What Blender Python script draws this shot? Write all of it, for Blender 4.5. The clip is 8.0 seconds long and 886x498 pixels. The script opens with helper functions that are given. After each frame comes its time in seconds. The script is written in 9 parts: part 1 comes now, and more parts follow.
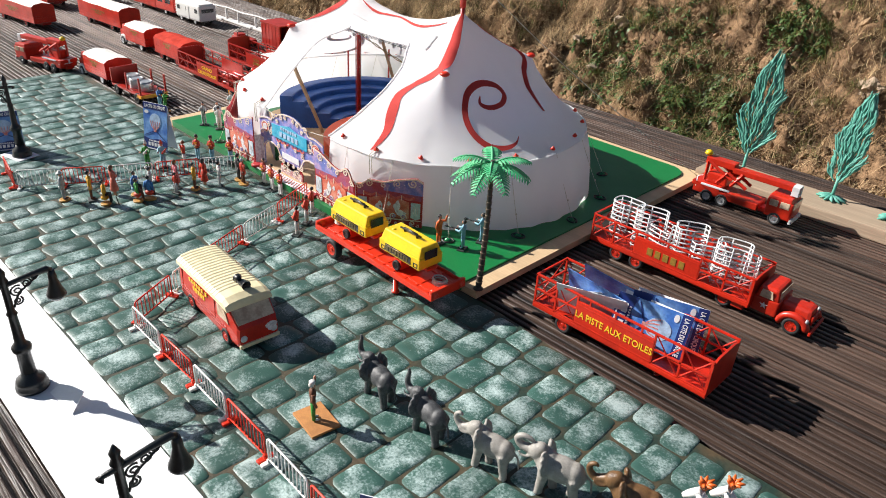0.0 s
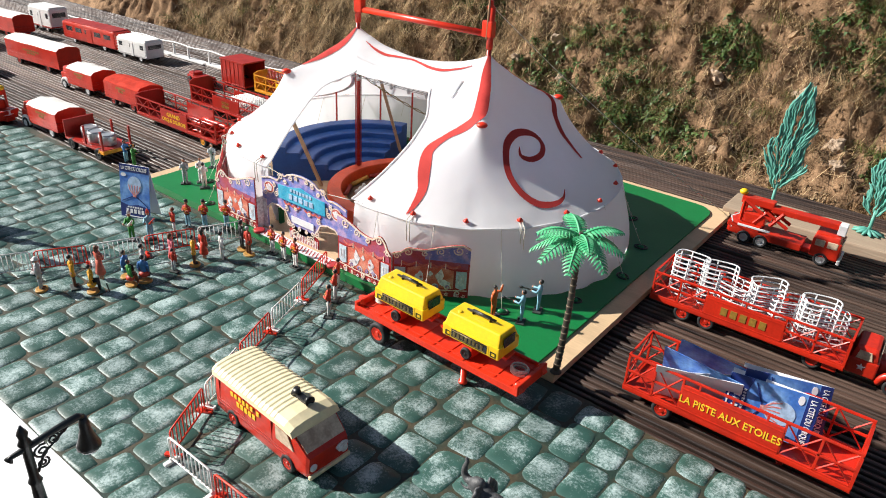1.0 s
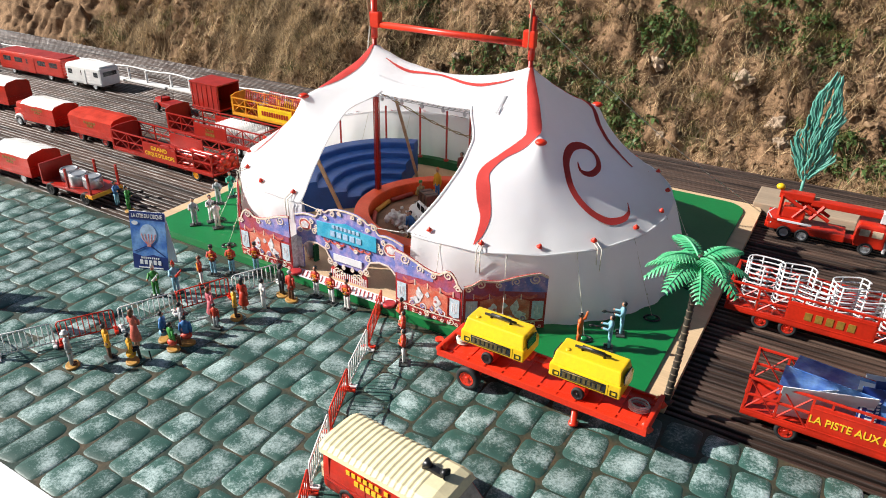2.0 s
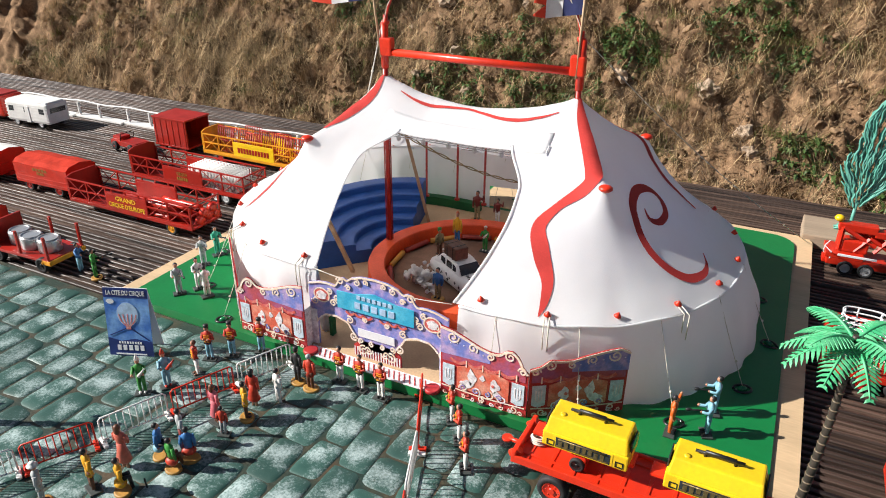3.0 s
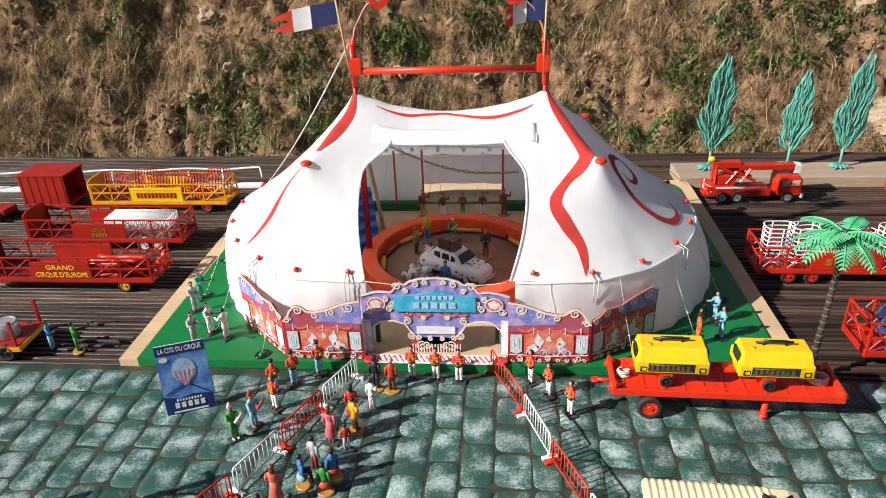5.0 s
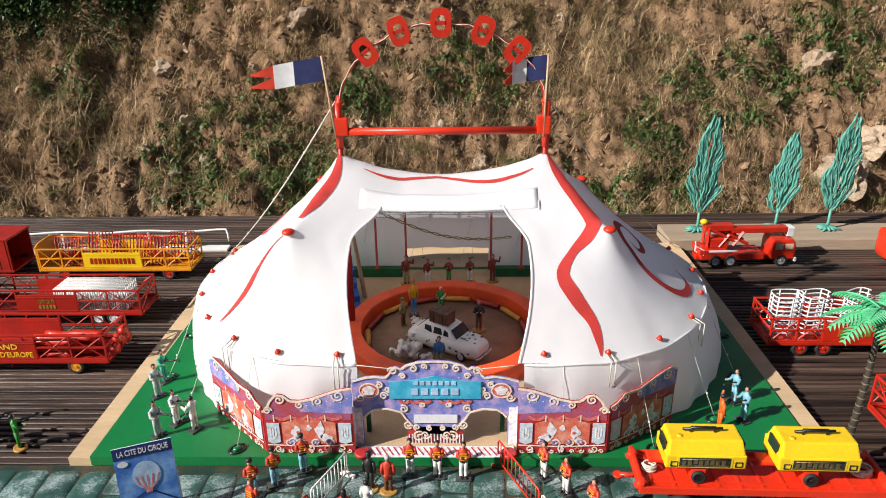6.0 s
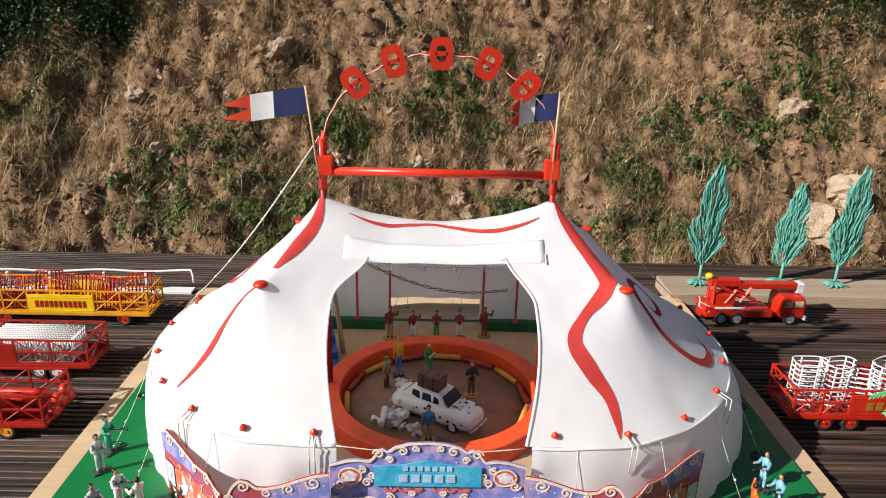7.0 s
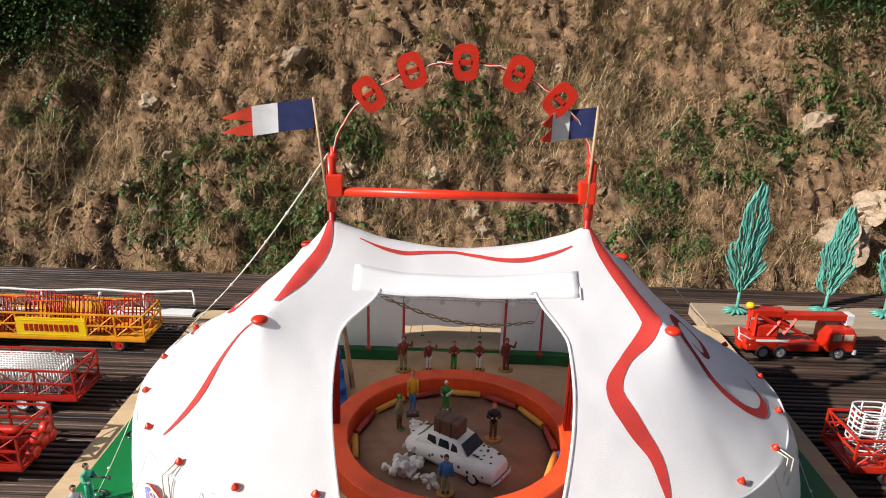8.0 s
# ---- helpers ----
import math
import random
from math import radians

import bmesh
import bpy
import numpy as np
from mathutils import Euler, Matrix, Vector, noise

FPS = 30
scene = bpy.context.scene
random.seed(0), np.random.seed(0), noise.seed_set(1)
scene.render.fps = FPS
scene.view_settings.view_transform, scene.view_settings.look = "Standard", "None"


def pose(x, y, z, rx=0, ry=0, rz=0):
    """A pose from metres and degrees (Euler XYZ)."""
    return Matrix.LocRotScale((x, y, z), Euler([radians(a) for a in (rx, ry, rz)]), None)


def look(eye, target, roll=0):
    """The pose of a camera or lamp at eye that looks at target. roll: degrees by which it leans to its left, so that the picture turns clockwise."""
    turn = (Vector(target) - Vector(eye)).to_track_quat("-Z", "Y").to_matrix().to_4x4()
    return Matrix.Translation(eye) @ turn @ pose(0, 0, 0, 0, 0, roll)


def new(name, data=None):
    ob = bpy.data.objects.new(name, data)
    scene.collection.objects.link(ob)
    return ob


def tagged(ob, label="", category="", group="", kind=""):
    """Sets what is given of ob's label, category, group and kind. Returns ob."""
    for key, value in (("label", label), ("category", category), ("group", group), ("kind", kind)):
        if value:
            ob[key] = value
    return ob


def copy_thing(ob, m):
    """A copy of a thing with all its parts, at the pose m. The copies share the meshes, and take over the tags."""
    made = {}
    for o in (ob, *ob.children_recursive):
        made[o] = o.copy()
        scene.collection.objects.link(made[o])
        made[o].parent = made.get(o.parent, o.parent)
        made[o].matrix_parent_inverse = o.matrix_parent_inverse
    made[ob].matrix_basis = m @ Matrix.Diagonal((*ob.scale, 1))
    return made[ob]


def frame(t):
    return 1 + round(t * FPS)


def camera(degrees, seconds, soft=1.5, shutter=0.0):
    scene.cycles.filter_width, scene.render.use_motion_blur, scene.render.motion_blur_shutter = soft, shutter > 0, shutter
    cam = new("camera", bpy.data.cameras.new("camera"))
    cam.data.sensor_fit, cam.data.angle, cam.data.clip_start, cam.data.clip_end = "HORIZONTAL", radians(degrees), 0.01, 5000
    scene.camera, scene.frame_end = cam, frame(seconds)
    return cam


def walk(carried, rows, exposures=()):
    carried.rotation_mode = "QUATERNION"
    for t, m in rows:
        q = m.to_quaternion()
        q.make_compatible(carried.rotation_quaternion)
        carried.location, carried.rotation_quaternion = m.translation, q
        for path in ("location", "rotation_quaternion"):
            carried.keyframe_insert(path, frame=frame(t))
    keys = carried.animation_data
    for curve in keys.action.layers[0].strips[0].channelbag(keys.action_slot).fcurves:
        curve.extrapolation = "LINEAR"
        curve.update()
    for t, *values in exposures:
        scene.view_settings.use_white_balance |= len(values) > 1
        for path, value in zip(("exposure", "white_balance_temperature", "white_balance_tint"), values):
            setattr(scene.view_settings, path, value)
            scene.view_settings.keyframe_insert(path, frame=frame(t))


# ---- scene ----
cam = camera(64.5, 8.0, soft=1.0)
PATH = [  # seconds, eye, target, roll
    (0, (0.784, -0.509, 0.426), (-0.415, 0.766, -0.542), 3.6),
    (0.5, (0.694, -0.512, 0.431), (-0.456, 0.836, -0.496), 3.9),
    (1, (0.599, -0.517, 0.43), (-0.459, 0.908, -0.49), 3.4),
    (1.5, (0.501, -0.541, 0.434), (-0.47, 0.947, -0.484), 2.0),
    (1.7, (0.475, -0.554, 0.433), (-0.468, 0.945, -0.496), 1.4),
    (2.8, (0.326, -0.482, 0.423), (-0.477, 1.131, -0.445), 1.2),
    (3, (0.29, -0.469, 0.419), (-0.503, 1.141, -0.464), 0.5),
    (3.5, (0.229, -0.472, 0.406), (-0.468, 1.14, -0.551), 0.2),
    (4, (0.172, -0.496, 0.414), (-0.398, 1.163, -0.547), 0.3),
    (4.2, (0.145, -0.521, 0.417), (-0.352, 1.179, -0.512), -1.2),
    (5.3, (0.029, -0.616, 0.451), (-0.072, 1.175, -0.434), -1.9),
    (5.5, (0.02, -0.599, 0.447), (-0.061, 1.198, -0.429), -1.9),
    (6, (0.002, -0.536, 0.44), (-0.044, 1.315, -0.316), -0.8),
    (6.5, (-0.018, -0.488, 0.431), (-0.017, 1.377, -0.29), 0.6),
    (7, (-0.022, -0.447, 0.428), (0.012, 1.439, -0.238), 1.5),
    (7.5, (-0.027, -0.413, 0.428), (-0.051, 1.47, -0.245), 0.6),
    (8, (-0.029, -0.373, 0.421), (-0.032, 1.522, -0.219), 1.8),
]
walk(cam, [(t, look(eye, target, roll)) for t, eye, target, roll in PATH], [(0.0, 0.82), (3.5, 0.69), (8.0, 0.44)])


# ---------------------------------------------------------------- light
SUN_AZ, SUN_EL = 206.0, 32.5   # degrees: where the sun stands, seen from the tent
world = bpy.data.worlds.new("sky")
scene.world = world
world.use_nodes = True
wn = world.node_tree.nodes
sky = wn.new("ShaderNodeTexSky")
sky.sky_type, sky.sun_disc = "NISHITA", False
sky.sun_elevation, sky.sun_rotation = radians(SUN_EL), radians(90 - SUN_AZ)
world.node_tree.links.new(sky.outputs[0], wn["Background"].inputs[0])
wn["Background"].inputs[1].default_value = 0.038
sun = new("sun", bpy.data.lights.new("sun", "SUN"))
sun.data.energy, sun.data.angle, sun.data.color = 5.0, radians(0.55), (1.0, 0.955, 0.90)
s_dir = Vector((math.cos(radians(SUN_AZ)) * math.cos(radians(SUN_EL)), math.sin(radians(SUN_AZ)) * math.cos(radians(SUN_EL)), math.sin(radians(SUN_EL))))
sun.matrix_world = look(s_dir * 8, (0, 0, 0))


# ---------------------------------------------------------------- materials
def mat(name, col, rough=0.5, var=0.15, size=0.01, fine=0.0015, bump=0.1, metal=0.0, col2=None, spec=0.5, rand=0.0, coat=0.0, stretch=None, island=0.0):
    """A worn plain surface: base colour broken up by coarse stains and fine grain of the given sizes in metres."""
    m = bpy.data.materials.new(name)
    m.use_nodes = True
    n, l = m.node_tree.nodes, m.node_tree.links
    b = n["Principled BSDF"]
    tc = n.new("ShaderNodeTexCoord")
    vec = tc.outputs["Object"]
    if stretch:
        mp = n.new("ShaderNodeMapping")
        mp.inputs["Scale"].default_value = stretch
        l.new(vec, mp.inputs[0])
        vec = mp.outputs[0]
    big, small = n.new("ShaderNodeTexNoise"), n.new("ShaderNodeTexNoise")
    for t, s in ((big, size), (small, fine)):
        t.inputs["Scale"].default_value = 1.0 / s
        t.inputs["Detail"].default_value = 5
        l.new(vec, t.inputs["Vector"])
    c2 = col2 or tuple(c * (1 - 2.2 * var) for c in col)
    ramp = n.new("ShaderNodeMixRGB")
    ramp.inputs[1].default_value, ramp.inputs[2].default_value = (*col, 1), (*c2, 1)
    con = n.new("ShaderNodeMapRange")
    con.inputs[1].default_value, con.inputs[2].default_value = 0.42, 0.68
    l.new(big.outputs[0], con.inputs[0])
    l.new(con.outputs[0], ramp.inputs[0])
    hsv = n.new("ShaderNodeHueSaturation")
    mr = n.new("ShaderNodeMapRange")
    mr.inputs[1].default_value, mr.inputs[2].default_value = 0.25, 0.75
    mr.inputs[3].default_value, mr.inputs[4].default_value = 1 - var, 1 + var
    l.new(small.outputs[0], mr.inputs[0])
    val = mr.outputs[0]
    if rand or island:
        src = n.new("ShaderNodeObjectInfo").outputs["Random"] if rand else n.new("ShaderNodeNewGeometry").outputs["Random Per Island"]
        r2 = n.new("ShaderNodeMapRange")
        r2.inputs[3].default_value, r2.inputs[4].default_value = 1 - (rand or island), 1 + (rand or island)
        l.new(src, r2.inputs[0])
        mul = n.new("ShaderNodeMath")
        mul.operation = "MULTIPLY"
        l.new(val, mul.inputs[0])
        l.new(r2.outputs[0], mul.inputs[1])
        val = mul.outputs[0]
    l.new(val, hsv.inputs["Value"])
    l.new(ramp.outputs[0], hsv.inputs["Color"])
    l.new(hsv.outputs[0], b.inputs["Base Color"])
    rr = n.new("ShaderNodeMapRange")
    rr.inputs[3].default_value, rr.inputs[4].default_value = max(0.05, rough - 0.1), min(1, rough + 0.12)
    l.new(big.outputs[0], rr.inputs[0])
    l.new(rr.outputs[0], b.inputs["Roughness"])
    b.inputs["Metallic"].default_value, b.inputs["Specular IOR Level"].default_value, b.inputs["Coat Weight"].default_value = metal, spec, coat
    if bump:
        bp = n.new("ShaderNodeBump")
        bp.inputs["Strength"].default_value, bp.inputs["Distance"].default_value = bump, fine * 0.6
        l.new(small.outputs[0], bp.inputs["Height"])
        l.new(bp.outputs[0], b.inputs["Normal"])
    return m


RED = mat("red_paint", (0.56, 0.024, 0.008), 0.36, 0.12, 0.03, 0.003, 0.05, coat=0.12)
RED_TARP = mat("red_tarpaulin", (0.52, 0.032, 0.012), 0.85, 0.12, 0.02, 0.002, 0.25, spec=0.2)
RED_DK = mat("dark_red_paint", (0.38, 0.016, 0.008), 0.38, 0.12, 0.03, 0.003, 0.05)
RED_BRIGHT = mat("bright_red_plastic", (0.72, 0.035, 0.010), 0.35, 0.08, 0.03, 0.003, 0.05)
RED_FELT = mat("red_fabric_print", (0.52, 0.035, 0.028), 0.85, 0.10, 0.03, 0.0012, 0.25)
ORANGE_RED = mat("orange_red_ring", (0.80, 0.085, 0.018), 0.5, 0.1, 0.03, 0.002, 0.1)
YELLOW = mat("yellow_paint", (0.85, 0.55, 0.012), 0.35, 0.07, 0.03, 0.003, 0.05, coat=0.2)
AMBER = mat("amber_paint", (0.78, 0.32, 0.015), 0.4, 0.1, 0.02, 0.003, 0.05)
CREAM = mat("cream_plastic", (0.80, 0.70, 0.44), 0.45, 0.06, 0.03, 0.003, 0.05)
WHITE = mat("white_plastic", (0.80, 0.79, 0.76), 0.45, 0.05, 0.03, 0.003, 0.05)
GREYW = mat("off_white_metal", (0.72, 0.73, 0.73), 0.4, 0.08, 0.01, 0.002, 0.05)
CANVAS = mat("white_canvas", (0.95, 0.955, 0.97), 0.9, 0.02, 0.05, 0.0009, 0.45, col2=(0.90, 0.905, 0.92))


def let_light_through(m, share, col):
    """Thin cloth: a share of the light passes through it."""
    n, l = m.node_tree.nodes, m.node_tree.links
    tr, mx = n.new("ShaderNodeBsdfTranslucent"), n.new("ShaderNodeMixShader")
    tr.inputs["Color"].default_value = (*col, 1)
    mx.inputs[0].default_value = share
    l.new(n["Principled BSDF"].outputs[0], mx.inputs[1])
    l.new(tr.outputs[0], mx.inputs[2])
    l.new(mx.outputs[0], n["Material Output"].inputs["Surface"])


let_light_through(CANVAS, 0.42, (0.98, 0.97, 0.97))
CANVAS_IN = mat("grey_white_lining", (0.62, 0.60, 0.58), 0.9, 0.07, 0.03, 0.0011, 0.3)
TARP = mat("white_tarpaulin", (0.78, 0.76, 0.72), 0.75, 0.07, 0.02, 0.002, 0.25)
TYRE = mat("black_rubber", (0.018, 0.018, 0.019), 0.7, 0.2, 0.01, 0.001, 0.1)
BLACK = mat("black_paint", (0.012, 0.013, 0.014), 0.35, 0.2, 0.01, 0.002, 0.1)
IRON = mat("black_cast_metal", (0.010, 0.013, 0.014), 0.32, 0.25, 0.01, 0.0015, 0.25)
SILVER = mat("silver_plastic", (0.55, 0.56, 0.57), 0.3, 0.08, 0.01, 0.002, 0.05, metal=0.6)
GLASS_DK = mat("dark_window", (0.03, 0.035, 0.04), 0.12, 0.2, 0.01, 0.002, 0.0)
AMBER_GLASS = mat("clear_window_cream_inside", (0.62, 0.48, 0.34), 0.14, 0.15, 0.012, 0.002, 0.0, col2=(0.36, 0.25, 0.17))
GREEN = mat("green_board_paint", (0.005, 0.17, 0.042), 0.42, 0.06, 0.08, 0.004, 0.05)
GREEN_DK = mat("dark_green_felt", (0.010, 0.11, 0.03), 0.8, 0.12, 0.02, 0.001, 0.2)
PLYWOOD = mat("pale_wood", (0.62, 0.44, 0.26), 0.65, 0.09, 0.03, 0.002, 0.15, stretch=(0.15, 1, 1))
TAN = mat("tan_floor_board", (0.54, 0.37, 0.22), 0.75, 0.10, 0.04, 0.002, 0.12)
BROWN = mat("brown_ring_floor", (0.27, 0.155, 0.10), 0.85, 0.14, 0.03, 0.0015, 0.3)
BLUE_SEAT = mat("blue_seating", (0.012, 0.070, 0.28), 0.5, 0.1, 0.02, 0.002, 0.08)
WOOD_STICK = mat("bare_wood_stick", (0.50, 0.34, 0.20), 0.65, 0.12, 0.01, 0.001, 0.15)
OCHRE = mat("ochre_log", (0.58, 0.27, 0.04), 0.55, 0.12, 0.01, 0.001, 0.1)
MAROON = mat("maroon_log", (0.30, 0.03, 0.02), 0.55, 0.12, 0.01, 0.001, 0.1)
TRUNK_BR = mat("brown_leather", (0.11, 0.045, 0.025), 0.5, 0.18, 0.006, 0.001, 0.2)
ROPE = mat("white_string", (0.70, 0.66, 0.56), 0.9, 0.15, 0.004, 0.0008, 0.4)
COTTON = mat("white_cotton_wool", (0.74, 0.71, 0.67), 1.0, 0.08, 0.01, 0.0015, 0.8, spec=0.1)
PAPER = mat("white_sheet", (0.82, 0.83, 0.85), 0.6, 0.03, 0.08, 0.004, 0.04)
NAVY = mat("navy_cloth", (0.008, 0.015, 0.085), 0.8, 0.1, 0.01, 0.001, 0.2)
FLAG_W = mat("white_cloth", (0.76, 0.76, 0.77), 0.85, 0.05, 0.01, 0.001, 0.2)
FLAG_R = mat("red_cloth", (0.72, 0.055, 0.02), 0.8, 0.08, 0.01, 0.001, 0.2)
POSTER_BL = mat("blue_poster_print", (0.05, 0.16, 0.50), 0.4, 0.2, 0.02, 0.003, 0.02, col2=(0.22, 0.42, 0.72))
POSTER_DK = mat("dark_blue_poster_print", (0.012, 0.03, 0.17), 0.4, 0.15, 0.012, 0.003, 0.02)
POSTER_LT = mat("pale_blue_print", (0.42, 0.58, 0.78), 0.4, 0.12, 0.006, 0.002, 0.02)
PINKPRINT = mat("pink_print", (0.62, 0.16, 0.15), 0.4, 0.2, 0.004, 0.001, 0.02, col2=(0.65, 0.40, 0.38))
PALM_G = mat("mint_green_plastic", (0.050, 0.38, 0.16), 0.45, 0.14, 0.01, 0.002, 0.08, col2=(0.14, 0.50, 0.25))
PALM_RING = mat("pale_ring_plastic", (0.16, 0.12, 0.075), 0.5, 0.2, 0.006, 0.001, 0.2)
PALM_T = mat("ringed_trunk_plastic", (0.055, 0.045, 0.035), 0.5, 0.2, 0.006, 0.001, 0.2)
TEAL = mat("teal_green_plastic", (0.085, 0.32, 0.25), 0.5, 0.15, 0.012, 0.0015, 0.15, col2=(0.13, 0.38, 0.31))
EL_DARK = mat("dark_grey_elephant_skin", (0.050, 0.052, 0.055), 0.48, 0.25, 0.006, 0.0011, 0.6, col2=(0.095, 0.097, 0.10))
EL_LIGHT = mat("light_grey_elephant_skin", (0.34, 0.32, 0.29), 0.5, 0.15, 0.008, 0.0011, 0.45, col2=(0.25, 0.235, 0.21))
EL_BROWN = mat("brown_elephant_skin", (0.16, 0.085, 0.035), 0.4, 0.2, 0.008, 0.0011, 0.45, col2=(0.09, 0.045, 0.02))
FAC_BLUE = mat("violet_blue_print", (0.16, 0.20, 0.52), 0.45, 0.2, 0.010, 0.002, 0.02, col2=(0.48, 0.34, 0.56))
FAC_RED = mat("crimson_print", (0.46, 0.030, 0.025), 0.45, 0.2, 0.008, 0.002, 0.02, col2=(0.34, 0.02, 0.035))
FAC_SCENE = mat("orange_red_print", (0.62, 0.12, 0.07), 0.45, 0.2, 0.012, 0.0016, 0.02, col2=(0.72, 0.34, 0.24))
FAC_PLUM = mat("plum_print", (0.42, 0.07, 0.09), 0.45, 0.2, 0.012, 0.002, 0.02, col2=(0.32, 0.10, 0.22))
FAC_GOLD = mat("cream_gold_scroll_print", (0.78, 0.60, 0.46), 0.45, 0.15, 0.003, 0.0012, 0.02, col2=(0.84, 0.76, 0.70))
FAC_PALE = mat("pale_print", (0.80, 0.78, 0.79), 0.45, 0.12, 0.004, 0.0014, 0.02, col2=(0.50, 0.44, 0.47))
FAC_SHIELD = mat("light_blue_print", (0.56, 0.67, 0.74), 0.45, 0.12, 0.004, 0.0014, 0.02)
FAC_SKY = mat("turquoise_sign_print", (0.035, 0.36, 0.56), 0.4, 0.15, 0.012, 0.002, 0.02, col2=(0.12, 0.50, 0.66))
FAC_ROSE = mat("rose_scroll_print", (0.58, 0.09, 0.08), 0.45, 0.2, 0.003, 0.001, 0.02, col2=(0.62, 0.22, 0.18))
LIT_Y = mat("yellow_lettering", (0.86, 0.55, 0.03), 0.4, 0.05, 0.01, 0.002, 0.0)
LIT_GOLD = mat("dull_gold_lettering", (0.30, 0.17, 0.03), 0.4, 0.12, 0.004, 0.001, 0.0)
BRASS = mat("dull_brass_machinery", (0.20, 0.15, 0.06), 0.42, 0.25, 0.003, 0.001, 0.2, metal=0.5)
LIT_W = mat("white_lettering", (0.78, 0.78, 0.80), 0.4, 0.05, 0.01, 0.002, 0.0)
SKIN = mat("painted_face_tone", (0.48, 0.23, 0.14), 0.55, 0.08, 0.003, 0.001, 0.05)
F_RED = mat("figurine_red", (0.55, 0.045, 0.018), 0.5, 0.15, 0.004, 0.001, 0.1)
F_LBLUE = mat("figurine_pale_blue", (0.20, 0.42, 0.52), 0.5, 0.12, 0.004, 0.001, 0.1)
F_BLUE = mat("figurine_blue", (0.04, 0.17, 0.42), 0.5, 0.15, 0.004, 0.001, 0.1)
F_GREEN = mat("figurine_green", (0.03, 0.24, 0.03), 0.5, 0.15, 0.004, 0.001, 0.1)
F_TEALG = mat("figurine_teal", (0.02, 0.32, 0.20), 0.5, 0.15, 0.004, 0.001, 0.1)
F_YEL = mat("figurine_yellow", (0.74, 0.36, 0.012), 0.5, 0.12, 0.004, 0.001, 0.1)
F_ORANGE = mat("figurine_orange", (0.66, 0.12, 0.012), 0.5, 0.12, 0.004, 0.001, 0.1)
F_WHITE = mat("figurine_white", (0.68, 0.67, 0.63), 0.55, 0.1, 0.004, 0.001, 0.1)
F_BLACK = mat("figurine_black", (0.014, 0.013, 0.014), 0.5, 0.15, 0.004, 0.001, 0.1)
F_PINK = mat("figurine_pink", (0.60, 0.14, 0.17), 0.5, 0.12, 0.004, 0.001, 0.1)
F_CORAL = mat("figurine_coral", (0.62, 0.14, 0.09), 0.5, 0.12, 0.004, 0.001, 0.1)
F_BROWN = mat("figurine_brown", (0.14, 0.05, 0.022), 0.5, 0.15, 0.004, 0.001, 0.1)
F_MAROON = mat("figurine_maroon", (0.20, 0.025, 0.018), 0.5, 0.15, 0.004, 0.001, 0.1)
F_KHAKI = mat("figurine_khaki", (0.30, 0.22, 0.10), 0.5, 0.15, 0.004, 0.001, 0.1)
F_GREY = mat("figurine_grey", (0.40, 0.42, 0.42), 0.55, 0.12, 0.004, 0.001, 0.1)
BASE_OCHRE = mat("ochre_base", (0.46, 0.24, 0.05), 0.55, 0.15, 0.006, 0.001, 0.1)
BASE_GREY = mat("dark_grey_base", (0.055, 0.065, 0.06), 0.55, 0.2, 0.006, 0.001, 0.1)
BASE_ORANGE = mat("orange_brown_tile", (0.50, 0.22, 0.07), 0.6, 0.12, 0.01, 0.001, 0.1)
BASEGREEN = mat("green_peg_dome", (0.008, 0.16, 0.05), 0.25, 0.12, 0.006, 0.001, 0.05)


# ---------------------------------------------------------------- mesh helpers
def frame_of(d):
    d = Vector(d).normalized()
    a = d.cross(Vector((0, 0, 1)))
    if a.length < 1e-4:
        a = Vector((1, 0, 0))
    a.normalize()
    return a, d.cross(a).normalized()


def box(bm, c, s, bev=0.0, m=None, mi=0, taper=None):
    """A box of size s about c, with its edges rounded by bev; taper narrows its top in x and y."""
    v = []
    for z in (-1, 1):
        k = taper if (taper and z > 0) else (1, 1)
        for y in (-1, 1):
            for x in (-1, 1):
                p = Vector((c[0] + x * s[0] / 2 * k[0], c[1] + y * s[1] / 2 * k[1], c[2] + z * s[2] / 2))
                v.append(bm.verts.new(m @ p if m else p))
    fs = [bm.faces.new([v[i] for i in q]) for q in ((0, 2, 3, 1), (4, 5, 7, 6), (0, 1, 5, 4), (2, 6, 7, 3), (0, 4, 6, 2), (1, 3, 7, 5))]
    for f in fs:
        f.material_index = mi
    if bev > 0:
        es = list({e for f in fs for e in f.edges})
        r = bmesh.ops.bevel(bm, geom=es, offset=bev, segments=2, affect="EDGES", profile=0.6)
        for f in r["faces"]:
            f.material_index = mi


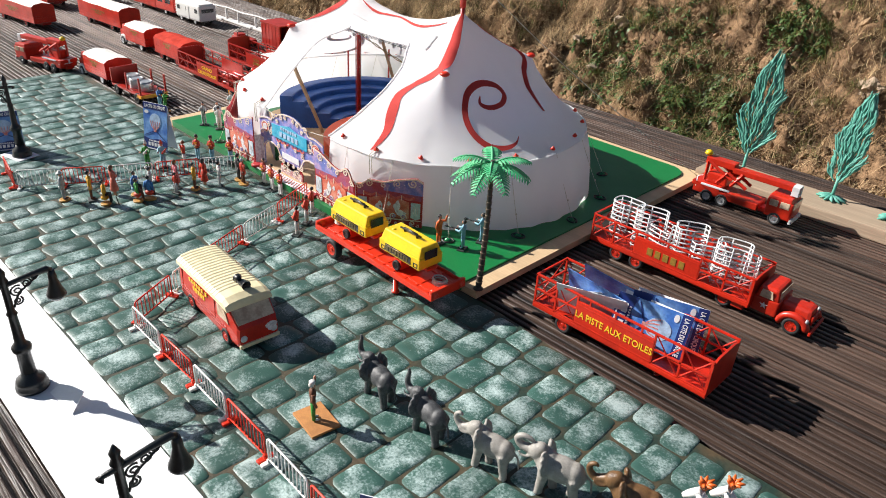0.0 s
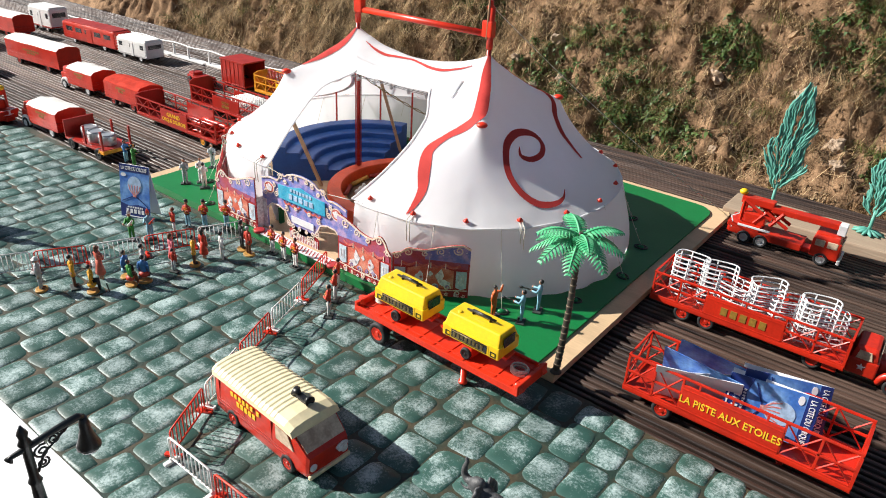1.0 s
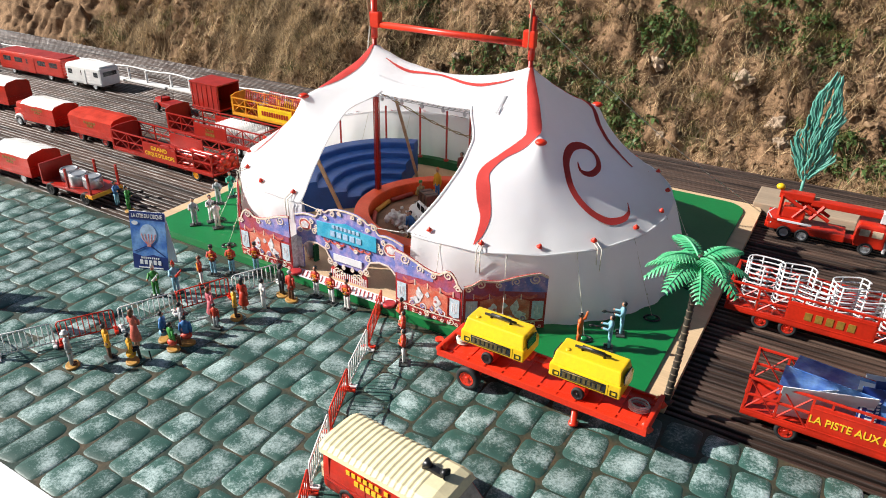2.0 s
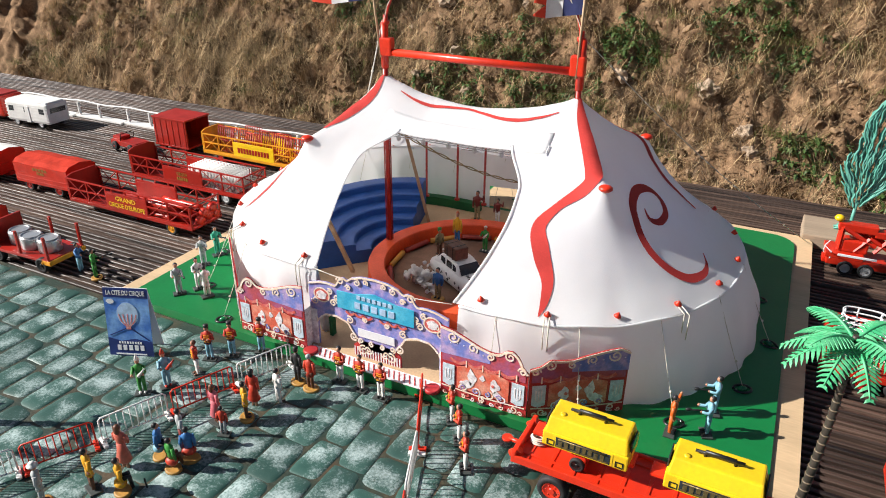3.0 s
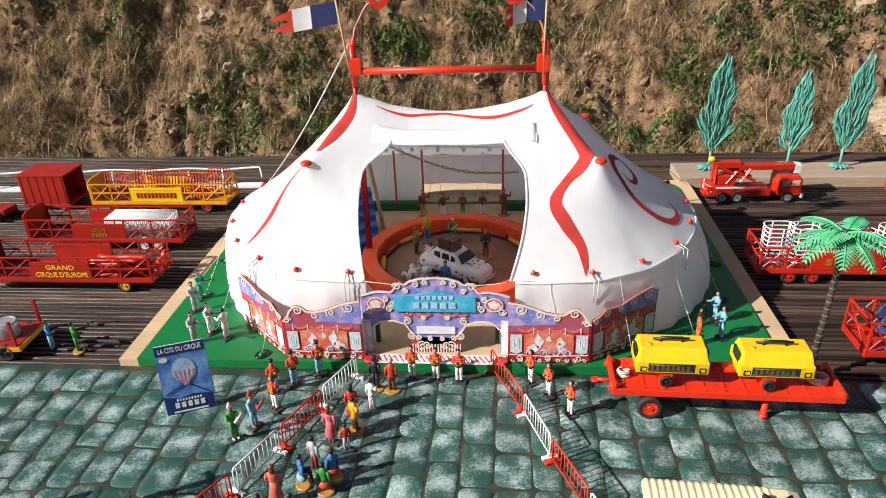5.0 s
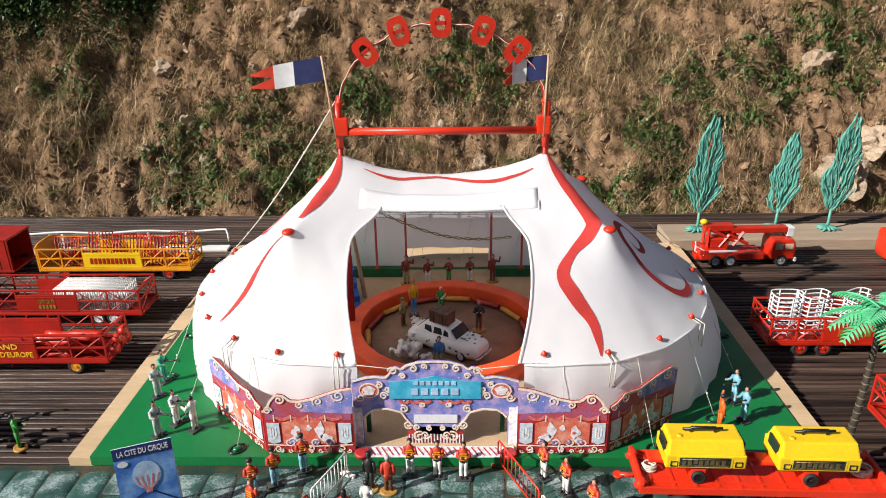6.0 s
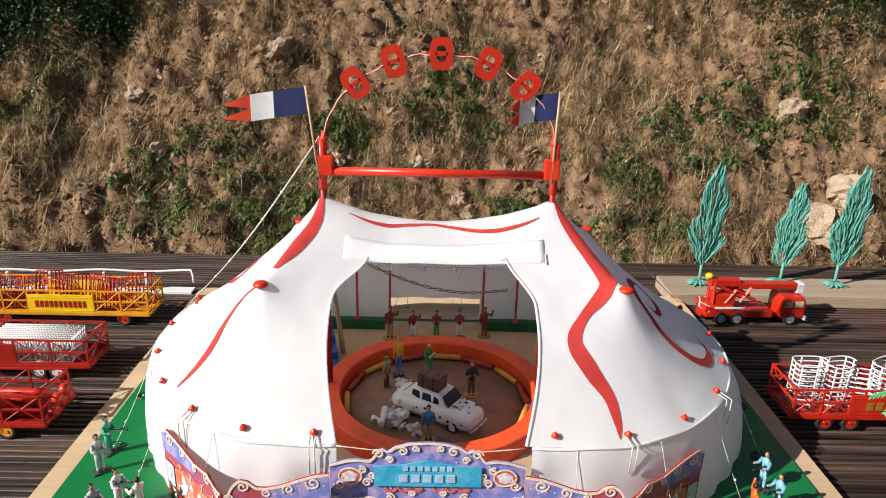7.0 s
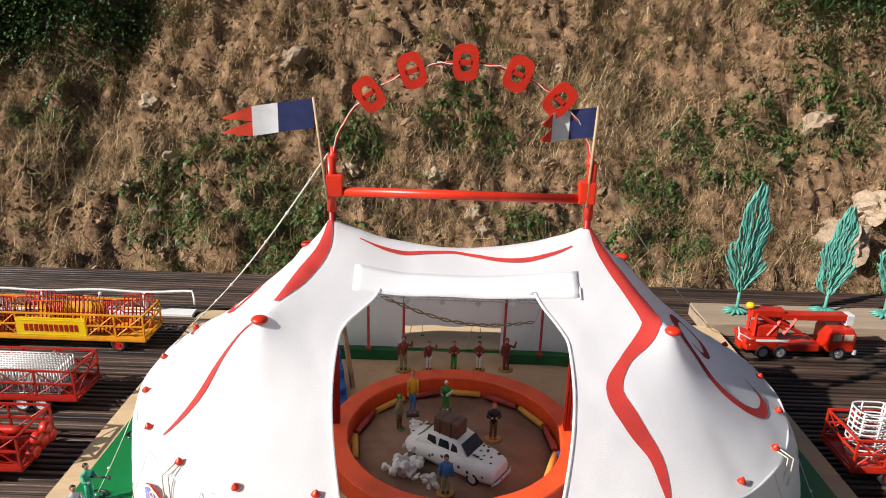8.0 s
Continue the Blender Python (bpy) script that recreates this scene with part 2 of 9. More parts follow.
def tube(bm, pts, r, n=6, mi=0, cap=True, smooth=True):
    """A tube along points; r is one radius or one for each point."""
    pts = [Vector(p) for p in pts]
    rr = r if isinstance(r, (list, tuple)) else [r] * len(pts)
    rings, a = [], None
    for i, p in enumerate(pts):
        d = (pts[min(i + 1, len(pts) - 1)] - pts[max(i - 1, 0)])
        if d.length < 1e-9:
            d = Vector((0, 0, 1))
        d.normalize()
        if a is None:
            a, b = frame_of(d)
        else:
            a = (a - d * a.dot(d)).normalized()
            b = d.cross(a)
        rings.append([bm.verts.new(p + (a * math.cos(k * math.tau / n) + b * math.sin(k * math.tau / n)) * rr[i]) for k in range(n)])
    for i in range(len(rings) - 1):
        for k in range(n):
            f = bm.faces.new((rings[i][k], rings[i][(k + 1) % n], rings[i + 1][(k + 1) % n], rings[i + 1][k]))
            f.material_index, f.smooth = mi, smooth
    if cap:
        for ring in (rings[0][::-1], rings[-1]):
            bm.faces.new(ring).material_index = mi


def ball(bm, c, r, u=10, v=7, mi=0, m=None):
    r = r if isinstance(r, (list, tuple)) else (r, r, r)
    rows = []
    for i in range(v + 1):
        th = math.pi * i / v
        row = []
        for k in range(u if 0 < i < v else 1):
            ph = math.tau * k / u
            p = Vector((r[0] * math.sin(th) * math.cos(ph), r[1] * math.sin(th) * math.sin(ph), r[2] * math.cos(th)))
            row.append(bm.verts.new((m @ p if m else p) + Vector(c)))
        rows.append(row)
    for i in range(v):
        A, B = rows[i], rows[i + 1]
        for k in range(u):
            k2 = (k + 1) % u
            q = [A[k] if len(A) > 1 else A[0], B[k] if len(B) > 1 else B[0], B[k2] if len(B) > 1 else None, A[k2] if len(A) > 1 else None]
            f = bm.faces.new([x for x in q if x is not None])
            f.material_index, f.smooth = mi, True


def lathe(bm, prof, n=16, c=(0, 0, 0), mi=0, m=None, smooth=True):
    """Turns a profile of (radius, height) round the z axis through c."""
    rings = []
    for r, z in prof:
        rings.append([bm.verts.new((m @ Vector((r * math.cos(k * math.tau / n), r * math.sin(k * math.tau / n), z)) if m else Vector((r * math.cos(k * math.tau / n), r * math.sin(k * math.tau / n), z))) + Vector(c)) for k in range(n)])
    for i in range(len(rings) - 1):
        for k in range(n):
            f = bm.faces.new((rings[i][k], rings[i][(k + 1) % n], rings[i + 1][(k + 1) % n], rings[i + 1][k]))
            f.material_index, f.smooth = mi, smooth
    for ring in (rings[0][::-1], rings[-1]):
        bm.faces.new(ring).material_index = mi


def plate(bm, poly, depth, m=None, mi=0, at=0.0):
    """A flat plate: the outline (u, v) lies in the local x-z plane at y = at, and it is depth thick towards +y."""
    f0 = [Vector((u, at, v)) for u, v in poly]
    f1 = [Vector((u, at + depth, v)) for u, v in poly]
    A = [bm.verts.new(m @ p if m else p) for p in f0]
    B = [bm.verts.new(m @ p if m else p) for p in f1]
    fs = [bm.faces.new(A), bm.faces.new(B[::-1])]
    n = len(A)
    for i in range(n):
        fs.append(bm.faces.new((A[i], B[i], B[(i + 1) % n], A[(i + 1) % n])))
    for f in fs:
        f.material_index = mi
    return fs


def ribbon2d(pts, w):
    """The outline of a band of varying width along a line in the plane."""
    L, R = [], []
    n = len(pts)
    for i, p in enumerate(pts):
        q0, q1 = pts[max(i - 1, 0)], pts[min(i + 1, n - 1)]
        d = Vector((q1[0] - q0[0], q1[1] - q0[1]))
        d = d.normalized() if d.length else Vector((1, 0))
        ww = (w[i] if isinstance(w, (list, tuple)) else w) / 2
        L.append((p[0] - d.y * ww, p[1] + d.x * ww))
        R.append((p[0] + d.y * ww, p[1] - d.x * ww))
    return L, R


def band(bm, pts, w, depth=0.0004, m=None, mi=0, at=0.0):
    """A thin raised band along a line in the local x-z plane."""
    L, R = ribbon2d(pts, w)
    for i in range(len(pts) - 1):
        plate(bm, [L[i], R[i], R[i + 1], L[i + 1]], depth, m, mi, at)


def pane(bm, corners, off, thick=0.0006):
    """A thin pane over four corners, lifted off them along its normal."""
    c = [Vector(p) for p in corners]
    n = (c[1] - c[0]).cross(c[3] - c[0]).normalized()
    a = [bm.verts.new(p + n * off) for p in c]
    b2 = [bm.verts.new(p + n * (off + thick)) for p in c]
    bm.faces.new(a[::-1])
    bm.faces.new(b2)
    for i in range(4):
        bm.faces.new((a[i], a[(i + 1) % 4], b2[(i + 1) % 4], b2[i]))


def finish(bm, name, mats, parent=None, smooth=None):
    bmesh.ops.recalc_face_normals(bm, faces=bm.faces)
    me = bpy.data.meshes.new(name)
    bm.to_mesh(me)
    bm.free()
    for m in (mats if isinstance(mats, (list, tuple)) else [mats]):
        me.materials.append(m)
    if smooth is not None:
        me.shade_smooth() if smooth else me.shade_flat()
    ob = new(name, me)
    ob.parent = parent
    return ob


def part(name, bm, material, parent, label=""):
    ob = finish(bm, name, material, parent)
    return tagged(ob, label=label) if label else ob


def thing(name, at, rz=0.0, label="", category="", group="", kind=""):
    ob = new(name)
    ob.empty_display_size = 0.01
    ob.matrix_basis = pose(at[0], at[1], at[2], 0, 0, rz)
    return tagged(ob, label, category, group, kind)


def B():
    return bmesh.new()


def letters(text, size, material, parent, m, label="", width=None, name="lettering"):
    """Flat raised lettering in the built-in font, in the plane of m's x and y, centred; width squeezes it to fit."""
    cu = bpy.data.curves.new(name, "FONT")
    cu.body, cu.size, cu.align_x, cu.align_y, cu.extrude, cu.resolution_u = text, size, "CENTER", "CENTER", 0.0002, 3
    cu.offset = size * 0.012
    ob = new(name, cu)
    bpy.context.view_layer.update()
    me = bpy.data.meshes.new_from_object(ob.evaluated_get(bpy.context.evaluated_depsgraph_get()))
    bpy.data.objects.remove(ob)
    xs = [v.co.x for v in me.vertices]
    k = width / (max(xs) - min(xs)) if width else 1.0
    me.transform(m @ Matrix.Diagonal((k, 1, 1, 1)))
    me.materials.clear()
    me.materials.append(material)
    o = new(name, me)
    o.parent = parent
    return tagged(o, label=label) if label else o


def smoothstep(a, b, x):
    t = min(1.0, max(0.0, (x - a) / (b - a)))
    return t * t * (3 - 2 * t)


def curve_through(pts, n=6):
    """Points of a smooth curve through pts."""
    P = [Vector(p) for p in pts]
    out = []
    for i in range(len(P) - 1):
        p0, p1, p2, p3 = P[max(i - 1, 0)], P[i], P[i + 1], P[min(i + 2, len(P) - 1)]
        for k in range(n):
            t = k / n
            out.append(0.5 * ((2 * p1) + (p2 - p0) * t + (2 * p0 - 5 * p1 + 4 * p2 - p3) * t * t + (3 * p1 - p0 - 3 * p2 + p3) * t ** 3))
    out.append(P[-1])
    return out


# ---------------------------------------------------------------- the ground, the bank and the terrace
GROUND_Z = -0.95


def bank_z(x, y):
    """Height of the ground: level below the terrace, then a rough earth bank behind it."""
    base = -0.70 + 1.1 * (y - 3.18)
    k = smoothstep(2.6, 3.1, y)
    top = 1.9 + 0.25 * noise.noise(Vector((x * 0.4, y * 0.3, 3)))
    h = GROUND_Z * (1 - k) + base * k if y < 3.1 else base
    h = min(h, top + 0.08 * (y - 5.5)) if y > 4 else h
    r = 0.16 * noise.noise(Vector((x * 0.9, y * 0.9, 1.7))) + 0.09 * noise.noise(Vector((x * 2.3, y * 2.6, 5.1)))
    r += 0.13 * noise.noise(Vector((x * 5.5, y * 6.5, 2.2))) + 0.095 * noise.noise(Vector((x * 13, y * 14, 8.2))) + 0.030 * noise.noise(Vector((x * 33, y * 36, 4))) + 0.016 * noise.noise(Vector((x * 70, y * 74, 9)))
    return h + r * smoothstep(1.6, 2.9, y)


def earth_material():
    m = mat("dry_earth", (0.28, 0.175, 0.100), 0.95, 0.40, 0.06, 0.008, 1.0, col2=(0.085, 0.050, 0.028), spec=0.1)
    return m


EARTH = earth_material()


def ground():
    bm = B()
    xs = [-60, -30, -14, -9, -7.5] + list(np.arange(-6.5, 3.6, 0.020)) + [4.2, 5.5, 8, 16, 40, 60]
    ys = [-60, -20, -6, 0, 1.5, 2.3] + list(np.arange(2.7, 4.7, 0.020)) + [5.3, 5.8, 7, 12, 40, 80]
    grid = [[bm.verts.new((x, y, bank_z(x, y))) for x in xs] for y in ys]
    for j in range(len(ys) - 1):
        for i in range(len(xs) - 1):
            bm.faces.new((grid[j][i], grid[j][i + 1], grid[j + 1][i + 1], grid[j + 1][i])).smooth = True
    tagged(finish(bm, "ground", EARTH), "dry brown earth bank rising behind the terrace", "ground", kind="structure")


ground()

# Weathered wood; near-black lengthwise streaks put the grooves' shade into the colour.
DECK_WOOD = mat("weathered_shade_streaked_decking", (0.086, 0.054, 0.040), 0.48, 0.5, 0.013, 0.0026, 1.0, col2=(0.008, 0.005, 0.004), stretch=(0.035, 1, 1), rand=0.35, spec=0.5)
BLOCK_WOOD = mat("pale_timber", (0.40, 0.30, 0.21), 0.75, 0.16, 0.05, 0.002, 0.3, stretch=(0.06, 1, 1))


def terrace():
    """Grooved terrace boards, each with its row of rounded ridges, on a plain substructure."""
    deck = thing("floor", (0, 0, 0), 0, "weathered grooved wooden terrace boards in long rows, groove shade streaked into the colour", "decking", kind="structure")
    bm = B()
    box(bm, (-0.6, -0.1, -0.06), (5.6, 1.66, 0.05))
    box(bm, (-0.6, -0.1, -0.5), (5.5, 1.5, 0.83))
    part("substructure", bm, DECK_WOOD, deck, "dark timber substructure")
    width, gap = 0.145, 0.006
    made, y = None, -0.93
    k = 0
    while y < 0.735 - 0.02:
        w = min(width, 0.735 - y)
        bm = B()
        n = max(4, int(w / 0.0090))
        prof = []
        for i in range(n):
            c0, c1 = w * i / n, w * (i + 1) / n
            q = (c1 - c0)
            prof += [(c0 + q * 0.02, -0.0055), (c0 + q * 0.38, -0.0055), (c0 + q * 0.42, -0.0007), (c0 + q * 0.52, 0.0), (c0 + q * 0.88, 0.0), (c0 + q * 0.98, -0.0007)]
        a, b2 = -3.4, 2.2
        L = [bm.verts.new((a, v, z - 0.004)) for v, z in prof] + [bm.verts.new((a, w, -0.03)), bm.verts.new((a, 0, -0.03))]
        R = [bm.verts.new((b2, p.co.y, p.co.z)) for p in L]
        for i in range(len(L)):
            j = (i + 1) % len(L)
            bm.faces.new((L[i], L[j], R[j], R[i]))
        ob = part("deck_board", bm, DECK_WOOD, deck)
        ob.location = (random.uniform(-0.05, 0.05), y, -0.0005 * (k % 3))
        y += width + gap
        k += 1


terrace()
bm = B()
box(bm, (0.555 + 0.30, 0.575, 0.006), (1.02, 0.075, 0.020), 0.002)
beam = finish(bm, "timber_beam", BLOCK_WOOD)
tagged(beam, "pale sawn timber beam lying along the terrace edge", "timber")

# green tent board on a pale wooden base
bm = B()
BX, BD = 0.36, 0.545
corner = 0.02
BXL = 0.371
outline = [(-BXL, 0.0), (BX, 0.0)] + [(BX - corner + corner * math.cos(a), BD - corner + corner * math.sin(a)) for a in np.linspace(0, math.pi / 2, 6)] + [(-BXL + corner + corner * math.cos(a), BD - corner + corner * math.sin(a)) for a in np.linspace(math.pi / 2, math.pi, 6)]
plate(bm, outline, 0.009, pose(0, 0, 0.008, -90, 0, 0), 0)
board_base = finish(bm, "board_base", PLYWOOD)
bm = B()
R2 = 0.03
outline = [(-BXL + 0.022, -0.0012), (BX - 0.022, -0.0012)] + [(BX - 0.022 - R2 + R2 * math.cos(a), BD - 0.016 - R2 + R2 * math.sin(a)) for a in np.linspace(0, math.pi / 2, 8)] + [(-BXL + 0.022 + R2 + R2 * math.cos(a), BD - 0.016 - R2 + R2 * math.sin(a)) for a in np.linspace(math.pi / 2, math.pi, 8)]
plate(bm, outline, 0.0102, pose(0, 0, 0.0106, -90, 0, 0), 0)
green_top = finish(bm, "green_board", GREEN)
tagged(board_base, "pale wooden base board with rounded back corners", "board")
tagged(green_top, "glossy green baseboard under the circus tent", "board")
TOP = 0.0106


# ---------------------------------------------------------------- the tent
MAST_L, MAST_R, MAST_Y, MAST_Z = -0.130, 0.098, 0.230, 0.244
EAVE, CX, CY = 0.094, -0.016, 0.230
RX, RY, RXL = 0.186, 0.203, 0.171
CAPS = [(-0.172, 0.131, 0.188), (0.156, 0.141, 0.185), (-0.172, 0.322, 0.186), (0.156, 0.318, 0.186)]
GX0, GY0, GS, GNX, GNY = -0.346, -0.002, 0.004, 168, 118


def canopy_heights():
    """The stretched canvas: a membrane over masts, poles, ridge and seams, held at the eaves."""
    X, Y = np.meshgrid(GX0 + GS * np.arange(GNX), GY0 + GS * np.arange(GNY))
    ex = np.where(X < MAST_L, (X - MAST_L) / RXL, np.where(X > MAST_R, (X - MAST_R) / RX, 0))
    rad = np.sqrt(ex ** 2 + ((Y - CY) / RY) ** 2)
    inside = rad < 1.0
    Z = np.where(inside, EAVE + (0.20 - EAVE) * (1 - rad), EAVE - 0.05 * (rad - 1))
    fixed, F = ~inside, Z.copy()

    def hold(x, y, z, r):
        d = np.hypot(X - x, Y - y) <= r
        fixed[d] = True
        F[d] = z

    def line(a, b, sag, r=0.0029, n=60):
        for t in np.linspace(0, 1, n):
            hold(a[0] + (b[0] - a[0]) * t, a[1] + (b[1] - a[1]) * t, a[2] + (b[2] - a[2]) * t - sag * 4 * t * (1 - t), r)

    for mx, sgn in ((MAST_L, -1), (MAST_R, 1)):
        m3 = (mx, MAST_Y, MAST_Z)
        wide = RX if sgn > 0 else RXL
        for cx, cy, cz in CAPS:
            if (cx - CX) * sgn > 0:
                line(m3, (cx, cy, cz), 0.006)
                ang = math.atan2((cy - CY) / RY, (cx - mx) / wide)
                line((cx, cy, cz), (mx + wide * math.cos(ang), CY + RY * math.sin(ang), EAVE), 0.012)
        line(m3, (mx + sgn * wide, CY, EAVE), 0.012)
    line((MAST_L, MAST_Y, MAST_Z), (MAST_R, MAST_Y, MAST_Z), 0.024)
    line((MAST_L + 0.03, 0.178, 0.198), (MAST_R - 0.03, 0.178, 0.198), 0.002)
    for cx, cy, cz in CAPS:
        hold(cx, cy, cz, 0.006)
    for mx in (MAST_L, MAST_R):
        hold(mx, MAST_Y, MAST_Z, 0.005)
    Z[fixed] = F[fixed]
    for _ in range(1500):
        A = 0.25 * (Z[1:-1, :-2] + Z[1:-1, 2:] + Z[:-2, 1:-1] + Z[2:, 1:-1])
        Z[1:-1, 1:-1] = np.where(fixed[1:-1, 1:-1], F[1:-1, 1:-1], A)
    for _ in range(2):
        Z[1:-1, 1:-1] = 0.5 * Z[1:-1, 1:-1] + 0.125 * (Z[1:-1, :-2] + Z[1:-1, 2:] + Z[:-2, 1:-1] + Z[2:, 1:-1])
    return Z


CZ = canopy_heights()


def canopy_z(x, y):
    u, v = (x - GX0) / GS, (y - GY0) / GS
    i, j = min(max(int(u), 0), GNX - 2), min(max(int(v), 0), GNY - 2)
    u, v = u - i, v - j
    slack = 0.0007 * noise.noise(Vector((x * 55, y * 55, 0))) + 0.0012 * noise.noise(Vector((x * 24, y * 24, 2)))
    return slack + float((CZ[j, i] * (1 - u) + CZ[j, i + 1] * u) * (1 - v) + (CZ[j + 1, i] * (1 - u) + CZ[j + 1, i + 1] * u) * v)


def canopy_point(x, y, off=0.0):
    z = canopy_z(x, y)
    e = 0.003
    n = Vector((-(canopy_z(x + e, y) - canopy_z(x - e, y)) / (2 * e), -(canopy_z(x, y + e) - canopy_z(x, y - e)) / (2 * e), 1)).normalized()
    return Vector((x, y, z)) + n * off


OPEN_Y = 0.178


def open_l(y):
    t = (y - 0.027) / (OPEN_Y - 0.027)
    return -0.095 - 0.017 * math.sin(math.pi * min(1, t * 0.85)) + 0.021 * smoothstep(0.72, 1.0, t)


def open_r(y):
    t = (y - 0.027) / (OPEN_Y - 0.027)
    return 0.057 + 0.018 * math.sin(math.pi * min(1, t * 0.85)) - 0.016 * smoothstep(0.72, 1.0, t)


def eave_point(s, grow=0.0):
    """A point of the tent's outline; s runs once round from 0 to 1, from the front middle to the right."""
    straight, arc = (MAST_R - MAST_L), math.pi * (RX + RY) / 2
    L = (2 * straight + 2 * arc) * (s % 1.0)
    rx, ry = RX + grow, RY + grow
    if L < straight / 2:
        return Vector((CX + L, CY - ry))
    L -= straight / 2
    if L < arc:
        a = -math.pi / 2 + math.pi * L / arc
        return Vector((MAST_R + rx * math.cos(a), CY + ry * math.sin(a)))
    L -= arc
    if L < straight:
        return Vector((MAST_R - L, CY + ry))
    L -= straight
    if L < arc:
        a = math.pi / 2 + math.pi * L / arc
        return Vector((MAST_L + (RXL + grow) * math.cos(a), CY + ry * math.sin(a)))
    return Vector((MAST_L + (L - arc), CY - ry))


def big_top():
    tent = thing("circus_tent", (CX, CY, TOP), 0, "white canvas circus tent with red swirls and an open front", "tent")
    inv = Matrix.Translation((-CX, -CY, -TOP))

    def sheet(bm, rows):
        """A grid of points as a sheet of canvas with fine slackness."""
        g = []
        for row in rows:
            g.append([bm.verts.new(p) for p in row])
        for j in range(len(g) - 1):
            for i in range(len(g[0]) - 1):
                bm.faces.new((g[j][i], g[j][i + 1], g[j + 1][i + 1], g[j + 1][i])).smooth = True

    bm = B()
    ts = sorted(set(list(np.linspace(0.02, 1.0, 44)) + [(CY - OPEN_Y) / RY]))
    for mx, a0 in ((MAST_R, -math.pi / 2), (MAST_L, math.pi / 2)):
        sheet(bm, [[canopy_point(mx + (RX if mx > 0 else RXL) * t * math.cos(a), CY + RY * t * math.sin(a)) for a in np.linspace(a0, a0 + math.pi, 72)] for t in ts])
    xs = np.linspace(MAST_L, MAST_R, 40)
    sheet(bm, [[canopy_point(x, CY + RY * t) for x in xs] for t in [-q for q in ts if q <= (CY - OPEN_Y) / RY][::-1] + ts])
    ys = [CY - RY * t for t in ts if t >= (CY - OPEN_Y) / RY][::-1]
    sheet(bm, [[canopy_point(MAST_L + (open_l(y) - MAST_L) * t, y) for t in np.linspace(0, 1, 9)] for y in ys])
    sheet(bm, [[canopy_point(MAST_R + (open_r(y) - MAST_R) * t, y) for t in np.linspace(0, 1, 9)] for y in ys])
    bmesh.ops.remove_doubles(bm, verts=bm.verts, dist=0.0004)
    bmesh.ops.transform(bm, matrix=inv, verts=bm.verts)
    can = part("canopy", bm, CANVAS, tent, "white woven canvas roof")

    # hem round the opening, with a rolled top edge
    bm = B()
    tube(bm, [canopy_point(open_l(y), y, 0.0006) for y in ys], 0.0012, 8)
    tube(bm, [canopy_point(open_r(y), y, 0.0006) for y in ys], 0.0012, 8)
    tube(bm, [canopy_point(x, OPEN_Y, -0.001) for x in np.linspace(open_l(OPEN_Y) - 0.001, open_r(OPEN_Y) + 0.001, 20)], 0.0022, 8)
    bmesh.ops.transform(bm, matrix=inv, verts=bm.verts)
    part("hem", bm, CANVAS, tent, "stitched canvas hem of the opening")
    # loose flap lying along the roof above the opening
    bm = B()
    sheet(bm, [[canopy_point(x, y, 0.0004) for x in np.linspace(-0.105, 0.087, 30)] for y in np.linspace(0.174, 0.196, 6)])
    tube(bm, [canopy_point(0.087, y, 0.0016) for y in np.linspace(0.172, 0.182, 4)], 0.0007, 8)
    bmesh.ops.transform(bm, matrix=inv, verts=bm.verts)
    fl = part("flap", bm, CANVAS, tent, "folded-back strip of canvas")
    fl.modifiers.new("thickness", "SOLIDIFY").thickness = 0.0004

    # side walls: front openings behind the facade, raised curtain at the back
    def wall(s0, s1, z0, z1, n, name, bulge=0.010):
        b = B()
        rows = []
        for k in range(9):
            f = k / 8
            row = []
            for s in np.linspace(s0, s1, n):
                wr = 0.0026 * math.sin(s * 260 + 2 * math.sin(s * 31)) * f * (1 - 0.4 * f) + 0.003 * noise.noise(Vector((s * 40, f * 2, 1.0)))
                q = eave_point(s)
                side = abs(q.x - CX) / 0.30
                grow = bulge * (0.12 + 1.03 * side ** 6) * (0.6 if q.x < CX else 1.0)
                p = eave_point(s, -0.0006 + (0.0016 if k else 0) + grow * math.sin(min(1, f * 0.9) * math.pi * 0.62) + wr * min(1, f * 4))
                row.append(Vector((p.x, p.y, z1 + (z0 - z1) * f)))
            rows.append(row)
        sheet(b, rows)
        bmesh.ops.transform(b, matrix=inv, verts=b.verts)
        o = part(name, b, CANVAS, tent)
        return o

    total = 2 * (MAST_R - MAST_L) + math.pi * (RX + RY)
    off = 0.078 / total
    backw = 0.062 / total
    wall(off, 0.5 - backw, TOP + 0.0004, EAVE + 0.0006, 110, "side_wall", 0.022)
    wall(0.5 + backw, 1 - off, TOP + 0.0004, EAVE + 0.0006, 110, "side_wall", 0.022)
    wall(0.5 - backw, 0.5 + backw, 0.046, EAVE + 0.0006, 24, "back_curtain", 0.004)
    # gathered curtain ends beside the front doors
    for sx in (-1, 1):
        b = B()
        x0 = CX + sx * 0.082
        sheet(b, [[Vector((x0 + sx * 0.010 * math.cos(k * 2.4) * 0.5 + sx * (0.018 * (1 - f) * (k / 8)), 0.030 + 0.004 * math.sin(k * 2.4) + 0.012 * f, EAVE - 0.001 + (TOP + 0.001 - EAVE) * f)) for k in range(9)] for f in np.linspace(0, 1, 10)])
        bmesh.ops.transform(b, matrix=inv, verts=b.verts)
        part("gathered_curtain", b, CANVAS, tent).modifiers.new("thickness", "SOLIDIFY").thickness = 0.001

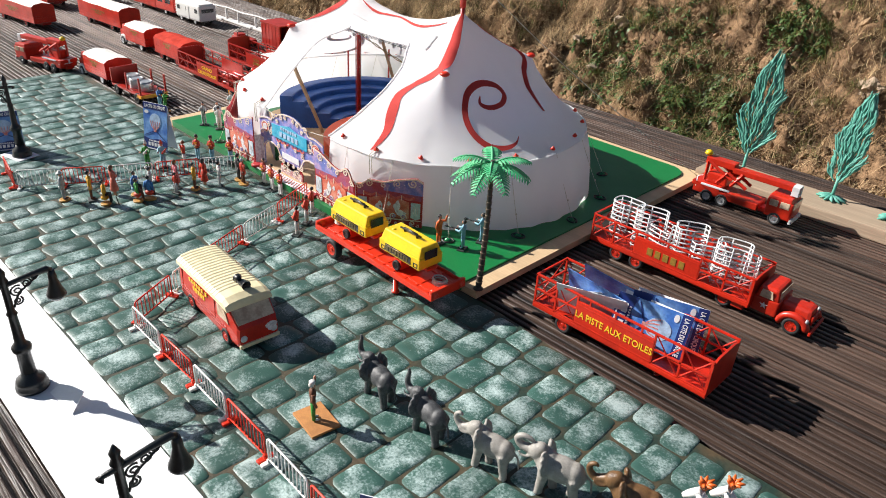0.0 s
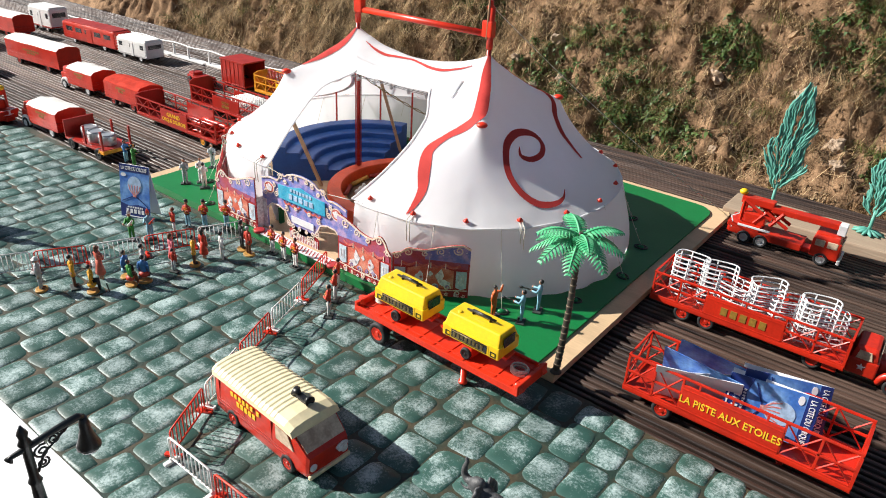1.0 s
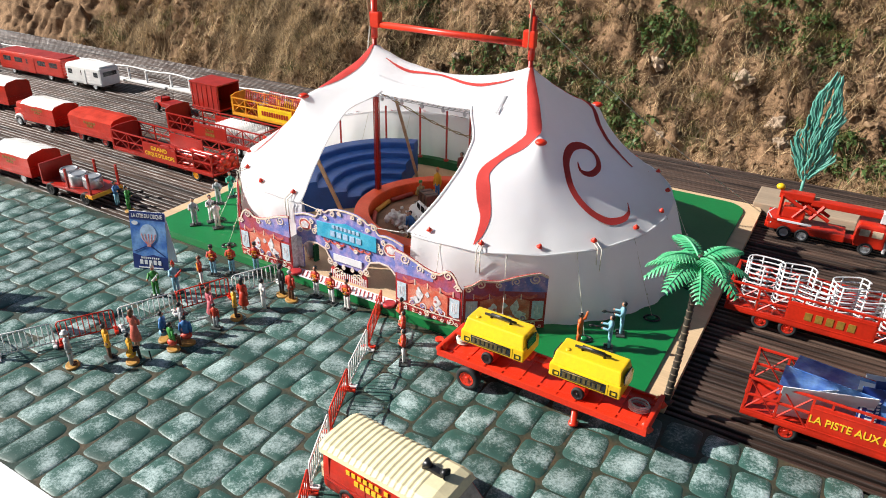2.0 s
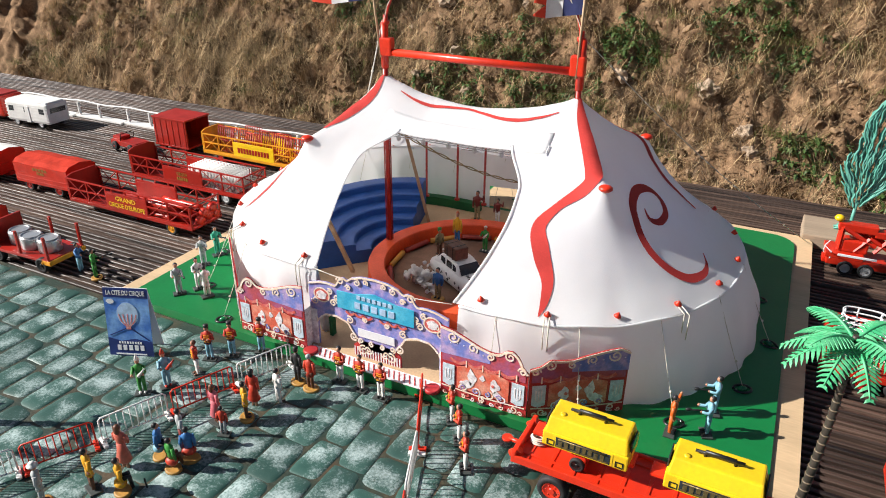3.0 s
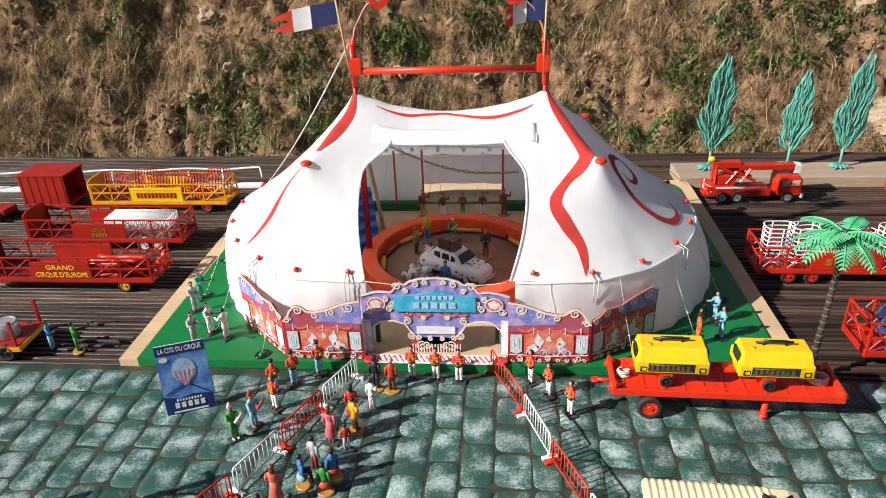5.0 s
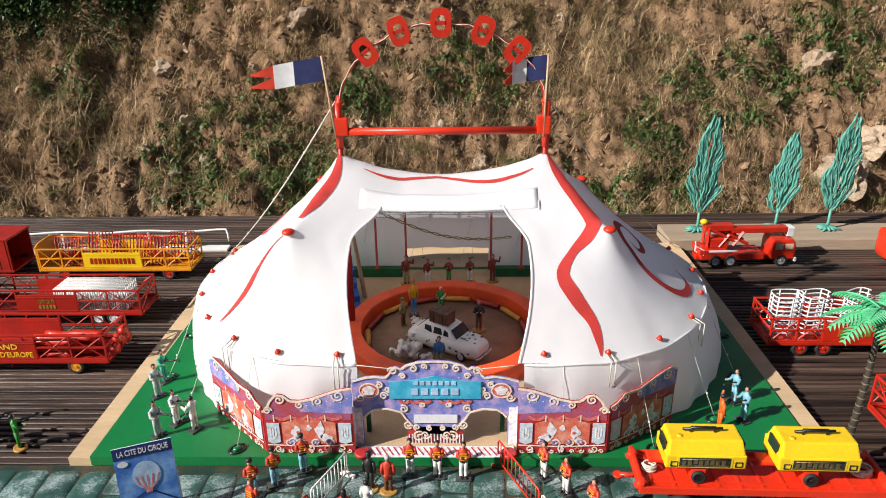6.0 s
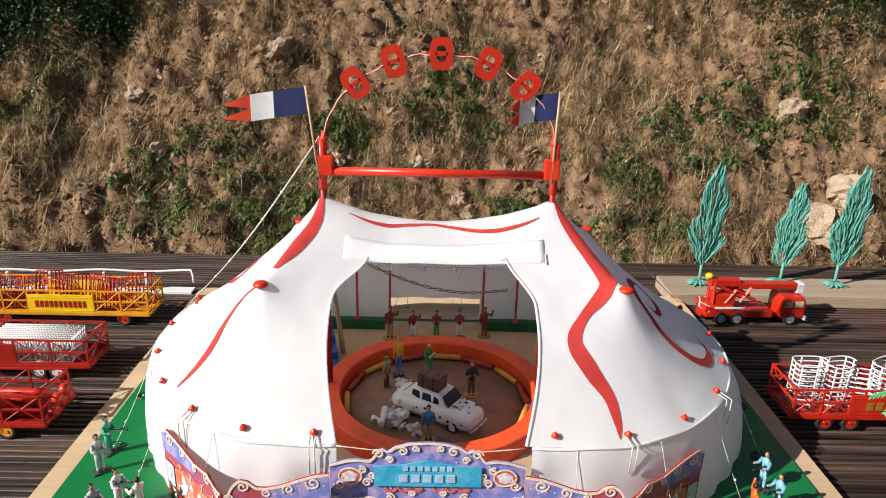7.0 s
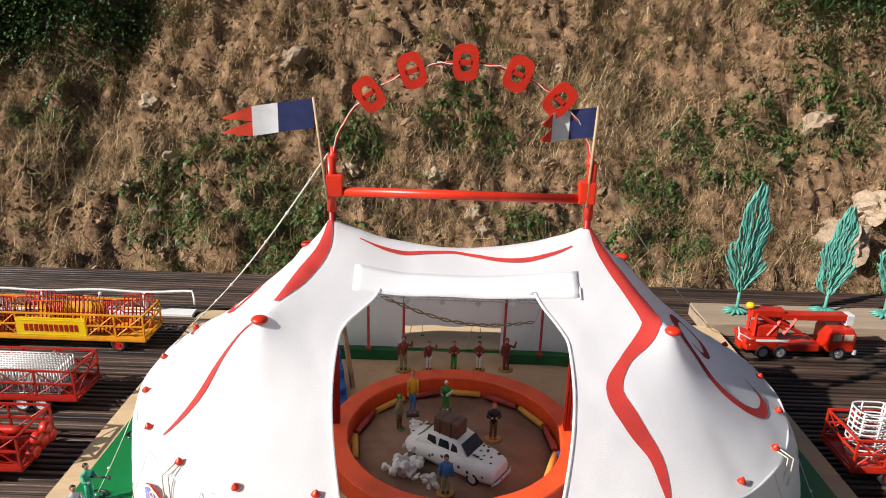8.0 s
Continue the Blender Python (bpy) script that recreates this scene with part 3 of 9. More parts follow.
    # red bands and swirls sewn on the roof
    def stripe(pts, widths, n=8):
        c = curve_through([(p[0], p[1], w) for p, w in zip(pts, widths)], n)
        L, R = ribbon2d([(p.x, p.y) for p in c], [max(0.0006, p.z) for p in c])
        b = B()
        k = 4
        rows = [[canopy_point(l[0] + (r[0] - l[0]) * j / k, l[1] + (r[1] - l[1]) * j / k, 0.0008) for j in range(k + 1)] for l, r in zip(L, R)]
        g = [[b.verts.new(p) for p in row] for row in rows]
        for j in range(len(g) - 1):
            for i in range(k):
                b.faces.new((g[j][i], g[j][i + 1], g[j + 1][i + 1], g[j + 1][i])).smooth = True
        bmesh.ops.transform(b, matrix=inv, verts=b.verts)
        part("red_band", b, RED_FELT, tent, "red fabric swirl")

    STRIPES(stripe)
    # red caps over the outer poles
    for cx, cy, cz in CAPS:
        b = B()
        ball(b, (0, 0, 0), (0.0068, 0.0068, 0.0034), 14, 8)
        o = part("pole_cap", b, RED_BRIGHT, tent, "small red pole cap")
        o.location = canopy_point(cx, cy, 0.001) - Vector((CX, CY, TOP))
    # red tabs at the eaves
    b = B()
    lathe(b, [(0.0022, 0), (0.0036, 0.0012), (0.0024, 0.0030), (0.0010, 0.0046), (0.0005, 0.0052)], 10)
    tab = None
    for k in range(26):
        s = (k + 0.5) / 26
        p = eave_point(s, -0.007)
        if abs(p.x - CX) < 0.072 and p.y < 0.1:
            continue
        tab = part("eave_tab", b, RED_BRIGHT, tent, "red eave tab") if tab is None else tab
        if tab.get("used"):
            o = new("eave_tab", tab.data)
            o.parent = tent
            o["label"] = "red eave tab"
        else:
            o = tab
            tab["used"] = 1
        o.location = canopy_point(p.x, p.y, 0.0006) - Vector((CX, CY, TOP))
        o.rotation_euler = (random.uniform(-0.3, 0.3), random.uniform(-0.3, 0.3), 0)
        if p.y < 0.15 and k % 2 == 0:
            for side in (-0.0022, 0.0022):
                lo, top_p = eave_point(s, 0.0060), o.location
                c = B()
                a0 = Vector((top_p.x + side, top_p.y, top_p.z + 0.001))
                a1 = Vector((lo.x - CX + side, lo.y - CY, EAVE - TOP + 0.002))
                tube(c, [a0, a1, a1 - Vector((0, 0, 0.012)), a1 - Vector((0, -0.001, 0.026))], 0.0006, 6)
                part("toggle_cord", c, ROPE, tent, "short white toggle cord")
    # turned hem round the eaves
    b = B()
    tube(b, [Vector((*(eave_point(q, 0.0002) - Vector((CX, CY))), EAVE - TOP - 0.0006 + 0.0007 * math.cos(q * 26 * math.tau))) for q in np.linspace(0.5 + 0.002, 1.0 - off, 130)], 0.0012, 6)
    part("eave_hem", b, CANVAS, tent)
    b = B()
    tube(b, [Vector((*(eave_point(q, 0.0002) - Vector((CX, CY))), EAVE - TOP - 0.0006 + 0.0007 * math.cos(q * 26 * math.tau))) for q in np.linspace(off, 0.5 - 0.002, 130)], 0.0012, 6)
    part("eave_hem", b, CANVAS, tent)
    # masts inside, and the frame that stands out of the roof
    for mx in (MAST_L, MAST_R):
        b = B()
        for dx, dy in ((-1, -1), (1, -1), (1, 1), (-1, 1)):
            tube(b, [(mx - CX + dx * 0.0028, dy * 0.0028, 0.001), (mx - CX + dx * 0.0028, dy * 0.0028, MAST_Z - 0.016)], 0.0008, 6)
        tube(b, [(mx - CX, 0, 0.0), (mx - CX, 0, 0.284 - TOP)], 0.0030, 10)
        part("mast", b, RED_DK, tent, "dark red lattice mast")
    b = B()
    tube(b, [(MAST_L - CX + 0.004, 0, 0.268 - TOP), (MAST_R - CX - 0.004, 0, 0.268 - TOP)], 0.0042, 10)
    for mx, sg in ((MAST_L, 1), (MAST_R, -1)):
        box(b, (mx - CX + sg * 0.003, 0, 0.274 - TOP), (0.015, 0.010, 0.020), 0.0015)
        tube(b, [(mx - CX, 0, 0.250 - TOP), (mx - CX, 0, 0.300 - TOP)], 0.0042, 10)
    part("roof_frame", b, RED_BRIGHT, tent, "bright red plastic cross frame above the roof")
    return tent


def STRIPES(stripe):
    SIDE_R = SIDE_SHAPES
    for pts, w in SIDE_R:
        stripe(pts, w)


SPIRAL = [(0.187, 0.178), (0.195, 0.171), (0.203, 0.182), (0.204, 0.203), (0.195, 0.218), (0.183, 0.214), (0.175, 0.192), (0.178, 0.165), (0.190, 0.147), (0.205, 0.138), (0.224, 0.137), (0.242, 0.146), (0.252, 0.165), (0.252, 0.182), (0.246, 0.194)]
SPIRAL_W = [0.001, 0.005, 0.006, 0.006, 0.007, 0.008, 0.008, 0.008, 0.008, 0.008, 0.008, 0.008, 0.006, 0.003, 0.001]
SIDE_SHAPES = [
    ([(0.100, 0.229), (0.109, 0.212), (0.123, 0.190), (0.139, 0.160), (0.139, 0.146), (0.118, 0.128), (0.106, 0.108), (0.116, 0.088), (0.130, 0.068), (0.134, 0.050), (0.134, 0.036)],
     [0.003, 0.010, 0.014, 0.016, 0.014, 0.008, 0.013, 0.015, 0.011, 0.007, 0.001]),
    ([(-0.131, 0.227), (-0.134, 0.204), (-0.150, 0.175), (-0.164, 0.152)], [0.004, 0.011, 0.013, 0.005]),
    ([(-0.174, 0.138), (-0.191, 0.152), (-0.206, 0.140), (-0.216, 0.119), (-0.226, 0.106), (-0.242, 0.094)], [0.002, 0.003, 0.005, 0.008, 0.006, 0.001]),
    ([(-0.104, 0.219), (-0.07, 0.216), (-0.02, 0.222), (0.017, 0.213), (0.051, 0.210), (0.084, 0.216)], [0.001, 0.004, 0.003, 0.004, 0.004, 0.001]),
    ([(0.108, 0.250), (0.130, 0.285), (0.155, 0.302), (0.172, 0.286), (0.194, 0.274), (0.225, 0.272)], [0.002, 0.005, 0.007, 0.008, 0.009, 0.004]),
    (SPIRAL, SPIRAL_W),
    ([(2 * CX - x, 2 * CY - y) for x, y in SPIRAL], SPIRAL_W),
]
big_top()


# ---------------------------------------------------------------- inside the tent
def ring_and_floor():
    bm = B()
    n = 72
    floor_in = [(MAST_L + 0.169 * math.cos(a) if math.cos(a) < 0 else MAST_R + 0.185 * math.cos(a), CY + 0.20 * math.sin(a)) for a in np.linspace(0, math.tau, n, endpoint=False)]
    floor_in = [(u, 0.0140) if v < CY and abs(u - CX) < 0.165 and v < 0.09 else (u, v) for u, v in floor_in]
    plate(bm, [(u, v) for u, v in floor_in], 0.0016, pose(0, 0, TOP + 0.0018, -90, 0, 0))
    tagged(finish(bm, "arena_floor", TAN), "tan board floor inside the tent", "floor")
    RCX, RCY, RO = -0.013, 0.223, 0.108
    bm = B()
    lathe(bm, [(0.001, 0.0), (RO - 0.006, 0.0), (RO - 0.006, 0.0016), (0.001, 0.0018)], 48, (RCX, RCY, TOP + 0.002))
    tagged(finish(bm, "ring_mat", BROWN), "dark brown circus ring floor", "mat")
    ring = thing("circus_ring", (RCX, RCY, TOP + 0.0019), 0, "orange-red circus ring kerb with a flat top", "ring kerb")
    bm = B()
    prof = [(RO - 0.004, 0.0), (RO - 0.004, 0.0190), (RO - 0.003, 0.0205), (RO + 0.0150, 0.0205), (RO + 0.0160, 0.0195), (RO + 0.0160, 0.0)]
    g = [[bm.verts.new((r * math.cos(k * math.tau / 72), r * math.sin(k * math.tau / 72), z)) for k in range(72)] for r, z in prof]
    for i in range(len(g)):
        for k in range(72):
            bm.faces.new((g[i][k], g[i][(k + 1) % 72], g[(i + 1) % len(g)][(k + 1) % 72], g[(i + 1) % len(g)][k]))
    part("kerb", bm, ORANGE_RED, ring)
    # logs lying inside the kerb, ochre and maroon by turns
    for k in range(14):
        a = k * math.tau / 14 + 0.12
        if abs(math.sin(a) + 1) < 0.06:
            continue
        bm = B()
        tube(bm, [(-0.0195, 0, 0), (-0.019, 0, 0), (0.019, 0, 0), (0.0195, 0, 0)], [0.0028, 0.0034, 0.0034, 0.0028], 10)
        o = finish(bm, "log", OCHRE if k % 2 else MAROON)
        o.matrix_basis = pose(RCX + (RO - 0.011) * math.cos(a), RCY + (RO - 0.011) * math.sin(a), TOP + 0.0036 + 0.0036, 0, 0, math.degrees(a) + 90)
        tagged(o, "round ochre painted log by the ring kerb" if k % 2 else "round maroon painted log by the ring kerb", "log", "logs round the ring")


ring_and_floor()
bm = B()
box(bm, (-0.015, 0.482, TOP + 0.0016), (0.175, 0.084, 0.0028), 0.0006)
tagged(finish(bm, "exit_board", PLYWOOD), "pale wooden board lying behind the tent exit", "board")


def seating():
    st = thing("seating_stand", (-0.13, 0.23, TOP + 0.002), 0, "tiered dark blue curved seating stand", "seating")
    for k in range(6):
        bm = B()
        r0, r1, z1 = 0.018 + 0.020 * k, 0.018 + 0.020 * (k + 1), 0.008 + 0.0092 * k
        a = np.linspace(radians(106), radians(226), 26)
        P = [[(r * math.cos(t) * 1.02, r * math.sin(t) * 1.05, z) for t in a] for r, z in ((r0, 0), (r0, z1 - 0.0015), (r0 + 0.0015, z1), (r1, z1), (r1, 0))]
        g = [[bm.verts.new((p[0], p[1], p[2])) for p in row] for row in P]
        for i in range(5):
            for j in range(25):
                bm.faces.new((g[i][j], g[i][j + 1], g[(i + 1) % 5][j + 1], g[(i + 1) % 5][j]))
        bm.faces.new([row[0] for row in g])
        bm.faces.new([row[-1] for row in g][::-1])
        o = part("tier", bm, BLUE_SEAT, st)
        o.location = (0.018, 0.0, 0)
    st2 = copy_thing(st, pose(0.098, 0.23, TOP + 0.002, 0, 0, 180))
    tagged(st2, group="seating stands")
    tagged(st, group="seating stands")
    # green kerbs by the back wall and red side poles
    for x0, x1 in ((-0.215, -0.082), (0.052, 0.19)):
        bm = B()
        pts = [(x, CY + math.sqrt(max(0.0004, 1 - ((x - (MAST_L if x < MAST_L else MAST_R if x > MAST_R else x)) / 0.17) ** 2)) * 0.178, TOP + 0.007) for x in np.linspace(x0, x1, 14)]
        for a, b2 in zip(pts, pts[1:]):
            d = math.atan2(b2[1] - a[1], b2[0] - a[0])
            box(bm, ((a[0] + b2[0]) / 2, (a[1] + b2[1]) / 2, TOP + 0.0085), (math.hypot(b2[0] - a[0], b2[1] - a[1]) + 0.0006, 0.012, 0.013), m=Matrix.Translation(((a[0] + b2[0]) / 2, (a[1] + b2[1]) / 2, 0)) @ Matrix.Rotation(d, 4, "Z") @ Matrix.Translation((-(a[0] + b2[0]) / 2, -(a[1] + b2[1]) / 2, 0)))
        tagged(finish(bm, "green_kerb", GREEN_DK), "dark green felt kerb along the tent wall", "kerb", "green kerbs")
    for k, (x, y) in enumerate(((-0.215, 0.372), (-0.165, 0.398), (-0.118, 0.405), (-0.075, 0.405), (0.048, 0.405), (0.092, 0.402), (0.145, 0.39), (-0.265, 0.315), (0.235, 0.31))):
        bm = B()
        tube(bm, [(0, 0, 0), (0, 0, 0.0025), (0, 0, 0.0026), (0, 0, canopy_z(x, y) - TOP - 0.003 - 0.013)], [0.0042, 0.0042, 0.0016, 0.0016], 10)
        o = finish(bm, "tent_pole", RED_DK)
        o.matrix_basis = pose(x, y, TOP + 0.0150, 0, 0, 0)
        tagged(o, "thin dark red side pole on a round foot", "pole", "tent side poles")
    for k, (p, q) in enumerate((((-0.145, 0.165, TOP + 0.002), (-0.170, 0.115, 0.16)), ((-0.128, 0.335, TOP + 0.002), (-0.138, 0.270, 0.2)), ((0.118, 0.20, TOP + 0.002), (0.145, 0.15, 0.175)))):
        bm = B()
        tube(bm, [p, q], 0.0030, 4, smooth=False)
        o = finish(bm, "wooden_strut", WOOD_STICK)
        tagged(o, "slanting bare wooden strut under the roof", "strut", "wooden struts")
    # lattice truss under the front edge of the roof, with a cable and lamps
    truss = thing("truss", (CX, 0.186, 0.187), 0, "grey lattice truss under the roof with small clear lamps", "truss")
    bm = B()
    for dy, dz in ((-0.003, 0), (0.003, 0), (0, 0.005)):
        tube(bm, [(-0.098, dy, dz), (0.092, dy, dz)], 0.0005, 5)
    for k in range(24):
        x = -0.096 + k * 0.0078
        tube(bm, [(x, -0.003, 0), (x + 0.0039, 0, 0.005), (x + 0.0078, 0.003, 0)], 0.0004, 4)
    part("frame", bm, SILVER, truss)
    for k in range(6):
        bm = B()
        lathe(bm, [(0.0012, 0), (0.0026, -0.002), (0.0024, -0.005), (0.0010, -0.0062)], 8)
        o = part("lamp", bm, GREYW, truss)
        o.location = (-0.075 + k * 0.031, 0.004, -0.001)
    bm = B()
    for ph in (0, math.pi):
        tube(bm, [Vector((-0.095 + 0.165 * t, 0.19 + 0.13 * t + 0.0012 * math.cos(t * 40 + ph), 0.192 - 0.085 * t - 0.016 * math.sin(math.pi * t) + 0.0012 * math.sin(t * 40 + ph))) for t in np.linspace(0, 1, 150)], 0.0007, 5)
    tagged(finish(bm, "cable", F_KHAKI), "twisted brown electric cable hanging under the roof", "cable")


seating()


def star_outline(r):
    return [((r if k % 2 == 0 else r * 0.42) * math.sin(k * math.pi / 5), (r if k % 2 == 0 else r * 0.42) * math.cos(k * math.pi / 5)) for k in range(10)]


def wheel(parent, at, r, w, rim=RED, name="wheel", hub=0.6):
    """A toy wheel with its axle along y: tyre with a rounded shoulder, dished rim and hub."""
    bm = B()
    m = Matrix.Rotation(math.pi / 2, 4, "X")
    lathe(bm, [(r * hub, -w / 2), (r * 0.93, -w / 2), (r, -w * 0.32), (r, w * 0.32), (r * 0.93, w / 2), (r * hub, w / 2), (r * hub, w * 0.2), (r * hub, -w * 0.2)], 20, m=m)
    t = part(name, bm, TYRE, parent, "black rubber tyre on a painted rim")
    t.location = at
    bm = B()
    lathe(bm, [(r * 0.1, -w * 0.45), (r * (hub - 0.06), -w * 0.40), (r * hub * 1.02, -w * 0.52), (r * hub * 1.02, w * 0.52), (r * (hub - 0.06), w * 0.40), (r * 0.1, w * 0.45)], 16, m=m)
    lathe(bm, [(r * 0.22, -w * 0.56), (r * 0.22, w * 0.56)], 8, m=m)
    for k in range(6):
        a = k * math.tau / 6
        for s in (-1, 1):
            ball(bm, (r * 0.38 * math.cos(a), s * w * 0.42, r * 0.38 * math.sin(a)), r * 0.06, 6, 4)
    part("rim", bm, rim, t)
    return t


def showman_car():
    car = thing("toy_car", (-0.012, 0.194, TOP + 0.0038), -33, "white saloon car with black stars and a brown trunk", "car")
    L, W = 0.098, 0.038
    bm = B()
    sec = [(-0.5, 0.008, 0.016, 0.70), (-0.47, 0.005, 0.0195, 0.86), (-0.36, 0.0045, 0.0225, 0.98), (-0.2, 0.0045, 0.0235, 1.0), (0.0, 0.0045, 0.0235, 1.0), (0.2, 0.0045, 0.0235, 1.0), (0.36, 0.0045, 0.0225, 0.96), (0.47, 0.005, 0.020, 0.82), (0.5, 0.008, 0.017, 0.66)]
    rings = []
    for x, z0, z1, w in sec:
        h = W / 2 * w
        rings.append([bm.verts.new((x * L, y * h, z0 + (z1 - z0) * f)) for y, f in ((-0.85, 0), (-1, 0.25), (-1, 0.7), (-0.82, 0.95), (-0.4, 1.05), (0.4, 1.05), (0.82, 0.95), (1, 0.7), (1, 0.25), (0.85, 0))])
    for i in range(len(rings) - 1):
        for k in range(10):
            bm.faces.new((rings[i][k], rings[i][(k + 1) % 10], rings[i + 1][(k + 1) % 10], rings[i + 1][k])).smooth = True
    bm.faces.new(rings[0])
    bm.faces.new(rings[-1][::-1])
    part("body", bm, WHITE, car)
    bm = B()
    rings = []
    for x, z1, w in ((-0.36, 0.0225, 0.80), (-0.26, 0.033, 0.74), (-0.16, 0.0365, 0.72), (0.02, 0.037, 0.72), (0.12, 0.034, 0.73), (0.22, 0.0225, 0.80)):
        h = W / 2 * w
        rings.append([bm.verts.new((x * L, y * h * (1.12 if f == 0 else 1), 0.0215 + (z1 - 0.0215) * f)) for y, f in ((-1, 0), (-1, 0.82), (-0.8, 1), (0.8, 1), (1, 0.82), (1, 0))])
    for i in range(len(rings) - 1):
        for k in range(5):
            bm.faces.new((rings[i][k], rings[i][k + 1], rings[i + 1][k + 1], rings[i + 1][k])).smooth = True
    part("roof", bm, WHITE, car)
    for s in (-1, 1):
        for x0, x1 in ((-0.235, -0.125), (-0.105, 0.02), (0.035, 0.115)):
            bm = B()
            plate(bm, [(x0 * L, 0.0245), (x1 * L, 0.0245), (x1 * L - 0.0015, 0.0328 if x1 < 0.1 else 0.0305), (x0 * L + 0.0015, 0.0328)], 0.0006)
            o = part("window", bm, GLASS_DK, car)
            o.location = (0, s * (W / 2 * 0.77) - 0.0003, 0)
    bm = B()
    pane(bm, [(0.0212, -0.0138, 0.0240), (0.0212, 0.0138, 0.0240), (0.0128, 0.0122, 0.0332), (0.0128, -0.0122, 0.0332)], 0.0003)
    part("windscreen", bm, GLASS_DK, car)
    bm = B()
    pane(bm, [(-0.0345, 0.0125, 0.0245), (-0.0345, -0.0125, 0.0245), (-0.0265, -0.0115, 0.0322), (-0.0265, 0.0115, 0.0322)], 0.0005)
    part("rear_window", bm, GLASS_DK, car)
    for x in (-0.30, 0.30):
        for s in (-1, 1):
            wheel(car, (x * L, s * (W / 2 - 0.003), 0.0065), 0.0066, 0.005, GREYW)
    for s in (-1, 1):
        bm = B()
        tube(bm, [(s * 0.505 * L, -W * 0.44, 0.0075), (s * 0.525 * L, -W * 0.3, 0.0075), (s * 0.53 * L, W * 0.3, 0.0075), (s * 0.505 * L, W * 0.44, 0.0075)], 0.0013, 8)
        part("bumper", bm, SILVER, car, "bright bumper")
    rnd = random.Random(4)
    for k in range(34):
        bm = B()
        plate(bm, star_outline(rnd.choice((0.0018, 0.0024, 0.0028))), 0.0003)
        o = part("star", bm, F_BLACK, car, "black painted star")
        f = rnd.random()
        a = rnd.uniform(0, 6.28)
        if f < 0.4:
            x = rnd.choice((rnd.uniform(0.25, 0.44), rnd.uniform(-0.46, -0.38), rnd.uniform(0.25, 0.44)))
            o.matrix_basis = pose(x * L, rnd.uniform(-0.30, 0.30) * W, 0.0252 - 0.012 * max(0, abs(x) - 0.36), -90, 0, 0) @ Matrix.Rotation(a, 4, "Y")
        elif f < 0.5:
            o.matrix_basis = pose(rnd.uniform(-0.1, 0.02) * L, rnd.uniform(-0.2, 0.2) * W, 0.0375, -90, 0, 0) @ Matrix.Rotation(a, 4, "Y")
        else:
            s = rnd.choice((-1, 1))
            o.matrix_basis = pose(rnd.uniform(-0.42, 0.42) * L, s * (W / 2 + 0.0002) - 0.0001, rnd.uniform(0.011, 0.018)) @ Matrix.Rotation(a, 4, "Y")
    tr = thing("travel_trunk", (-0.018, 0.1905, TOP + 0.0038 + 0.0375), -33, "brown leather trunk strapped on the car roof", "trunk")
    bm = B()
    box(bm, (0, 0, 0.0065), (0.026, 0.017, 0.012), 0.0008)
    part("case", bm, TRUNK_BR, tr)
    bm = B()
    box(bm, (0, 0, 0.0135), (0.0265, 0.0175, 0.004), 0.0012)
    part("lid", bm, TRUNK_BR, tr)
    for x in (-0.006, 0.006):
        bm = B()
        box(bm, (x, 0, 0.0080), (0.0012, 0.0182, 0.0158), 0.0004)
        part("strap", bm, BLACK, tr)
    bm = B()
    rnd = random.Random(8)
    for c, r, n in (((-0.058, 0.176, 0.024), 0.013, 60), ((-0.036, 0.163, 0.020), 0.009, 30), ((-0.052, 0.240, 0.026), 0.008, 24)):
        for k in range(n):
            d = Vector((rnd.gauss(0, 1), rnd.gauss(0, 1), rnd.gauss(0, 0.8)))
            ball(bm, Vector(c) + d * r * 0.48, r * rnd.uniform(0.14, 0.36), 10, 7)
    bmesh.ops.transform(bm, matrix=Matrix.Translation((0, 0, 0.0)), verts=bm.verts)
    for v in bm.verts:
        v.co += Vector((noise.noise(v.co * 420), noise.noise(v.co * 420 + Vector((9, 0, 0))), noise.noise(v.co * 420 + Vector((0, 9, 0))))) * 0.0024
        v.co.z = max(v.co.z, TOP + 0.0036)
    smoke = finish(bm, "cotton_smoke", COTTON)
    rm = smoke.modifiers.new("fluff", "REMESH")
    rm.mode, rm.voxel_size, rm.use_smooth_shade = "VOXEL", 0.0010, True
    tagged(smoke, "puffs of white cotton wool smoke by the car", "cotton wool")


showman_car()


# ---------------------------------------------------------------- the painted facade
def scroll(c, r, turns=1.4, a0=0.0, sgn=1, n=18):
    return [(c[0] + r * (1 - 0.82 * k / n) * math.cos(a0 + sgn * turns * math.tau * k / n), c[1] + r * (1 - 0.82 * k / n) * math.sin(a0 + sgn * turns * math.tau * k / n)) for k in range(n + 1)]


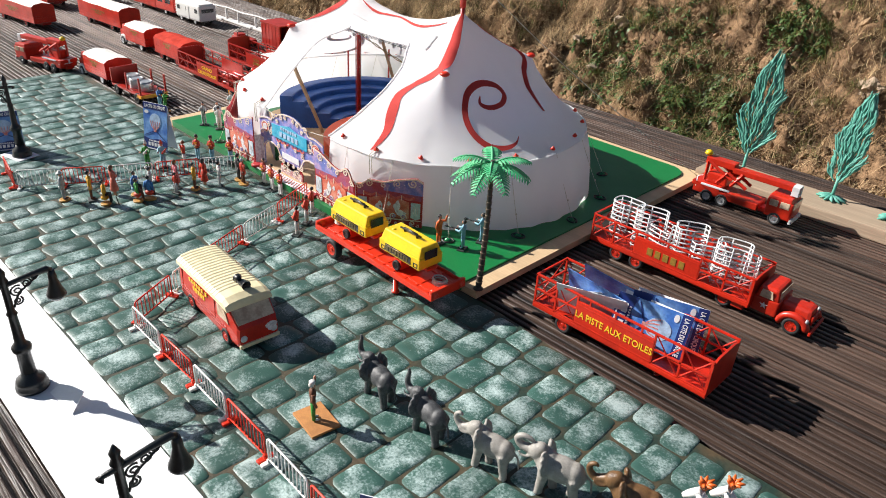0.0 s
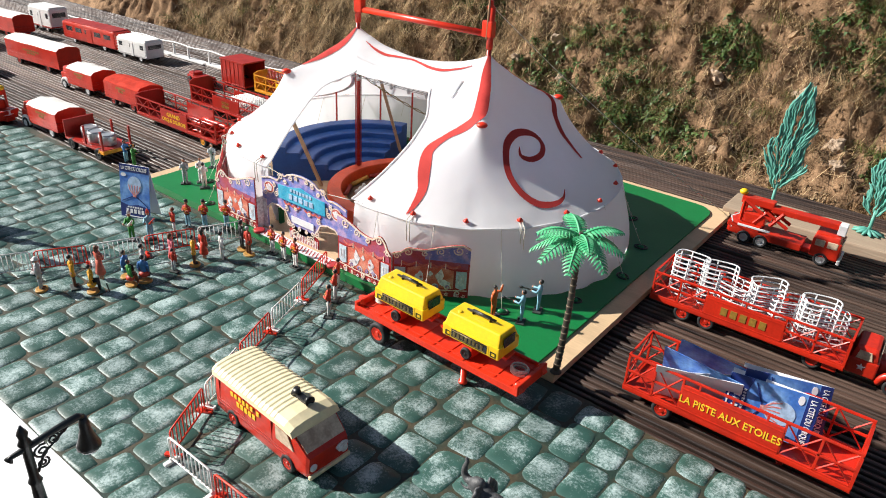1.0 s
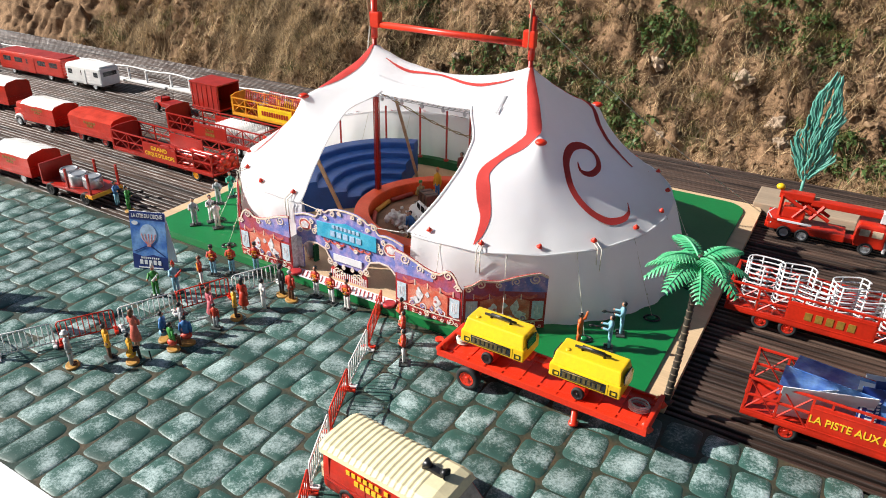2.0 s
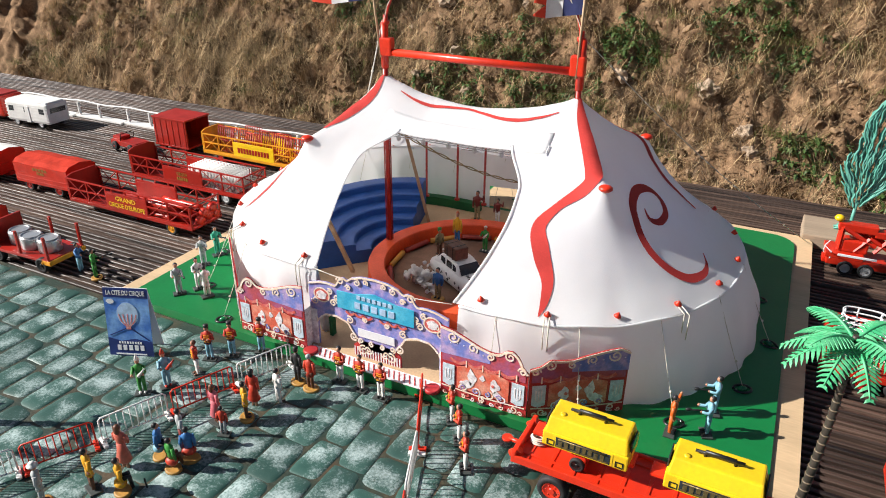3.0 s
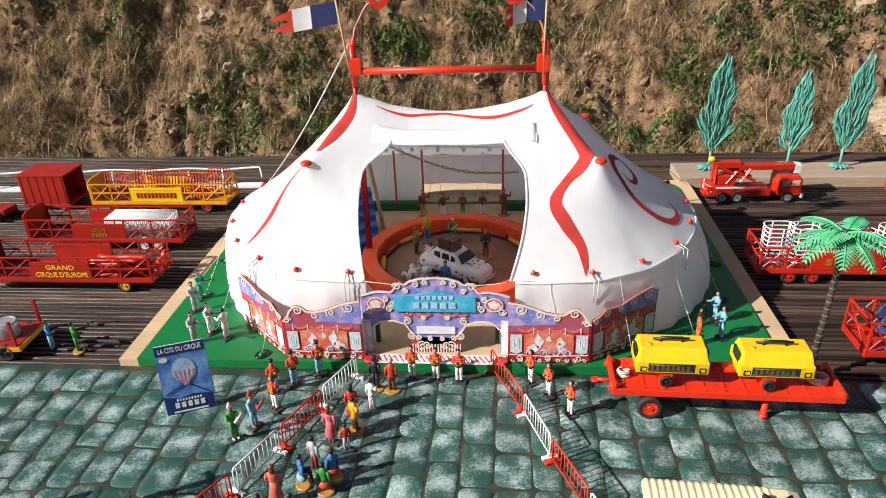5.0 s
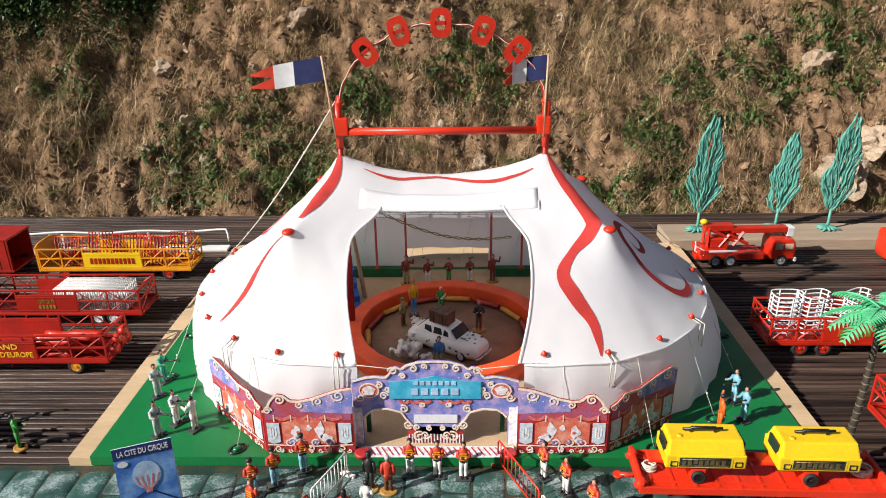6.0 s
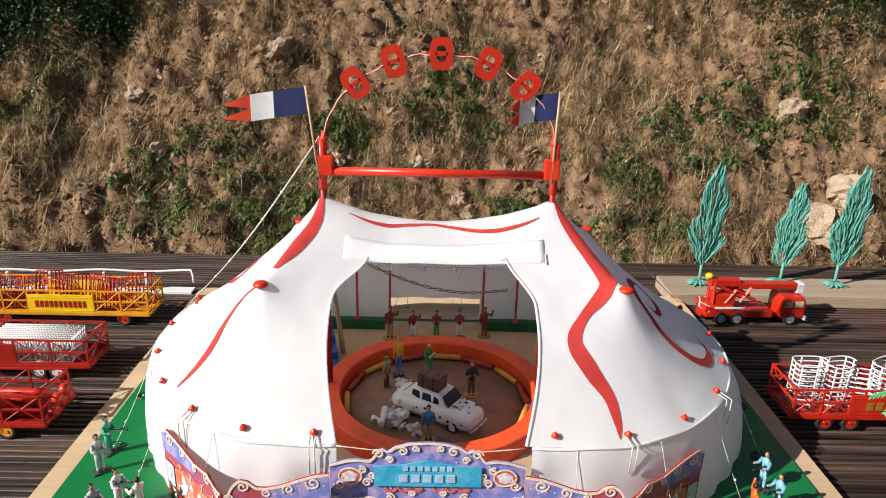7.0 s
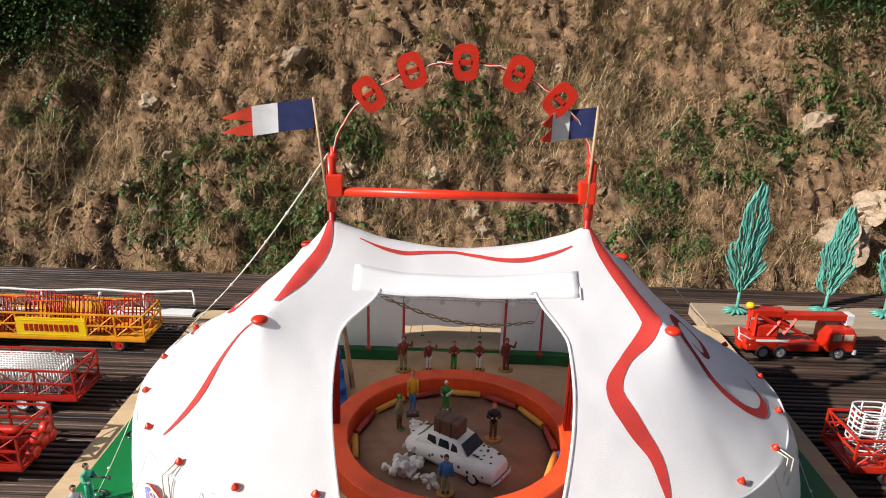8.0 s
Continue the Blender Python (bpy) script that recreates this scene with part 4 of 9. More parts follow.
def facade_bay(parent, m, w, crest, flip=False):
    """One painted bay, w wide, in the plane of m: dark red frame, orange-red scene, blue side shields, swags and scrolls."""
    def P(u, v):
        return (w - u if flip else u, v)

    top = [(w * t, float(np.interp(t, [c[0] for c in crest], [c[1] for c in crest]))) for t in np.linspace(0, 1, 34)]

    def crest_at(t):
        return float(np.interp(t, [c[0] for c in crest], [c[1] for c in crest]))

    bm = B()
    plate(bm, [P(*q) for q in ([(0, 0), (w, 0)] + top[::-1])], 0.0012, m)
    bay = part("painted_bay", bm, FAC_RED, parent, "painted bay with swags, scrolls and pale shapes")
    layers = [(FAC_PLUM, 0), (FAC_SCENE, 0), (FAC_GOLD, 0), (FAC_PALE, 0), (FAC_ROSE, 0), (FAC_BLUE, 0)]
    bms = {l[0].name: (B(), l[0]) for l in layers}

    def lay(matl):
        return bms[matl.name][0]

    plate(lay(FAC_PLUM), [P(*q) for q in ([(0.002, 0.037), (w - 0.002, 0.037)] + [(u * 0.96 + 0.002, v - 0.0015) for u, v in top][::-1])], 0.0004, m, at=-0.0005)
    plate(lay(FAC_SCENE), [P(*q) for q in ((w * 0.2, 0.011), (w * 0.8, 0.011), (w * 0.8, 0.034), (w * 0.66, 0.0375), (w * 0.34, 0.0375), (w * 0.2, 0.034))], 0.0004, m, at=-0.0009)
    inner = [(u, v - 0.0016) for u, v in top if u > w * 0.42]
    plate(lay(FAC_BLUE), [P(*q) for q in ([(w * 0.42, 0.0465), (w, 0.0445)] + inner[::-1])], 0.0003, m, at=-0.0008)
    for k in range(7):
        t = 0.50 + 0.075 * k
        plate(lay(FAC_PALE), [P(w * t + a, 0.5 * (0.047 + crest_at(t)) + 0.002 * math.sin(k * 2.3) + b3) for a, b3 in star_outline(0.0009)], 0.0003, m, at=-0.0011)
    for c in (0.10, 0.90):
        sh = B()
        plate(sh, [P(w * c + du * w, v) for du, v in ((-0.07, 0.013), (0.0, 0.0105), (0.07, 0.013), (0.07, 0.034), (-0.07, 0.034))], 0.0004, m, at=-0.0009)
        part("shield", sh, FAC_SHIELD, bay, "light blue shield")
        for k in (-1, 0, 1):
            band(lay(FAC_PALE), [P(w * c + k * w * 0.03, 0.019), P(w * c + k * w * 0.03, 0.029)], 0.0011, 0.0003, m, at=-0.0012)
        band(lay(FAC_PALE), [P(w * c - w * 0.03, 0.019), P(w * c, 0.0165), P(w * c + w * 0.03, 0.019)], 0.0008, 0.0003, m, at=-0.0012)
    # swags
    for k in range(4):
        x0, x1 = w * (0.12 + 0.19 * k), w * (0.12 + 0.19 * (k + 1))
        arc = [P(x0 + (x1 - x0) * t, 0.0415 - 0.0035 * math.sin(math.pi * t)) for t in np.linspace(0, 1, 7)]
        band(lay(FAC_ROSE), arc, 0.0030, 0.0003, m, at=-0.0010)
        band(lay(FAC_GOLD), [P(x0, 0.043), P(x0, 0.036)], 0.0011, 0.0003, m, at=-0.0013)
    # scrolls at top and foot
    n = len(top)
    band(lay(FAC_GOLD), [P(u, v - 0.001) for u, v in top], 0.0022, 0.0005, m, at=-0.0012)
    for c, r, a0, s in (((0.06 * w, crest_at(0.06) - 0.004), 0.0042, 0, 1), ((0.20 * w, crest_at(0.2) - 0.0055), 0.0052, 2, -1), ((0.42 * w, crest_at(0.42) - 0.0045), 0.0040, 1, 1), ((0.62 * w, crest_at(0.62) - 0.0055), 0.0048, 4, -1), ((0.85 * w, crest_at(0.85) - 0.0065), 0.0058, 3, 1)):
        band(lay(FAC_GOLD), [P(*q) for q in scroll(c, r, 1.4, a0, s)], 0.0014, 0.0005, m, at=-0.0014)
    for k in range(5):
        c = (w * (0.14 + 0.18 * k), 0.0052)
        band(lay(FAC_ROSE if k % 2 else FAC_GOLD), [P(*q) for q in scroll(c, 0.0042, 1.3, k * 1.3, 1 if k % 2 else -1)], 0.0012, 0.0003, m, at=-0.0010)
    for k in range(4):
        band(lay(FAC_GOLD if k % 2 else FAC_PALE), [P(*q) for q in scroll((w * (0.27 + 0.15 * k), 0.0125), 0.0045, 1.2, k * 2.0, 1 if k % 2 else -1)], 0.0013, 0.0003, m, at=-0.0013)
        band(lay(FAC_BLUE), [P(*q) for q in scroll((w * (0.30 + 0.14 * k), 0.0135), 0.0030, 1.0, k * 1.7, 1)], 0.0010, 0.0003, m, at=-0.0016)
    band(lay(FAC_GOLD), [P(w * 0.02, 0.0098), P(w * 0.5, 0.0078), P(w * 0.98, 0.0098)], 0.0011, 0.0003, m, at=-0.0011)
    for k in range(9):
        band(lay(FAC_PALE if k % 2 else FAC_GOLD), [P(*q) for q in scroll((w * (0.06 + 0.11 * k), 0.0030), 0.0024, 1.1, k * 1.2, -1 if k % 2 else 1)], 0.0010, 0.0003, m, at=-0.0014)
    # plain pale shapes of the pictured show
    rnd = random.Random(int(w * 1e5) + (1 if flip else 0))
    for cu, cv, ru, rv in ((0.36, 0.024, 0.055, 0.0065), (0.62, 0.025, 0.05, 0.007), (0.68, 0.018, 0.07, 0.004), (0.50, 0.029, 0.03, 0.003), (0.33, 0.016, 0.05, 0.003)):
        plate(lay(FAC_PALE), [P(w * cu + w * ru * math.cos(a) * (1 + 0.25 * math.sin(3 * a + cu * 30)), cv + rv * math.sin(a) * (1 + 0.2 * math.cos(4 * a))) for a in np.linspace(0, math.tau, 16, endpoint=False)], 0.0003, m, at=-0.0013)
    plate(lay(FAC_PALE), [P(w * 0.58, 0.029), P(w * 0.67, 0.029), P(w * 0.64, 0.0365)], 0.0003, m, at=-0.0014)
    plate(lay(FAC_ROSE), [P(w * 0.375 + 0.0016 * math.cos(a), 0.024 + 0.0016 * math.sin(a)) for a in np.linspace(0, math.tau, 10, endpoint=False)], 0.0003, m, at=-0.0017)
    for nm, (b, matl) in bms.items():
        part("print_" + {"violet_blue_print": "blue", "orange_red_print": "scene", "plum_print": "canopy", "cream_gold_scroll_print": "scrollwork", "pale_print": "picture", "rose_scroll_print": "drapery"}[nm], b, matl, bay)


def facade():
    FY, Z0 = 0.0185, TOP + 0.0002
    f = thing("entrance_facade", (-0.0210, FY, Z0), 0, "ornate printed circus entrance with two arched doors", "facade")
    m0 = Matrix.Identity(4)
    crest = [(0.0, 0.047), (0.06, 0.052), (0.10, 0.0600), (0.17, 0.0655), (0.25, 0.0645), (0.32, 0.0590), (0.42, 0.0585), (0.55, 0.0610), (0.70, 0.0660), (0.85, 0.0705), (1.0, 0.0725)]
    side_crest = [(0.0, 0.051), (0.10, 0.053), (0.20, 0.0595), (0.28, 0.0585), (0.42, 0.0580), (0.58, 0.0620), (0.75, 0.0655), (0.90, 0.0675), (1.0, 0.0630)]
    facade_bay(f, Matrix.Translation((-0.160, -0.013, 0)), 0.084, crest)
    facade_bay(f, Matrix.Translation((0.076, -0.013, 0)), 0.084, crest, True)
    # wings, turned back
    for p, q, fl in (((-0.230, 0.056), (-0.161, -0.0115), True), ((0.161, -0.0115), (0.234, 0.037), False)):
        d = math.atan2(q[1] - p[1], q[0] - p[0])
        facade_bay(f, Matrix.Translation((p[0], p[1], 0)) @ Matrix.Rotation(d, 4, "Z"), math.hypot(q[0] - p[0], q[1] - p[1]), side_crest, fl)
    # centre: arch over both doors
    bm = B()
    def strip(us, lo, hi, y=0.0, depth=0.0012, b=None):
        for a, c in zip(us, us[1:]):
            for s in (-1, 1):
                plate(b, [(s * a, lo(a)), (s * c, lo(c)), (s * c, hi(c)), (s * a, hi(a))], depth, None, 0, y)

    def interp(pts):
        pts = sorted(pts)
        return lambda u: float(np.interp(u, [p[0] for p in pts], [p[1] for p in pts]))

    hi = interp([(0.0, 0.0930), (0.015, 0.0920), (0.026, 0.0885), (0.031, 0.0845), (0.0355, 0.0868), (0.040, 0.0845), (0.0425, 0.0785), (0.046, 0.0755), (0.055, 0.0765), (0.064, 0.0755), (0.0775, 0.0715)])
    lo = interp([(0.0, 0.010), (0.019, 0.012), (0.0225, 0.022), (0.028, 0.0285), (0.032, 0.0360), (0.045, 0.0400), (0.058, 0.0390), (0.064, 0.0345), (0.0682, 0.0290), (0.0684, 0.0), (0.0775, 0.0)])

    def fit_v(v):
        return float(np.interp(v, [0.0, 0.030, 0.041, 0.047, 0.0575, 0.0785, 0.101], [0.0, 0.013, 0.024, 0.036, 0.053, 0.072, 0.092]))

    us = list(np.linspace(0, 0.0680, 40)) + [0.0684, 0.0775]
    up_line = [(-u, hi(u)) for u in us[:0:-1]] + [(u, hi(u)) for u in us]
    low_line = [(-u, lo(u)) for u in us[:0:-1]] + [(u, lo(u)) for u in us]
    plate(bm, low_line + up_line[::-1], 0.0012)
    part("arch", bm, FAC_BLUE, f, "violet-blue arch with stars")
    bm = B()
    strip([0.0, 0.021, 0.027], interp([(0, 0.0), (0.03, 0.0)]), interp([(0, 0.021), (0.019, 0.021), (0.027, 0.013)]), b=bm)
    part("centre_panel", bm, FAC_RED, f, "crimson panel between the doors")
    gold, rose, pale, blue = B(), B(), B(), B()
    for s in (-1, 1):
        band(gold, [(s * u, hi(u) - 0.0008) for u in np.linspace(0, 0.0775, 40)], 0.0018, 0.0006, at=-0.0012)
        band(gold, [(s * u, lo(u) + 0.0008) for u in np.linspace(0.022, 0.067, 30)], 0.0018, 0.0006, at=-0.0012)
        for c, r, a0, g in (((0.039, 0.090), 0.0045, 0, 1), ((0.036, 0.062), 0.005, 2, -1), ((0.030, 0.050), 0.0045, 1, 1), ((0.048, 0.060), 0.0042, 3, -1), ((0.026, 0.040), 0.0045, 4, 1), ((0.016, 0.022), 0.006, 2, -1), ((0.070, 0.058), 0.0045, 0, -1), ((0.020, 0.093), 0.004, 1, 1), ((0.010, 0.0265), 0.005, 3, 1), ((0.072, 0.044), 0.004, 2, 1), ((0.052, 0.073), 0.0036, 1, 1), ((0.066, 0.064), 0.003, 4, -1), ((0.044, 0.068), 0.0034, 3, 1), ((0.012, 0.053), 0.003, 1, -1), ((0.010, 0.0955), 0.003, 4, -1), ((0.030, 0.084), 0.0032, 0, 1), ((0.018, 0.037), 0.0034, 5, 1), ((0.006, 0.036), 0.003, 2, -1)):
            band(gold, [(s * q[0], q[1]) for q in scroll((c[0], fit_v(c[1])), r, 1.4, a0, g)], 0.0014, 0.0006, at=-0.0013)
        plate(rose, [(s * 0.0615 + 0.0088 * math.cos(a), 0.0612 + 0.0074 * math.sin(a)) for a in np.linspace(0, math.tau, 20, endpoint=False)], 0.0005, at=-0.0011)
        plate(pale, [(s * 0.0615 + 0.0056 * math.cos(a) * (1 + 0.2 * math.sin(5 * a)), 0.0612 + 0.0048 * math.sin(a)) for a in np.linspace(0, math.tau, 20, endpoint=False)], 0.0005, at=-0.0015)
        band(gold, [(s * 0.0615 + 0.0090 * math.cos(a), 0.0612 + 0.0076 * math.sin(a)) for a in np.linspace(0, math.tau, 22)], 0.0012, 0.0005, at=-0.0014)
        box(pale, (s * 0.0730, -0.0008, 0.021), (0.0075, 0.002, 0.042), 0.0003)
        for k in range(3):
            band(rose, [(s * (0.004 + 0.010 * k + 0.010 * t), 0.0500 - 0.003 * math.sin(math.pi * t)) for t in np.linspace(0, 1, 6)], 0.0024, 0.0004, at=-0.0011)
        for k in range(9):
            band(pale, [(s * (0.0015 + k * 0.003), 0.001), (s * (0.0015 + k * 0.003), 0.012)], 0.0012, 0.0004, at=-0.0010)
    for k in range(26):
        u, v = random.uniform(-0.07, 0.07), random.uniform(0.044, 0.075)
        if v < hi(abs(u)) - 0.004 and v > lo(abs(u)) + 0.003 and abs(abs(u) - 0.058) > 0.009:
            plate(pale, [(u + a, v + b2) for a, b2 in star_outline(0.0009)], 0.0003, at=-0.0008)
    part("gold_scrollwork", gold, FAC_GOLD, f, "cream and gold scrollwork")
    part("drapery", rose, FAC_ROSE, f, "red painted swags and medallions")
    part("pale_trim", pale, FAC_PALE, f, "pale columns and railing")
    bm = B()
    plate(bm, [(-0.0425, 0.0530), (0.0425, 0.0530), (0.0425, 0.0715), (0.024, 0.0722), (0.0, 0.0775), (-0.024, 0.0722), (-0.0425, 0.0715)], 0.0010, at=-0.0022)
    sign = part("sign_board", bm, FAC_SKY, f, "turquoise sign with raised pale marks")
    bm = B()
    for k in range(7):
        box(bm, (-0.0175 + k * 0.0058, -0.0026, 0.0700), (0.0040, 0.0006, 0.0042), 0.0002)
    for k in range(5):
        box(bm, (-0.0190 + k * 0.0094, -0.0026, 0.0608), (0.0066, 0.0006, 0.0072), 0.0003)
    part("marks", bm, POSTER_LT, sign, "pale plain bars")
    bm = B()
    plate(bm, [(-0.0205, 0.0255), (0.0205, 0.0255), (0.0205, 0.0345), (-0.0205, 0.0345)], 0.0006, at=-0.0016)
    part("plaque", bm, LIT_W, f, "blank white plaque")
    for s in (-1, 1):
        bm = B()
        box(bm, (s * 0.0768, -0.0062, 0.022), (0.0012, 0.0116, 0.044), 0.0002)
        part("return_panel", bm, FAC_PALE, f, "narrow pale return beside the arch")
    # striped step before the doors
    bm = B()
    box(bm, (0, -0.0120, 0.0004), (0.148, 0.016, 0.0012), 0.0003)
    step = part("door_step", bm, FAC_PALE, f, "pale printed step with red discs")
    bm = B()
    for k in range(22):
        box(bm, (-0.060 + k * 0.0057, -0.0125, 0.0013), (0.0010, 0.013, 0.0004), m=Matrix.Translation((-0.060 + k * 0.0057, -0.0125, 0)) @ Matrix.Rotation(0.5, 4, "Z") @ Matrix.Translation((0.060 - k * 0.0057, 0.0125, 0)))
    for s in (-1, 1):
        lathe(bm, [(0.0075, 0.0), (0.0075, 0.0032), (0.0065, 0.0038)], 16, (s * 0.069, -0.016, 0.0))
    part("red_stripes", bm, FAC_RED, step)
    for s in (-1, 1):
        bm = B()
        box(bm, (s * 0.0655 - 0.001, 0.020, 0.012), (0.004, 0.007, 0.024), 0.0005)
        part("door_post", bm, GREEN_DK, f, "dark green post behind the door")


facade()


# ---------------------------------------------------------------- guy ropes and pegs
def pegs_and_ropes():
    proto = None
    n = 22
    for k in range(n):
        s = (k + 0.5) / n
        e, g = eave_point(s, 0.0), eave_point(s, 0.040)
        g = Vector((min(max(g.x, -0.332), 0.330), max(g.y, 0.010)))
        if g.y < 0.03 and abs(g.x - CX) < 0.17 and k % 3 != 1:
            continue
        if proto is None:
            proto = thing("tent_peg", (g.x, g.y, TOP), 0, "green domed tent peg in a black ring", "tent peg", "tent pegs")
            bm = B()
            ball(bm, (0, 0, 0.0006), (0.0050, 0.0036, 0.0032), 12, 6)
            part("dome", bm, BASEGREEN, proto)
            bm = B()
            tube(bm, [(0.0082 * math.cos(a), 0.0062 * math.sin(a), 0.0005) for a in np.linspace(0.3, math.tau, 22)], 0.0013, 6)
            part("hook", bm, BLACK, proto)
        else:
            copy_thing(proto, pose(g.x, g.y, TOP, 0, 0, random.uniform(0, 360)))
        bm = B()
        p0, p1 = Vector((e.x, e.y, EAVE + 0.001)), Vector((g.x, g.y, TOP + 0.003))
        tube(bm, [p0 + (p1 - p0) * t - Vector((0, 0, 0.002 * math.sin(math.pi * t))) for t in np.linspace(0, 1, 7)], 0.00032, 4)
        p2 = Vector((*eave_point(s + 0.012, 0.006), TOP + 0.001))
        tube(bm, [p0, (p0 + p2) / 2 + Vector((0, 0, 0.001)), p2], 0.0003, 4)
        ball(bm, p0 + (p1 - p0) * 0.72, 0.0012, 8, 5)
        tagged(finish(bm, "guy_rope", ROPE), "thin white guy rope from eave to peg", "rope", "guy ropes")
    # knotted line from the left mast to the back corner, and its fellow
    for a, b2 in (((MAST_L - 0.002, MAST_Y, 0.302), (-0.372, 0.50, 0.004)), ((MAST_R + 0.002, MAST_Y, 0.300), (0.352, 0.53, 0.008))):
        bm = B()
        a, b2 = Vector(a), Vector(b2)
        pts = [a + (b2 - a) * t - Vector((0, 0, 0.012 * math.sin(math.pi * t))) for t in np.linspace(0, 1, 24)]
        tube(bm, pts, 0.0008 if a.x < 0 else 0.0005, 5)
        for k in range(2, 23, 3):
            ball(bm, pts[k], 0.0018 if a.x < 0 else 0.001, 7, 5)
        tagged(finish(bm, "stay_line", ROPE), "knotted white string stay from the mast", "rope", "mast stays")
    # string across the opening
    bm = B()
    l, r = Vector((open_l(0.03) + 0.002, 0.026, EAVE)), Vector((open_r(0.03) - 0.002, 0.026, EAVE))
    tube(bm, [l + (r - l) * t - Vector((0, 0, 0.006 * math.sin(math.pi * t))) for t in np.linspace(0, 1, 14)], 0.0005, 4)
    tagged(finish(bm, "front_string", ROPE), "white string across the tent opening", "rope")


pegs_and_ropes()


# ---------------------------------------------------------------- flags and arch sign over the roof
def roof_signs():
    for mx, lean, fl, sway in ((MAST_L, -0.010, 0.077, 0.004), (MAST_R, 0.002, 0.056, 0.010)):
        fg = thing("flag", (mx - 0.003, MAST_Y - 0.004, 0.262), 0, "blue, white and red swallow-tailed cloth flag on a pale stick", "flag", "flags")
        bm = B()
        tube(bm, [(0, 0, 0), (lean, 0, 0.088)], 0.0013, 7)
        part("stick", bm, WOOD_STICK, fg)
        x1 = lean
        for k, (a, b2, mt) in enumerate(((0.0, 0.4, NAVY), (0.4, 0.68, FLAG_W), (0.68, 1.0, FLAG_R))):
            bm = B()
            for half in (0, 1):
                rows = []
                for t in np.linspace(a, b2, 8):
                    w = 0.0125 if t <= 0.68 else 0.0125 * (1 - 0.9 * (t - 0.68) / 0.32)
                    zc0 = 0.087 - fl * t * 0.16 - (0.0 if half == 0 else 0.0125)
                    z0, z1 = (zc0, zc0 - w) if half == 0 else (zc0 - 0.0125 + w, zc0 - 0.0125)
                    if t > 0.68:
                        z0, z1 = zc0 - 0.00625 + w / 2, zc0 - 0.00625 - w / 2
                    y = sway * math.sin(t * 5) * t
                    sh = 0.55 if (mx > 0 and t > 0.68) else 1.0
                    xx = x1 - fl * (min(t, 0.68) + max(0, t - 0.68) * sh)
                    rows.append((bm.verts.new((xx, y, z0)), bm.verts.new((xx, y, z1))))
                for p, q in zip(rows, rows[1:]):
                    bm.faces.new((p[0], q[0], q[1], p[1]))
            o = part(("blue_field", "white_field", "red_tail")[k], bm, mt, fg)
            o.modifiers.new("thickness", "SOLIDIFY").thickness = 0.0004
    arch = thing("arch_sign", ((MAST_L + MAST_R) / 2, MAST_Y, 0.290), 0, "red wire arch carrying five plain red plates", "sign")
    bm = B()
    half, hgt = (MAST_R - MAST_L) / 2 - 0.002, 0.092
    pts = [(-half * math.cos(a) * (1 - 0.10 * math.sin(a) ** 2), 0, hgt * max(0.0, math.sin(a)) ** 0.9) for a in np.linspace(0.0, math.pi, 40)]
    tube(bm, pts, 0.0013, 6)
    part("hoop", bm, RED, arch)
    bm = B()
    tube(bm, [(p[0] * 1.005, -0.002 + 0.0012 * math.sin(i * 1.9), p[2] + 0.0014 * math.cos(i * 1.9)) for i, p in enumerate(pts)], 0.0005, 5)
    part("string", bm, ROPE, arch, "pale string wound round the hoop")
    for s in (-1, 1):
        bm = B()
        tube(bm, [(s * half, 0, -0.012), (s * half, 0, 0.018)], 0.0028, 8)
        lathe(bm, [(0.0042, 0.008), (0.0046, 0.010), (0.0042, 0.012)], 10, (s * half, 0, 0))
        part("socket", bm, RED_BRIGHT, arch)
    for k, i in enumerate((9, 14, 19.5, 25, 30)):
        p = [pts[int(i)][j] * (1 - i % 1) + pts[int(i) + 1][j] * (i % 1) for j in range(3)]
        d = Vector(pts[int(i) + 1]) - Vector(pts[int(i)])
        bm = B()
        w, h = 0.0130, 0.0165
        # plain ring-shaped plates, alternately slotted
        outer = [((w - 0.001) * math.copysign(abs(math.cos(a)) ** 0.6, math.cos(a)) * 0.9, h * math.copysign(abs(math.sin(a)) ** 0.6, math.sin(a)) * 0.9) for a in np.linspace(0, math.tau, 29)]
        loops = [[bm.verts.new((u * f, y, v * g)) for u, v in outer[:-1]] for y, f, g in ((-0.0035, 1, 1), (-0.0005, 1, 1), (-0.0005, 0.42, 0.5), (-0.0035, 0.42, 0.5))]
        for i2 in range(4):
            for j2 in range(28):
                bm.faces.new((loops[i2][j2], loops[i2][(j2 + 1) % 28], loops[(i2 + 1) % 4][(j2 + 1) % 28], loops[(i2 + 1) % 4][j2]))
        box(bm, (0, -0.002, 0), (0.012, 0.003, 0.0042), 0.0004)
        o = part("plate", bm, RED, arch, "plain thick red plate")
        o.matrix_basis = Matrix.Translation((p[0], p[1] - 0.001, p[2])) @ Matrix.Rotation(-math.atan2(d.z, d.x), 4, "Y")


roof_signs()


# ---------------------------------------------------------------- vehicles
DECK = -0.0042   # top of the terrace boards


